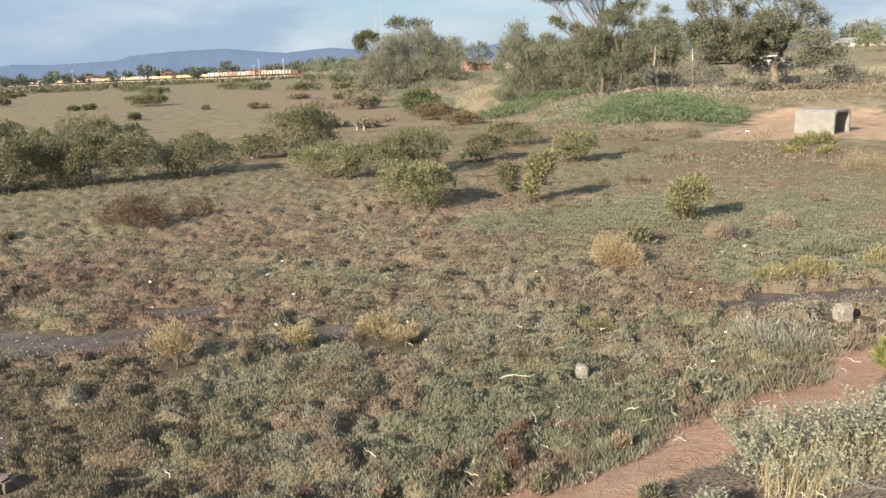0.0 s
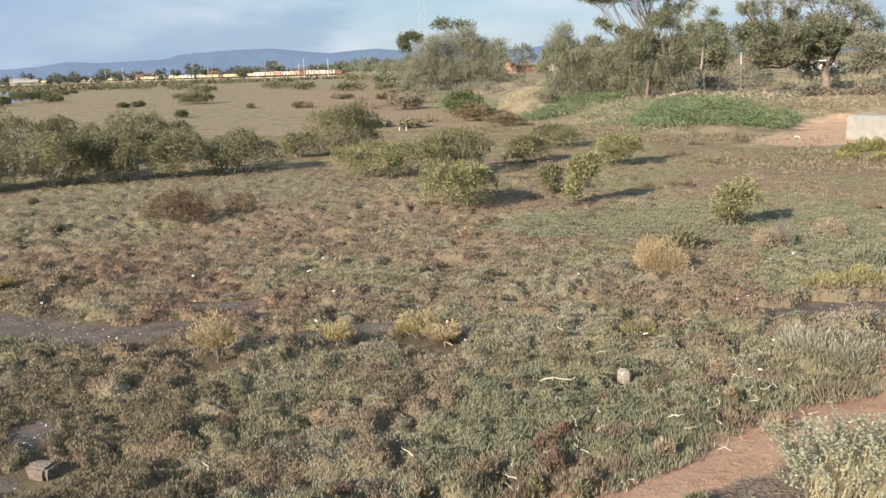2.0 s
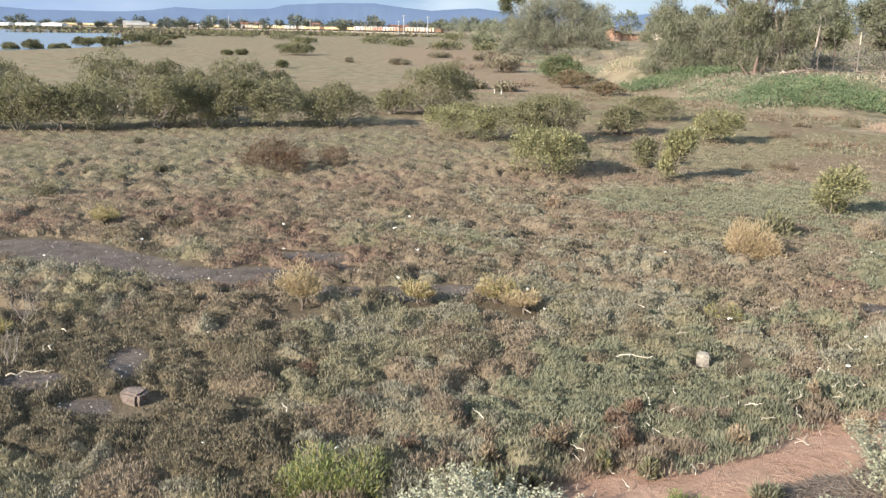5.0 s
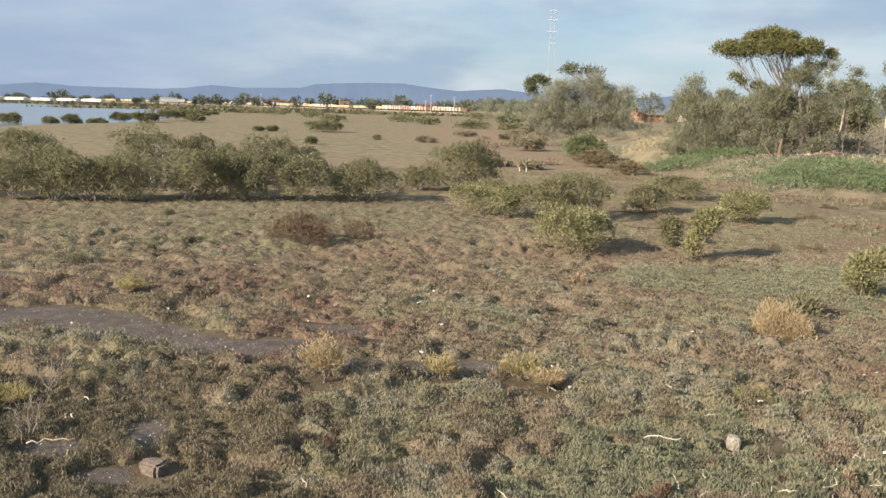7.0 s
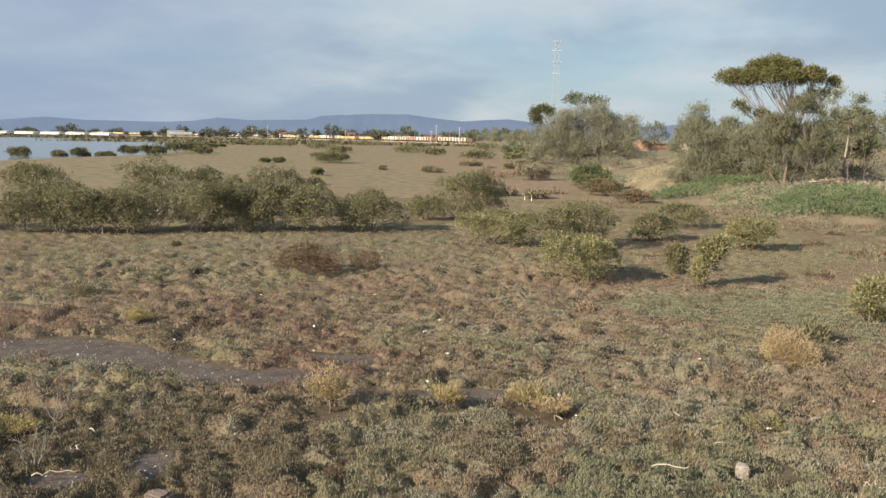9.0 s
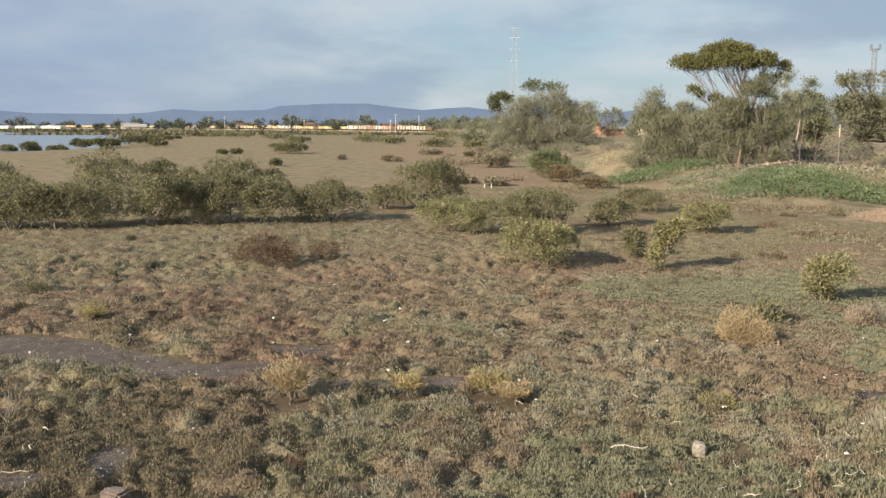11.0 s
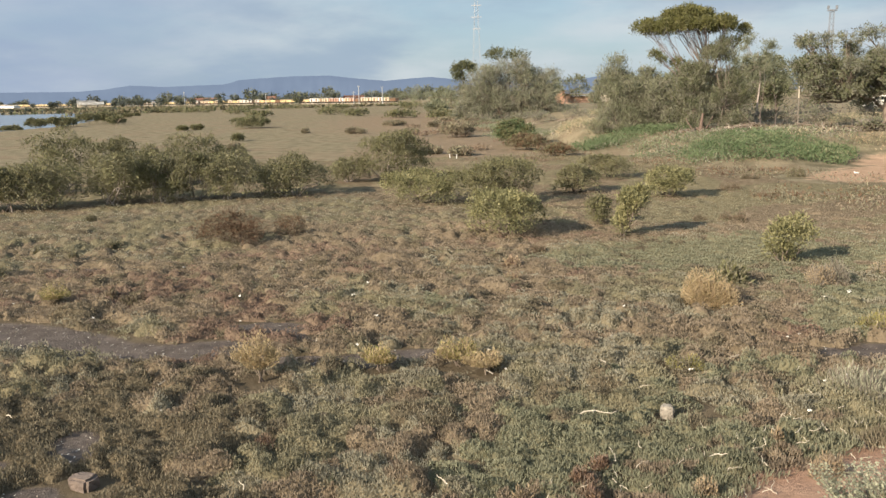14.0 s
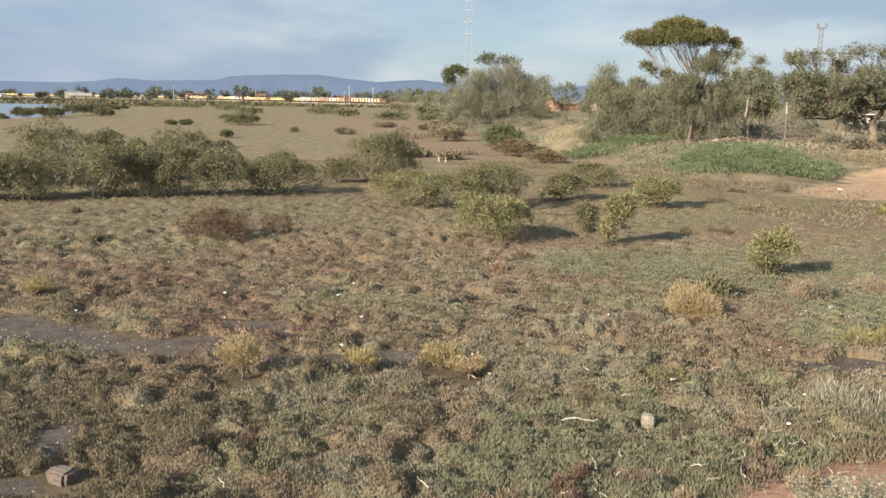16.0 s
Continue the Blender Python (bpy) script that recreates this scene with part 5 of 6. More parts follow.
def dome_blobs(rng, n, cx, cy, w, d, h, r, share=None, z0=-0.1):
    """Masses filling an uneven dome that reaches down to z0: denser towards its skin."""
    out = []
    for _ in range(n):
        u = unit(rng.normal(size=3))
        u[2] = abs(u[2])
        u = u * rng.uniform(0.45, 1.0) ** 0.6 * rng.uniform(0.86, 1.06)
        k = rng.uniform(0.7, 1.25)
        out.append((cx + u[0] * (w / 2 - r * .5), cy + u[1] * (d / 2 - r * .5), z0 + u[2] * (h - z0 - r * .5) + .15 * r, r * k, r * k, r * k * .9, share or 1 / n))
    return out


g = np.random.default_rng(7)
# umbrella-crowned gum: thin flat canopy on many upswept bare limbs
canopy = []
for ang in np.linspace(0, 2 * np.pi, 12, endpoint=False):
    for q in (0.4, 0.95):
        rr = 2.9 * q * g.uniform(.9, 1.06)
        canopy.append((-1.0 + rr * math.cos(ang + q), rr * 0.6 * math.sin(ang + q), 7.72 - 0.85 * q * q + g.normal() * .1, .66, .6, .40 * g.uniform(.8, 1.2), 1 / 32))
canopy += [(-1.0, 0, 7.82, 1.2, 1.1, .38, 1.6 / 32), (2.8, 0, 6.6, .38, .35, .34, .7 / 32), (2.3, 0, 5.9, .26, .3, .2, .25 / 32), (1.3, 0, 5.3, .5, .4, .3, .5 / 32),
           (-1.5, .2, 4.5, .5, .5, .36, .5 / 32), (-3.0, .2, 5.1, .40, .3, .26, .4 / 32), (-2.6, -.2, 4.8, .26, .3, .2, .25 / 32)]
tree("gum_tree", 7.75, 59.6, "tall gum tree with a flat umbrella crown on bare purplish limbs",
     [[(0, 0, -.2, .26), (-.1, 0, 1.2, .2), (-.3, 0, 2.6, .15)], [(.15, .1, -.2, .18), (.5, .1, 1.6, .14), (.8, .1, 3.2, .1)]],
     [(-.3, 0, 2.5), (.8, .1, 3.1), (-.2, 0, 1.6)], canopy, [M_GUM, M_GUM, M_MANGROVE], 30000, 0.15, 0.06, 1, bark=M_BARK_PURPLE, gap=0.12, limb_r=0.034,
     twigs=5, shell=0.6, wobble=0.12)
tree("wattle_tree", 3.3, 62.0, "broad olive wattle thicket at the bank's top", [[(0, 0, -.2, .12), (.2, 0, 1.0, .08), (.4, .1, 2.0, .05)],
     [(-.8, 0, -.2, .1), (-1.2, 0, 1.4, .05)], [(1.0, 0, -.2, .1), (1.6, 0, 1.6, .05)]], [(.3, 0, 1.2), (-1.1, 0, 1.1), (1.5, 0, 1.2)],
     dome_blobs(g, 46, -0.1, 0, 6.4, 4.2, 5.1, .85), [M_WATTLE, M_WATTLE, M_CASUARINA], 50000, 0.20, 0.036, 2, up=.45, gap=.26, limb_r=.03, streak=.55, shell=.45, twigs=3)
tree("wattle_tree", 5.9, 61.0, "olive wattle between two thickets on the bank", [[(0, 0, -.2, .09), (.1, 0, 1.4, .05)]], [(.1, 0, 1.2)],
     dome_blobs(g, 26, 0, 0, 4.4, 3.4, 4.3, .8), [M_WATTLE, M_CASUARINA], 28000, 0.20, 0.036, 12, up=.45, gap=.26, limb_r=.03, streak=.55, shell=.45, twigs=3)
tree("wattle_tree", 8.2, 58.8, "dense grey-olive wattle thicket round a gum's foot", [[(-.6, 0, -.2, .1), (-.9, 0, 1.6, .06)], [(.7, 0, -.2, .1), (1.2, 0, 1.8, .06)]],
     [(-.9, 0, 1.4), (1.2, 0, 1.6)], dome_blobs(g, 30, -.7, .4, 3.4, 3.2, 5.2, .7, .018) + dome_blobs(g, 18, 1.5, .6, 3.0, 3.0, 4.2, .7, .018) + random_blobs(g, 7, .6, .3, 5.2, 2.6, 2, 1.8, .45, .012), [M_CASUARINA, M_WATTLE, M_DARKLEAF], 52000, 0.20, 0.036, 3, up=.4, gap=.26, limb_r=.03, streak=.6, shell=.45, twigs=3)
tree("pale_tree", 13.4, 70.8, "slender pale-leaved tree with thin bare trunks", [[(-.9, 0, -.2, .09), (-1.1, 0, 2.8, .05), (-.8, 0, 5, .03)],
     [(.4, 0, -.2, .11), (.6, 0, 3.2, .06), (.3, 0, 5.6, .03)]], [(-1.1, 0, 2.6), (.6, 0, 3.0), (.4, 0, 4.4)],
     random_blobs(g, 20, -.1, 0, 4.2, 5.2, 3.0, 5.0, .75), [M_PALE, M_PALE, M_WATTLE], 15000, 0.16, 0.045, 4, gap=.42, limb_r=.03, bark=M_BARK_PALE, streak=.4, shell=.1)
def bare_sapling(x, y, h, lean, seed):
    rng = np.random.default_rng(6200 + seed)
    ob = thing("bare_sapling", x, y, "thin bare grey-barked sapling in front of the thicket", "tree", "bare saplings on the bank")
    t, p = limb((0, 0, -.2), (lean, 0, h), .026, .008, rng, .2, 9)
    out = [t]
    for k in range(7):
        d = unit(rng.normal(size=3) * np.array([1, 1, .3]) + np.array([0, 0, .9])) * h * rng.uniform(.12, .26)
        out.append(limb(p[3 + k % 5], p[3 + k % 5] + d, .011, .004, rng, .2, 5, 4)[0])
    v, q = join(out)
    part("trunk", mesh_quads("trunk", v, q, [M_BARK_PURPLE], smooth_shade=True), ob)


for k, (x, y, h, lean) in enumerate([(11.6, 58.4, 4.4, .3), (12.9, 59.2, 3.2, -.5)]):
    bare_sapling(x, y, h, lean, k)
tree("dark_tree", 18.6, 86.0, "dark green spreading tree behind the bank", [[(0, 0, -.3, .2), (.1, 0, 2.4, .12)]], [(.1, 0, 2.2)],
     random_blobs(g, 20, -.8, 0, 2.9, 9.0, 5, 5.2, 1.3), [M_DARKLEAF, M_WATTLE], 16000, 0.26, 0.09, 5, gap=.12, streak=.6)
big = random_blobs(g, 22, -4.0, 0, 4.5, 5.4, 4, 4.2, .8, .022) + random_blobs(g, 18, -.6, -.2, 3.5, 6.0, 4, 3.6, .85, .022) + random_blobs(g, 16, -4.0, -.3, 3.0, 4.6, 3.5, 3.4, .8, .022) + random_blobs(g, 30, -2.3, 0, 3.7, 9.2, 6.0, 5.2, .75, .026) + random_blobs(g, 10, 1.5, .3, 4.4, 4.2, 4.0, 4.0, .9, .026) + [
    (-1.4, 0, 6.0, 1.3, 1.3, .8, .03), (.4, 0, 5.9, 1.1, 1.1, .7, .025), (-5.4, 0, 2.5, 1.0, 1.0, .9, .02), (-4.6, 0, 1.9, .8, .8, .8, .018)]
tree("broad_gum_tree", 19.5, 58.0, "broad dark grey-green gum tree with a short forked trunk",
     [[(0, 0, -.2, .34), (-.02, 0, 1.2, .27), (-.1, 0, 2.1, .22)], [(-.05, 0, 1.5, .2), (.7, .1, 2.8, .14), (1.2, .2, 3.8, .09)],
      [(-.1, 0, 1.3, .12), (-1.2, .1, 1.9, .08), (-2.6, .1, 2.4, .05)]],
     [(-.1, 0, 2.1), (1.2, .2, 3.6), (-2.4, .1, 1.9), (-.3, 0, 2.4)], big, [M_WATTLE, M_DARKLEAF, M_CASUARINA], 30000, 0.145, 0.054, 6, gap=.26, limb_r=.07, droop=.15, up=.05, streak=.4, shell=.2)
tree("round_tree", 53.2, 96.4, "dense rounded olive-green tree beyond the dry field", [[(0, 0, -.3, .3), (.1, 0, 2.0, .2)], [(1.5, 0, -.3, .2), (2.2, 0, 2.0, .12)]], [(.1, 0, 1.8), (2.2, 0, 1.8)],
     dome_blobs(np.random.default_rng(5), 60, 0, 0, 12.0, 9.0, 5.4, 1.3, .016), [M_MANGROVE, M_WEED, M_WATTLE], 26000, 0.34, 0.10, 15, gap=.1, streak=.5, shell=.4)
tree("small_gum_tree", 21.0, 55.4, "small open grey-green tree beside the broad gum", [[(0, 0, -.2, .08), (.3, 0, 1.6, .05), (.5, 0, 2.8, .03)],
     [(-.2, 0, -.2, .07), (-.7, 0, 1.8, .04)]], [(.3, 0, 1.5), (-.6, 0, 1.6)], random_blobs(g, 12, .3, 0, 2.3, 3.8, 2.6, 2.8, .65), [M_CASUARINA, M_WATTLE], 8000, 0.16, 0.065, 7, gap=.35, limb_r=.03)
cas = dome_blobs(g, 96, -.1, 0, 19.6, 9.0, 9.5, 1.6, .0102)
tree("casuarina_tree", -11.3, 124.5, "large grey-olive casuarina clump with drooping needles", [[(-1, 0, -.3, .3), (-2.2, 0, 3, .18), (-3, 0, 5, .1)],
     [(1, 0, -.3, .3), (1.8, 0, 3, .18), (2.5, 0, 5.5, .1)], [(3, 0, -.3, .22), (5, 0, 2.4, .12)]], [(-2.2, 0, 2.8), (1.8, 0, 2.8), (4.8, 0, 2.2)],
     cas, [M_CASUARINA, M_CASUARINA, M_PALE, M_WATTLE], 84000, 0.36, 0.058, 8, up=.25, gap=.12, limb_r=.07, streak=1.0, shell=.4)
tree("dark_gum_tree", -20.4, 138.5, "dark tall gum with tufted crown behind the casuarina", [[(0, 0, -.3, .25), (.1, 0, 4, .16), (-.2, 0, 8, .08)]], [(.1, 0, 4), (-.1, 0, 6.4)],
     [(-1.1, 0, 8.1, .9, .9, .7, .25), (.4, 0, 8.7, 1.3, 1.2, .5, .3), (1.5, 0, 8.2, .7, .8, .5, .15), (-.8, 0, 6.7, .9, .9, .8, .2)],
     [M_DARKLEAF], 1900, 0.35, 0.16, 9, gap=.05)
tree("dark_gum_tree", -12.9, 139.0, "dark gum crown showing over the casuarina", [[(0, 0, -.3, .25), (.1, 0, 5, .15), (0, 0, 9, .08)]], [(.1, 0, 5), (0, 0, 7)],
     [(-2.0, 0, 10.2, 1.8, 1.6, .9, .4), (1.4, 0, 9.7, 2.2, 1.8, 1.0, .4)], [M_DARKLEAF], 1200, 0.35, 0.16, 10, gap=.05)

# smaller trees and bushes strung along the bank into the distance
BANKT = "trees and bushes strung along the far bank"
for k, (x, y, w, h) in enumerate([(-27, 205, 12, 6), (-40, 245, 15, 7), (-52, 285, 16, 6), (-66, 325, 18, 7.5), (-20, 175, 8, 3.6), (-33, 180, 6, 2.4),
                                  (-82, 370, 20, 8), (-8, 165, 10, 5.5), (-5, 205, 12, 6.5), (8, 150, 8, 5), (20, 190, 14, 7), (34, 210, 14, 7), (44, 165, 8, 5.5), (52, 170, 9, 6.5), (60, 168, 10, 7), (70, 160, 9, 6), (78, 152, 10, 6.5), (38, 175, 8, 5.5)]):
    rr = np.random.default_rng(300 + k)
    tree("bank_tree", x, y, "dull olive tree on the far bank", [[(0, 0, -.3, .16), (.2, 0, h * .4, .08)]], [(.2, 0, h * .35)],
         random_blobs(rr, 9, 0, 0, h * .55, w, w * .6, h * .9, h * .22), [M_WATTLE, M_PALE] if k % 2 else [M_WATTLE, M_DARKLEAF], 1500, 0.5, 0.2, 40 + k, gap=.1, group=BANKT)
for k, (x, y, w, h) in enumerate([(24.5, 86, 5, 2.4), (30, 78, 7, 1.7), (45.2, 100, 8.5, 4.6), (17.5, 54.8, 1.8, .7), (21.0, 54.2, 1.8, .7),
                                  (23.4, 56.5, 3, 1.2), (25.6, 55.4, 2.4, .8), (13.2, 63, 3.2, 1.1), (-5.5, 103, 4, 1.5), (-9, 112, 6, 1.6), (-14, 112, 6, 1.4), (-1, 96, 3, 1.2), (20.2, 63, 3.6, 2.0), (22.4, 64.5, 3.2, 1.9), (15.5, 63, 3.6, 1.5), (11.8, 66, 4, 1.6), (17.6, 70, 5, 1.6)]):
    shrub("bank_shrub", x, y, w, h, "grey-green shrub on the bank" if k != 2 else "large rounded green shrub in the dry field",
          [M_FRESH, M_MANGROVE] if k == 2 else [M_WATTLE, M_GREYTWIG, M_CASUARINA], "shrub", "shrubs on the bank" if k != 2 else "", 200 + k, 1800 if k == 2 else 750, length=0.16, width=0.06, gap=.15, stems=5, dense=1.7)


# ---- green weeds and dry grass on the bank ----
def ground_cover(name, label, spots, step, per, length, width, mats, seed, hmax, category, edge=0.25):
    """Low leafy growth over elliptic spots (cx, cy, rx, ry, turn)."""
    rng = np.random.default_rng(seed)
    xs, ys = [], []
    for cx, cy, rx, ry, turn in spots:
        n = int(5.6 * rx * ry / (step * step))
        x, y = rng.uniform(-1.3, 1.3, n) * rx, rng.uniform(-1.3, 1.3, n) * ry
        c, s = math.cos(turn), math.sin(turn)
        x, y = cx + x * c - y * s, cy + x * s + y * c
        k = blob(x, y, cx, cy, rx, ry, turn) + 0.5 * (fbm(x, y, 1.8, seed) - 0.5) > edge + 0.2 * rng.random(n)
        xs.append(x[k])
        ys.append(y[k])
    x, y = np.concatenate(xs), np.concatenate(ys)
    n = len(x)
    H = hmax * (0.35 + 0.65 * fbm(x, y, 1.6, seed + 5))
    i = np.repeat(np.arange(n), per)
    m = len(i)
    px, py = x[i] + rng.normal(size=m) * step * .6, y[i] + rng.normal(size=m) * step * .6
    base = np.stack([px, py, height(px, py) + H[i] * rng.uniform(0.1, 1, m)], 1)
    way = rng.normal(size=(m, 3)) * 0.7 + np.array([0, 0, 0.6])
    v, q = blades(base, way, length * rng.uniform(.6, 1.3, m), width * rng.uniform(.6, 1.3, m), rng)
    tagged(new(name, mesh_quads(name, v, q, mats, index=rng.integers(0, len(mats), n)[i])), label, category, kind="stuff")


ground_cover("green_weeds", "bright green leafy weeds spread over the bank", [(12.0, 46.4, 2.7, 2.9, -.3), (13.4, 47.6, 1.8, 2.0, 0), (9.8, 45.2, 2.4, 1.3, 0), (9.4, 48.0, 2.2, 1.6, .2), (11.6, 49.4, 2.8, 1.8, 0),
             (13.8, 48.6, 1.6, 1.6, -.5)], .2, 14, .12, .055, [M_WEED, M_WEED_PALE, M_WEED_DRY, M_WEED, M_WEED], 71, .6, "weeds", edge=.4)
ground_cover("soft_weeds", "soft pale green leafy weeds below the thicket", [(2.2, 58.0, 3.4, 3.0, .1), (0.9, 57.0, 2.0, 1.8, 0), (6.9, 47.2, 2.2, 2.4, 0), (5.6, 59.5, 2.6, 2.6, 0), (9.0, 46.8, 2.6, 2.8, -.4), (8.6, 49.8, 2.6, 2.0, 0)],
             .22, 13, .12, .05, [M_WEED_PALE, M_WEED, M_WEED, M_WEED_PALE], 79, .65, "weeds")
ground_cover("pale_weeds", "dull grey-green weeds and dry growth on the bank", [(7.0, 47.0, 2.4, 3.2, -.1), (4.4, 50, 1.6, 2, 0), (5.4, 52, 2.6, 2.8, -.3), (9.2, 52.5, 4.0, 2.6, -.2), (13.2, 52.6, 3.4, 2.4, -.3), (3.0, 55, 2.6, 1.6, -.5),
             (-6, 78, 3.5, 9, .05), (-10, 97, 3.5, 9, .1), (-17, 130, 6, 16, .1)], .38, 8, .18, .06, [M_WEED_PALE, M_PALE, M_SAM_GREY, M_WEED_PALE], 72, .5, "weeds")
ground_cover("dry_grass", "dry straw-coloured grass tufts on the bank and field", [(27, 51, 5, 2.4, -.3), (31, 45, 7, 4, -.3), (24, 66, 8, 4, 0), (12.6, 53.2, 2.4, 1.0, -.2), (-1.2, 84, 1.6, 9, 0), (-.6, 68, 1.8, 5.5, .1), (-.6, 68, 1.5, 5.0, .1), (.3, 64, 1.3, 2.2, .1),
              (30, 72, 12, 7, 0), (1, 112, 4, 12, 0)], .5, 9, .30, .035, [M_GRASS, M_GRASS, M_WEED_DRY], 73, .4, "grass")
ground_cover("brown_undergrowth", "dull brown dead undergrowth below the trees", [(11.0, 56.6, 2.6, 1.0, 0), (14.2, 56.4, 2.8, 1.2, -.1), (18.0, 54.6, 3.2, 1.2, -.2), (22.0, 53.2, 3.4, 1.4, -.3)],
             .3, 8, .26, .05, [M_BARK, M_REDBROWN, M_GREYTWIG, M_FLAT_DARK], 85, .5, "undergrowth", edge=.35)
ground_cover("bank_grass", "dry tan grass and dull weeds behind the culvert", [(18.6, 51.2, 3.4, 1.6, -.2), (22.5, 50.2, 4.2, 2.2, -.3), (26.5, 47.6, 4.0, 2.4, -.3), (16.4, 50.4, 1.6, 1.6, 0)],
             .32, 8, .24, .035, [M_FLAT_RED, M_TAN, M_WEED_DRY, M_FLAT], 86, .32, "grass", edge=.4)
ground_cover("leaf_litter", "dark brown leaf litter and twigs under the trees", [(7.4, 56.6, 3.2, 1.4, 0), (11.5, 58.4, 3.6, 2.6, .1), (15.0, 58.5, 3.4, 2.6, 0), (19.5, 56.8, 5.5, 3.0, -.2), (3.0, 60.2, 3.4, 1.0, 0), (24, 56, 4, 3, -.3)],
             .30, 6, .22, .05, [M_BARK, M_REDBROWN, M_GREYTWIG, M_DARKLEAF], 75, .22, "litter")
ground_cover("dead_stems", "pale grey dead stems and dry weeds on the bank", [(11.5, 54.3, 3.2, 1.3, -.1), (14.0, 53.0, 2.6, 1.4, -.3), (-1.6, 76, 1.8, 5, 0), (-8.5, 100, 3.0, 6, 0)],
             .42, 6, .42, .02, [M_GREYTWIG, M_GRASS, M_DRIFT], 76, .4, "weeds")
ground_cover("shore_scrub", "dark low scrub along the far shore", [(-200, 312, 60, 9, .62), (-330, 402, 90, 10, .5), (-470, 468, 110, 12, .38), (-150, 262, 30, 8, .9), (-120, 330, 60, 8, .4), (-230, 400, 90, 9, .45)],
             1.9, 4, 1.3, 1.0, [M_DARKLEAF, M_FLAT_DARK, M_FLAT_DARK], 77, .8, "scrub")
ground_cover("bank_scrub", "low brown scrub at the bank's foot", [(6.5, 40.5, 4.5, 3.0, .2), (9.5, 31, 4.5, 4.0, 0), (3.0, 46, 3.0, 3, 0), (-4, 48.5, 4, 1.2, 0), (-2, 52.5, 3, 2, 0), (11.5, 37.5, 2.5, 2, 0)], .5, 10, .15, .045,
             [M_SAM_BROWN, M_SAM_OLIVE, M_REDBROWN], 74, .26, "scrub", edge=.35)


def twig_litter():
    """Grey dead stems and mulch strewn on the levee's slope."""
    rng = np.random.default_rng(81)
    n = 46000
    sv, uv = rng.uniform(1.9, 4.9, n), rng.uniform(2.6, 8.6, n)
    x, y = -.6 * sv + .8 * uv, .8 * sv + .6 * uv
    k = zone_mulch(x, y) > 0.25 + 0.5 * rng.random(n)
    x, y = x[k], y[k]
    m = len(x)
    a = rng.uniform(0, 2 * np.pi, m)
    L = 0.025 + 0.16 * rng.random(m) ** 2.6
    ex, ey = x + np.cos(a) * L, y + np.sin(a) * L
    b = np.stack([x, y, height(x, y) + rng.uniform(.002, .045, m)], 1)
    e = np.stack([ex, ey, height(ex, ey) + rng.uniform(.002, .07, m)], 1)
    v, q = blades(b, e - b, L, rng.uniform(.0025, .0065, m), rng)
    tagged(new("twig_litter", mesh_quads("twig_litter", v, q, [M_GREYTWIG, M_BARK, M_BARK_RED, M_GREYTWIG], index=rng.integers(0, 4, m))),
           "grey dead twigs and mulch strewn over the levee slope", "twigs", kind="stuff")


twig_litter()


# ---- stones, sticks and scraps ----
def stone(name, x, y, size, label, mat, seed, block=0.5, turn=0.0, sink=0.15, group=""):
    bm = bmesh.new()
    bmesh.ops.create_cube(bm, size=1)
    bmesh.ops.bevel(bm, geom=bm.edges[:], offset=0.14, segments=2, affect="EDGES")
    bmesh.ops.subdivide_edges(bm, edges=bm.edges[:], cuts=1, use_grid_fill=True)
    for v in bm.verts:
        d = v.co.normalized() * 0.62
        v.co = v.co.lerp(d, 1 - block)
        v.co += Vector(noise.noise_vector(v.co * 2.3 + Vector((seed * 3.1, seed, 0)))) * 0.10
        v.co.x *= size[0]
        v.co.y *= size[1]
        v.co.z = (v.co.z + 0.5 - sink) * size[2]
    me = from_bm(name, bm, mat)
    ob = new(name, me)
    ob.matrix_world = pose(x, y, float(height(x, y)), 0, 0, turn)
    tagged(ob, label, "stone", group)


stone("stone", 1.06, 9.8, (.16, .15, .19), "pale rounded stone among the samphire", M_ROCK, 1, block=.55)
stone("stone_block", 5.1, 11.75, (.22, .22, .29), "upright squarish pale stone block beside the mud", M_ROCK, 2, block=1.0, turn=12)
stone("stone_block", -5.08, 7.18, (.28, .2, .16), "squarish pinkish stone half sunk in the mud", M_ROCK_PINK, 3, block=.9, turn=-14)
stone("stone", -2.8, 6.0, (.16, .15, .08), "small dull stone at the levee's foot", M_ROCK_PINK, 4, group="small stones")


def stick(x, y, length, turn, seed, z=0.26, r=0.009, label="thin bleached stick lying on the samphire", mat=None):
    rng = np.random.default_rng(seed)
    a = np.array([-length / 2, 0, 0])
    b = np.array([length / 2, 0, .03])
    t, p = limb(a, b, r, r * .5, rng, 0.4, 8, 5)
    pieces = [t]
    if length > .3:
        pieces.append(limb(p[3], p[3] + np.array([-.04, -.12 * length * 2, .01]), r * .6, r * .3, rng, .2, 4, 4)[0])
    v, q = join(pieces)
    ob = new("stick", mesh_quads("stick", v, q, [mat or M_DRIFT], smooth_shade=True))
    ob.matrix_world = pose(x, y, float(height(x, y)) + z, 0, 0, turn)
    tagged(ob, label, "stick", "bleached sticks on the marsh")


stick(0.22, 9.17, .42, 8, 1, .27, r=.010)
stick(-7.0, 8.55, .2, -35, 2, .1)
stick(-6.75, 8.0, .26, -50, 3, .1)
stick(-6.5, 7.3, .5, 25, 4, .1)
g2 = np.random.default_rng(11)
for k in range(120):
    ss, u = 5.1 + abs(g2.normal()) * .75, g2.uniform(3.6, 11.5)
    stick(-.6 * ss + .8 * u, .8 * ss + .6 * u, g2.uniform(.05, .17), g2.uniform(0, 180), 20 + k, g2.uniform(.16, .24) if ss > 5.5 else .03, g2.uniform(.003, .0055))
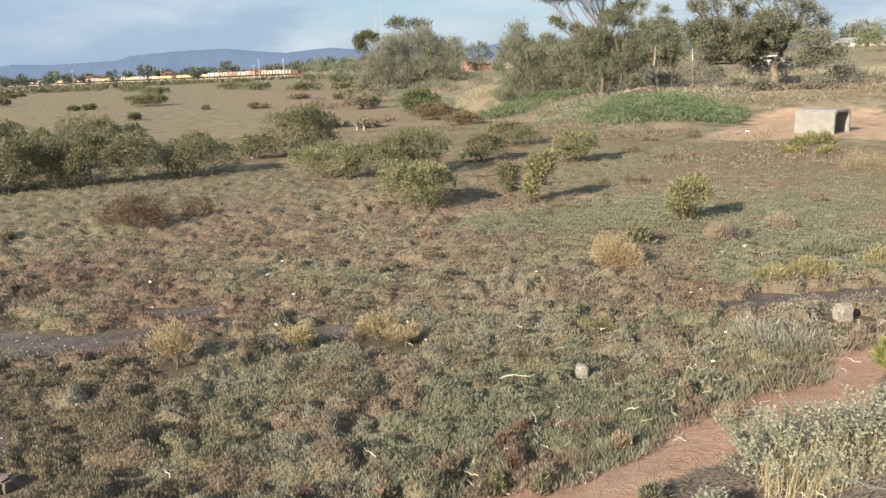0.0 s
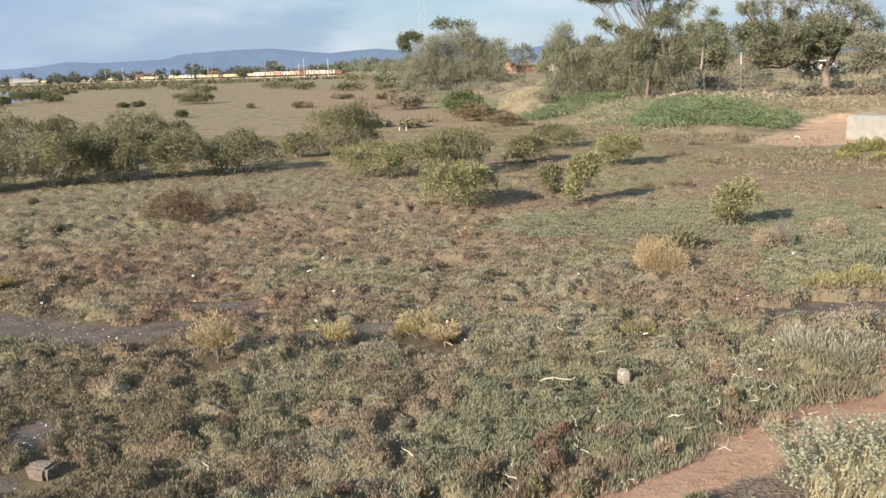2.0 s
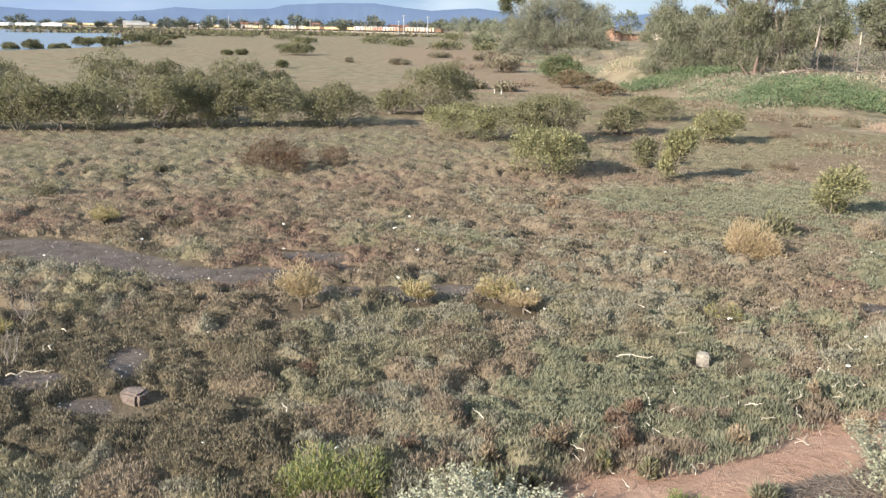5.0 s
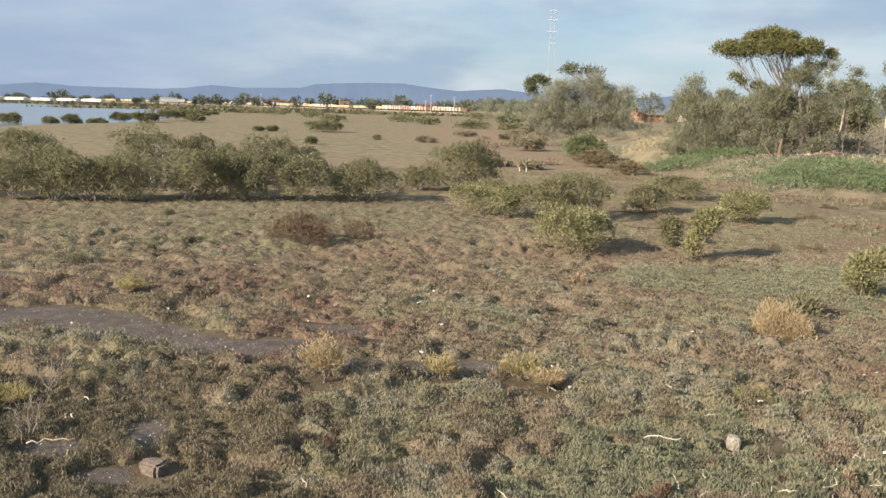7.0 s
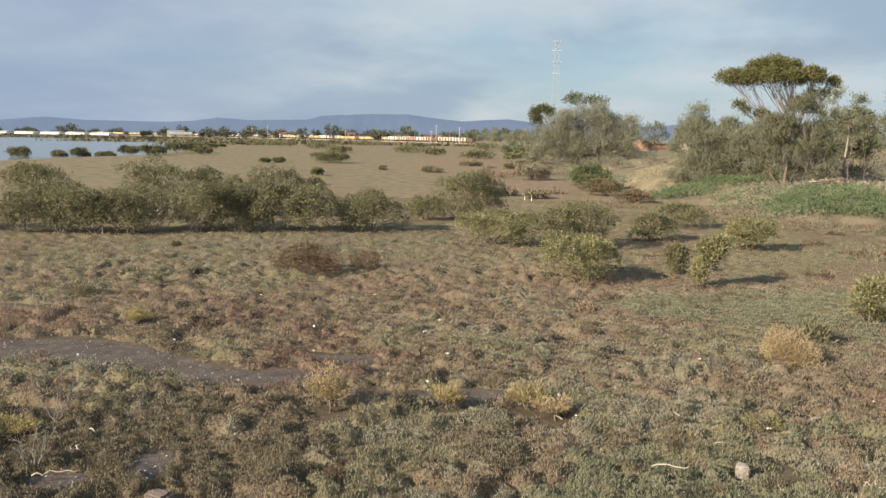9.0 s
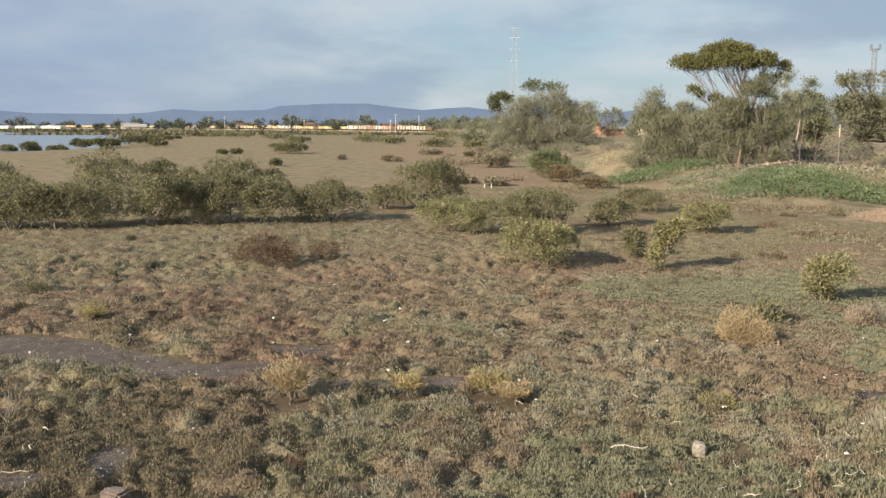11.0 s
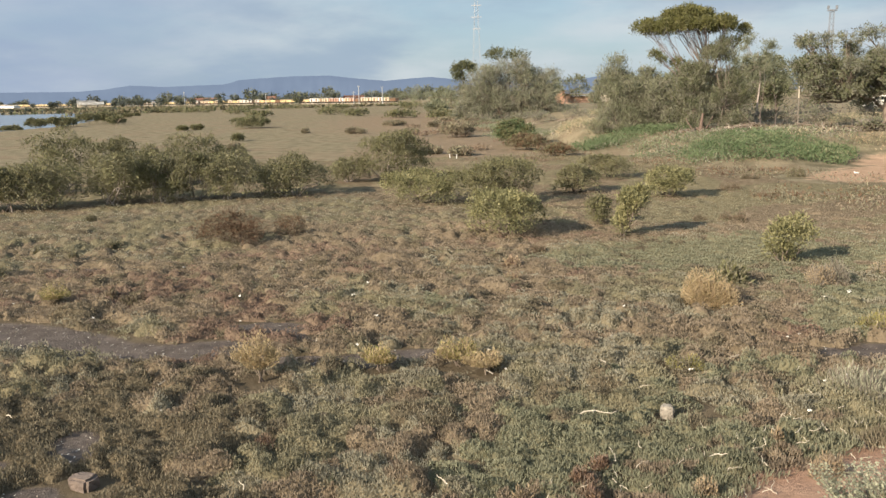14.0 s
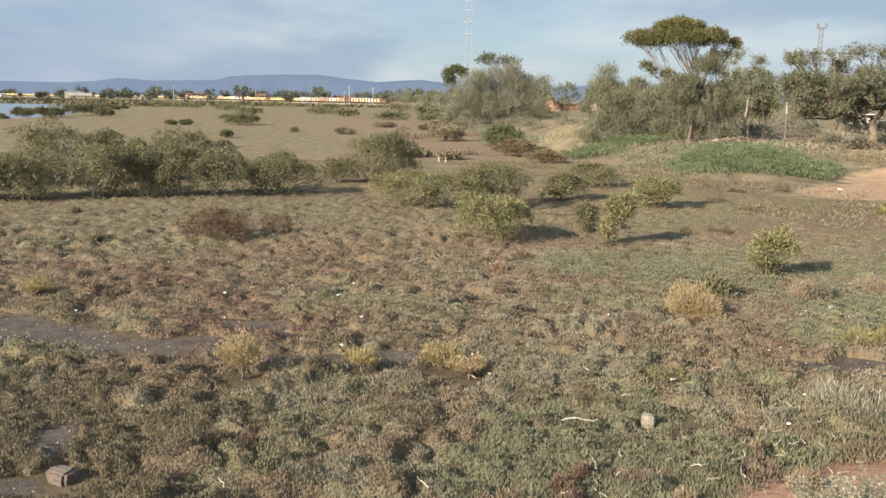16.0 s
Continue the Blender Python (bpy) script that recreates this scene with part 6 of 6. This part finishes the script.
for k in range(14):
    stick(g2.uniform(-7, 3), g2.uniform(6.5, 13), g2.uniform(.06, .2), g2.uniform(0, 180), 60 + k, g2.uniform(.22, .3), .006)


for k in range(46):
    ss, u = g2.uniform(2.4, 4.3), g2.uniform(3.4, 7.6)
    stick(-.6 * ss + .8 * u, .8 * ss + .6 * u, g2.uniform(.12, .42), g2.uniform(0, 180), 140 + k, .045, g2.uniform(.004, .008),
          "grey dead twig lying on the levee's mulch", M_GREYTWIG if k % 3 else M_DRIFT)


def scrap(x, y, size, turn, z):
    bm = bmesh.new()
    bmesh.ops.create_grid(bm, x_segments=4, y_segments=3, size=.5)
    for v in bm.verts:
        v.co = Vector((v.co.x * size, v.co.y * size * .6, .16 * size * math.sin(v.co.x * 7 + turn) + .2 * size * v.co.y ** 2))
    bmesh.ops.solidify(bm, geom=bm.faces[:], thickness=.006)
    ob = new("litter_scrap", from_bm("litter_scrap", bm, M_SHELL))
    ob.matrix_world = pose(x, y, float(height(x, y)) + z, 12, 8, turn)
    tagged(ob, "small crumpled white scrap of litter", "litter", "white scraps on the ground")


for k in range(30):
    rr, aa = g2.uniform(6.8, 19), math.radians(g2.uniform(-40, 26))
    px, py = rr * math.sin(aa), rr * math.cos(aa)
    if levee_s(px, py) > 5.2:
        scrap(px, py, g2.uniform(.018, .042) * (1 + rr / 22), g2.uniform(0, 360), .24)
scrap(5.0, 16.1, .16, 20, .14)
scrap(12.3, 40.0, .3, 60, .05)
scrap(18.9, 36.5, .3, 40, .05)


def marker_post(x, y):
    ob = thing("marker_post", x, y, "short white marker post on the marsh", "post", "pair of white marker posts")
    part("post", cyl_mesh("post", .03, .027, (0, 0, -.1), (0, 0, .30), M_WHITE, 8), ob)
    part("cap", cyl_mesh("cap", .033, .02, (0, 0, .302), (0, 0, .33), M_WHITE, 8), ob)


marker_post(-8.35, 50.5)
marker_post(-7.9, 50.4)


def culvert():
    """Precast concrete box culvert unit, an inverted U lying on the sand, its open end towards the levee."""
    L, W, H, t = 1.9, 1.5, 1.12, .13
    ob = thing("box_culvert", 15.35, 38.9, "weathered grey concrete box culvert lying on red sand", "culvert", turn=41)
    ob.location.z -= .04
    bm = bmesh.new()
    outer = [(-W / 2, 0), (-W / 2, H - .12), (-W / 2 + .2, H), (W / 2 - .2, H), (W / 2, H - .12), (W / 2, 0)]
    f = .16
    inner = [(W / 2 - t, 0), (W / 2 - t, H - t - f), (W / 2 - t - f, H - t), (-W / 2 + t + f, H - t), (-W / 2 + t, H - t - f), (-W / 2 + t, 0)]
    rim = outer + inner
    a = [bm.verts.new((x, -L / 2, z)) for x, z in rim]
    b = [bm.verts.new((x, L / 2, z)) for x, z in rim]
    n = len(rim)
    for i in range(n):
        j = (i + 1) % n
        bm.faces.new((a[i], a[j], b[j], b[i]))
    bm.faces.new(a[::-1])
    bm.faces.new(b)
    bmesh.ops.recalc_face_normals(bm, faces=bm.faces)
    bmesh.ops.bevel(bm, geom=[e for e in bm.edges if e.calc_face_angle(0) > .5], offset=.02, segments=1, affect="EDGES")
    part("shell", from_bm("shell", bm, M_CONCRETE), ob)


culvert()


def snag(x, y):
    ob = thing("dead_branch", x, y, "bare leaning dead branch stuck in the marsh", "branch")
    rng = np.random.default_rng(4)
    t, p = limb((0, 0, -.1), (1.0, 0, 1.7), .05, .03, rng, .1, 6)
    t2 = limb(p[4], (1.9, 0, 1.8), .03, .012, rng, .2, 5)[0]
    t3 = limb(p[3], (-.1, 0, 1.6), .025, .01, rng, .2, 5)[0]
    v, q = join([t, t2, t3])
    part("wood", mesh_quads("wood", v, q, [M_BARK], smooth_shade=True), ob)


snag(-67.0, 108.5)


def fallen_branch(x, y, L, turn, seed, label="dead grey branch lying on the bank"):
    rng = np.random.default_rng(seed)
    ob = thing("fallen_branch", x, y, label, "branch", "dead branches on the bank", turn)
    t, p = limb((-L / 2, 0, .1), (L / 2, 0, .55), .07, .03, rng, .15, 8)
    out = [t]
    for k in range(5):
        d = unit(rng.normal(size=3) + np.array([0, 0, .9])) * L * .3
        out.append(limb(p[2 + k], p[2 + k] + d, .025, .008, rng, .2, 5, 4)[0])
    v, q = join(out)
    part("wood", mesh_quads("wood", v, q, [M_BARK], smooth_shade=True), ob)


fallen_branch(12.6, 55.6, 3.0, 20, 1)
fallen_branch(10.0, 57.4, 2.4, -15, 2)
fallen_branch(9.6, 55.6, 3.2, 8, 5)
fallen_branch(14.8, 55.4, 2.8, 170, 6)
fallen_branch(13.4, 56.6, 2.4, 30, 7)
fallen_branch(17.2, 54.8, 2.6, -15, 8)
fallen_branch(-6.5, 95, 3.6, 10, 3)
fallen_branch(-1.6, 92, 3.0, -20, 4)


def stump(x, y):
    ob = thing("tree_stump", x, y, "split red-barked stump under the wattle", "stump")
    rng = np.random.default_rng(8)
    out = [tube([(0, 0, -.1), (.05, 0, .6), (.12, 0, 1.2)], [.13, .11, .07], 8), limb((-.3, 0, 0), (-1.0, 0, .9), .07, .03, rng, .15, 6)[0],
           limb((.3, 0, 0), (.8, .1, 1.0), .08, .04, rng, .15, 6)[0], limb((-.9, 0, .1), (.2, 0, .3), .08, .05, rng, .1, 5)[0]]
    v, q = join(out)
    part("wood", mesh_quads("wood", v, q, [M_BARK_RED], smooth_shade=True), ob)


stump(7.6, 56.9)


def white_post(x, y):
    ob = thing("painted_post", x, y, "weathered wooden post with a pale top on the bank", "post")
    part("post", cyl_mesh("post", .04, .035, (0, 0, -.2), (-.04, 0, 2.1), M_GREYTWIG, 8), ob)
    part("cap", cyl_mesh("cap", .036, .032, (-.04, 0, 2.1), (-.06, 0, 2.9), M_DRIFT, 8), ob)


white_post(13.9, 57.6)


# ---- far plain: railway, poles, houses, trees ----
def ballast():
    pts = [(-60, 438), (-107, 473), (-181, 540.5), (-280.5, 630.5), (-425, 735.8), (-520, 771), (-640, 815)]
    v, q = [], []
    for i, (x, y) in enumerate(pts):
        a, b = pts[max(0, i - 1)], pts[min(len(pts) - 1, i + 1)]
        d = Vector((b[0] - a[0], b[1] - a[1])).normalized()
        nx, ny = -d.y, d.x
        for o, z in ((-4.5, -.3), (-2.2, .45), (2.2, .45), (4.5, -.3)):
            v.append((x + nx * o, y + ny * o, z))
    for i in range(len(pts) - 1):
        for j in range(3):
            q.append((i * 4 + j, (i + 1) * 4 + j, (i + 1) * 4 + j + 1, i * 4 + j + 1))
    m = material("ballast_gravel", ((.34, .29, .22), (.46, .40, .31)), scale=.4, fine=.2, fine_scale=3, bump=.3)
    tagged(new("rail_embankment", mesh_quads("rail_embankment", v, np.array(q), [m])), "low pale gravel rail embankment across the plain", "embankment", kind="structure")
    return pts


RAIL = ballast()


def wagon(kind, paint_mat, L, label):
    ob = new("freight_wagon")
    tagged(ob, label, "wagon", "freight train standing across the plain")
    H = 2.0 if kind == "box" else 1.6
    body = box_mesh("body", (L, 2.5, H), paint_mat, .06, (0, 0, 1.15 + H / 2))
    part("body", body, ob)
    if kind == "box":
        bm = bmesh.new()
        v = [bm.verts.new(c) for c in ((-L / 2, -1.3, 1.15 + H), (L / 2, -1.3, 1.15 + H), (L / 2, 0, 1.5 + H), (-L / 2, 0, 1.5 + H), (L / 2, 1.3, 1.15 + H), (-L / 2, 1.3, 1.15 + H))]
        bm.faces.new((v[0], v[1], v[2], v[3]))
        bm.faces.new((v[3], v[2], v[4], v[5]))
        bmesh.ops.solidify(bm, geom=bm.faces[:], thickness=.05)
        part("roof", from_bm("roof", bm, P_ROOF), ob)
        part("door", box_mesh("door", (1.7, .08, H * .86), P_BROWN, 0, (0, -1.29, 1.15 + H * .48)), ob)
    else:
        for k in range(5):
            part("rib", box_mesh("rib", (.12, .08, H * .95), P_BROWN, 0, (-L / 2 + L * (k + .5) / 5, -1.29, 1.15 + H / 2)), ob)
    part("underframe", box_mesh("underframe", (L + .5, 2.0, .28), P_BROWN, 0, (0, 0, .98)), ob)
    for sx in (-1, 1):
        bg = part("bogie", box_mesh("bogie", (1.9, 1.9, .28), M_TYRE, 0, (sx * L * .33, 0, .6)), ob)
        for w in (-.6, .6):
            part("wheel", cyl_mesh("wheel", .44, .44, (sx * L * .33 + w, -.85, .44), (sx * L * .33 + w, -.75, .44), M_TYRE, 10), bg)
    return ob


def train():
    cream = wagon("box", P_CREAM, 5.4, "cream boxed freight wagon with a dark door")
    yellow = wagon("open", P_YELLOW, 8.2, "yellow ochre open freight wagon with ribs")
    white = wagon("box", P_WHITE, 5.6, "white boxed freight wagon")
    red = wagon("box", P_RED, 5.4, "red oxide boxed freight wagon")
    dark = wagon("open", P_BROWN, 6.0, "dark brown open freight wagon")
    size = {id(cream): 5.4, id(yellow): 8.2, id(white): 5.6, id(red): 5.4, id(dark): 6.0}
    rng = np.random.default_rng(5)
    seg = [(Vector(a), Vector(b)) for a, b in zip(RAIL[1:], RAIL[2:])]
    lens = [(b - a).length for a, b in seg]
    total, s, first = sum(lens), 4.0, set()
    while s < total - 5:
        if s < 105:
            w = [white, red, cream, dark, cream][rng.integers(0, 5)]
        elif s < 185:
            w = yellow if rng.random() < .9 else dark
        elif s < 420:
            w = [cream, cream, cream, white, yellow][rng.integers(0, 5)]
        else:
            w = [yellow, cream, yellow][rng.integers(0, 3)]
        L = size[id(w)]
        c, i = s + L / 2, 0
        while i < len(seg) - 1 and c > lens[i]:
            c -= lens[i]
            i += 1
        a, b = seg[i]
        d = (b - a).normalized()
        p = a + d * c
        m = pose(p.x, p.y, .45, 0, 0, math.degrees(math.atan2(d.y, d.x)) + 180)
        if id(w) in first:
            copy_thing(w, m)
        else:
            w.matrix_basis = m
            first.add(id(w))
        s += L + 1.1


train()


def power_pole(x, y, h, arms=1):
    ob = thing("power_pole", x, y, "thin pale power pole beside the railway", "pole", "power poles by the railway")
    part("shaft", cyl_mesh("shaft", .26, .2, (0, 0, -.3), (0, 0, h), M_STEEL, 8), ob)
    for k in range(arms):
        part("crossarm", box_mesh("crossarm", (1.8, .14, .16), M_STEEL, 0, (0, 0, h - .5 - k)), ob)


for x, y, h in ((-114, 456, 9.8), (-135, 481.5, 10.9), (-139.5, 486, 7.5), (-298, 578, 10.5), (-345, 640, 9), (-230, 570, 8)):
    power_pole(x, y, h)


def lattice_mast(x, y, h, w0, w1, label, platforms, mat):
    """Tall tapering lattice mast: four legs, crossed braces and ringed platforms."""
    ob = thing("lattice_mast", x, y, label, "mast")
    for sx, sy in ((-1, -1), (1, -1), (1, 1), (-1, 1)):
        v, q = tube([(sx * w0 / 2, sy * w0 / 2, -.3), (sx * w1 / 2, sy * w1 / 2, h)], [.09, .07], 5)
        part("leg", mesh_quads("leg", v, q, [mat]), ob)
    n = 14
    for k in range(n):
        z0, z1 = h * k / n, h * (k + 1) / n
        a, b = (w0 + (w1 - w0) * k / n) / 2, (w0 + (w1 - w0) * (k + 1) / n) / 2
        out = []
        for s in (-1, 1):
            out += [tube([(-a, s * a, z0), (b, s * b, z1)], [.022, .022], 4), tube([(a, s * a, z0), (-b, s * b, z1)], [.022, .022], 4),
                    tube([(s * a, -a, z0), (s * b, b, z1)], [.022, .022], 4)]
        v, q = join(out)
        part("brace", mesh_quads("brace", v, q, [mat]), ob)
    for z, w in platforms:
        part("crossarm", box_mesh("crossarm", (w, .35, .4), mat, 0, (0, 0, z)), ob)
    return ob


M_MASTFAR = material("pale_mast_steel", ((.30, .32, .35), (.42, .44, .47)), scale=1, rough=.6)
M_MASTDARK = material("dull_mast_steel", ((.13, .145, .17), (.20, .215, .24)), scale=1, rough=.6)
lattice_mast(-67.5, 515.5, 63, 6.0, 1.6, "tall pale lattice transmission mast on the plain", [(62.0, 5), (56.5, 6), (49.5, 6.5), (42.5, 5)], M_MASTFAR)
mast = lattice_mast(67.8, 251.0, 23, 1.2, 1.0, "slim lattice floodlight mast behind the trees", [(22.8, 2.6)], M_MASTDARK)
for sx in (-1.1, 1.1):
    part("floodlight", box_mesh("floodlight", (.6, .4, 1.0), M_MASTDARK, .05, (sx, -.2, 23.6)), mast)


def house(x, y, w, d, h, turn, wall, roof, label, category="house", group="low houses on the plain", gable=0.28, windows=2):
    ob = thing("house", x, y, label, category, group, turn)
    part("wall", box_mesh("wall", (w, d, h), wall, .04, (0, 0, h / 2 - .2)), ob)
    bm = bmesh.new()
    e, top = .5, h - .2 + d * gable
    c = [(-w / 2 - e, -d / 2 - e, h - .2 - e * gable), (w / 2 + e, -d / 2 - e, h - .2 - e * gable), (w / 2 + e, 0, top), (-w / 2 - e, 0, top),
         (w / 2 + e, d / 2 + e, h - .2 - e * gable), (-w / 2 - e, d / 2 + e, h - .2 - e * gable)]
    v = [bm.verts.new(p) for p in c]
    bm.faces.new((v[0], v[1], v[2], v[3]))
    bm.faces.new((v[3], v[2], v[4], v[5]))
    bmesh.ops.solidify(bm, geom=bm.faces[:], thickness=.15)
    part("roof", from_bm("roof", bm, roof), ob)
    for k in range(windows):
        wn = part("window", box_mesh("window", (1.5, .12, 1.1), P_WHITE, .02, (-w / 2 + w * (k + .5) / windows, -d / 2 - .04, h * .5)), ob)
        part("pane", box_mesh("pane", (1.3, .04, .9), M_GLASS, 0, (-w / 2 + w * (k + .5) / windows, -d / 2 - .12, h * .5)), wn)
    return ob


house(-381.5, 588, 17, 9, 2.8, 35, P_CREAM, P_WHITE, "long cream shed with a bright pale roof", "shed", gable=.22)
for k in range(7):
    a = math.radians(-46.5 + 1.45 * k)
    house(960 * math.sin(a), 960 * math.cos(a), 27, 8, 2.5, -8, P_SHED, P_SHED, "low bright white shed on the far shore", "shed", "white sheds on the far shore", gable=.1, windows=0)
hr = np.random.default_rng(21)
for x, y in ((-330, 680), (-290, 720), (-255, 735), (-225, 690), (-185, 640), (-160, 620), (-420, 640), (-360, 720), (-470, 720), (-205, 760)):
    house(x, y, hr.uniform(12, 20), 9, hr.uniform(3.0, 4.4), hr.uniform(10, 45), P_WALL, P_TILE if hr.random() < .5 else P_ROOF, "low suburban house with a pitched roof")
for k, (x, y, z) in enumerate(((-7.9, 211, 0), (-0.4, 212, 0), (5.0, 222, 0))):
    house(x, y, (5.2, 6.4, 8)[k], (4, 3, 5)[k], (3.4, 1.9, 2.2)[k], (0, 4, -3)[k], (P_ORANGE, P_WHITE, P_WALL)[k], (P_RED, P_WHITE, P_ROOF)[k],
          ("orange-red industrial shed beyond the bank", "white container-like store beyond the bank", "grey store beyond the bank")[k], "shed", "sheds beyond the bank", gable=.03, windows=0)
for x, y in ((-4.6, 208),):
    house(x, y, 1.7, 2.4, 2.3, 0, P_RED, P_RED, "red steel container beyond the bank", "container", "containers beyond the bank", gable=.02, windows=0)
house(-1.9, 209, 7.5, 2.6, 1.8, 3, P_ORANGE, P_RED, "long pinkish-orange store beyond the bank", "shed", "sheds beyond the bank", gable=.03, windows=0)
TENT = "pale-roofed houses across the dry field"
for k, (x, y, w) in enumerate(((112, 279, 6), (118, 277, 7), (124, 273, 6), (131, 272, 8))):
    house(x, y, w, 5, 1.5, (-20, -28, -15, -30)[k], P_WALL, P_ROOF, "low house with a pale grey roof across the field", "house", TENT, gable=.3)


def parked_car(x, y, turn, body_mat, label):
    ob = thing("parked_car", x, y, label, "car", "cars parked behind the trees", turn)
    prof = [(-2.1, .35), (-2.15, .75), (-1.9, .95), (-1.35, 1.0), (-.9, 1.42), (.6, 1.46), (1.25, 1.0), (1.95, .9), (2.15, .7), (2.1, .35)]
    bm = bmesh.new()
    a = [bm.verts.new((px, -.85, pz)) for px, pz in prof]
    b = [bm.verts.new((px, .85, pz)) for px, pz in prof]
    n = len(prof)
    for i in range(n):
        bm.faces.new((a[i], a[(i + 1) % n], b[(i + 1) % n], b[i]))
    bm.faces.new(a[::-1])
    bm.faces.new(b)
    bmesh.ops.recalc_face_normals(bm, faces=bm.faces)
    bmesh.ops.bevel(bm, geom=bm.edges[:], offset=.06, segments=2, affect="EDGES")
    part("body", from_bm("body", bm, body_mat), ob)
    for s in (-1, 1):
        bm = bmesh.new()
        w = [bm.verts.new((px, s * .862, pz)) for px, pz in ((-1.15, 1.02), (-.82, 1.36), (.52, 1.38), (1.0, 1.02))]
        bm.faces.new(w)
        bmesh.ops.solidify(bm, geom=bm.faces[:], thickness=.01)
        part("side_window", from_bm("side_window", bm, M_GLASS), ob)
        for px in (-1.3, 1.3):
            part("wheel", cyl_mesh("wheel", .33, .33, (px, s * .72, .33), (px, s * .90, .33), M_TYRE, 14), ob)


parked_car(31.0, 93.5, -15, P_WHITE, "white parked car half hidden behind a gum tree")


def notice_board(x, y):
    ob = thing("sign_board", x, y, "yellow board on two short posts behind the trees", "sign")
    part("panel", box_mesh("panel", (.95, .06, .7), P_YELLOW, .02, (0, 0, 1.2)), ob)
    for s in (-.35, .35):
        part("post", cyl_mesh("post", .04, .04, (s, .06, -.2), (s, .06, 1.4), M_STEEL, 8), ob)


notice_board(22.7, 118)


def far_trees():
    """A few tree kinds, copied along the plain's far side and round the field."""
    kinds = []
    for k in range(5):
        rr = np.random.default_rng(700 + k)
        h = (8, 10, 12, 9, 7)[k]
        w = (9, 8, 11, 13, 10)[k]
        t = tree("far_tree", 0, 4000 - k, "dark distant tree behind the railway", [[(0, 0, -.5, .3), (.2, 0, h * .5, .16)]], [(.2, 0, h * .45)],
                 random_blobs(rr, 9, 0, 0, h * .5, w, w * .7, h * .85, h * .28), [M_HAZYLEAF, M_HAZYLEAF, M_DARKLEAF], 330, 1.7, 1.4, 80 + k, gap=.0, twigs=0, limb_r=.12,
                 group="distant trees behind the railway", z=0)
        kinds.append(t)
    rng = np.random.default_rng(31)
    spots = []
    for k in range(120):
        a = math.radians(rng.uniform(-50, -5.5))
        D = rng.uniform(620, 1000)
        if a > math.radians(-20):
            D = rng.uniform(540, 900)
        if a < math.radians(-36.5):
            D = rng.uniform(1010, 1200)
        spots.append((D * math.sin(a), D * math.cos(a), rng.uniform(.45, .75) if k % 3 else rng.uniform(.75, 1.05)))
    for k in range(34):
        a = math.radians(rng.uniform(-3, 40))
        D = rng.uniform(260, 420)
        spots.append((D * math.sin(a), D * math.cos(a), rng.uniform(.6, .95)))
    for k in range(90):
        a = math.radians(rng.uniform(-48, -9.5))
        t = (math.degrees(a) + 48) / 38.5
        D = rng.uniform(1.04, 1.2) * (880 - 380 * t) * (1.22 if a < math.radians(-36.5) else 1)
        spots.append((D * math.sin(a), D * math.cos(a), rng.uniform(.4, .7)))
    for k in range(24):
        t = rng.random()
        spots.append((-402 + 212 * t + rng.normal() * 12, 440 - 131 * t + rng.normal() * 8, rng.uniform(.12, .22)))
    for i, (x, y, s) in enumerate(spots):
        kd = kinds[rng.integers(0, 5)]
        m = pose(x, y, float(height(x, y)), 0, 0, rng.uniform(0, 360)) @ Matrix.Scale(s, 4)
        c = copy_thing(kd, m)
        c.matrix_basis = m
    for k, t in enumerate(kinds):
        t.matrix_basis = pose(-300 - 60 * k, 760 + 10 * k, 0, 0, 0, 30 * k)


far_trees()
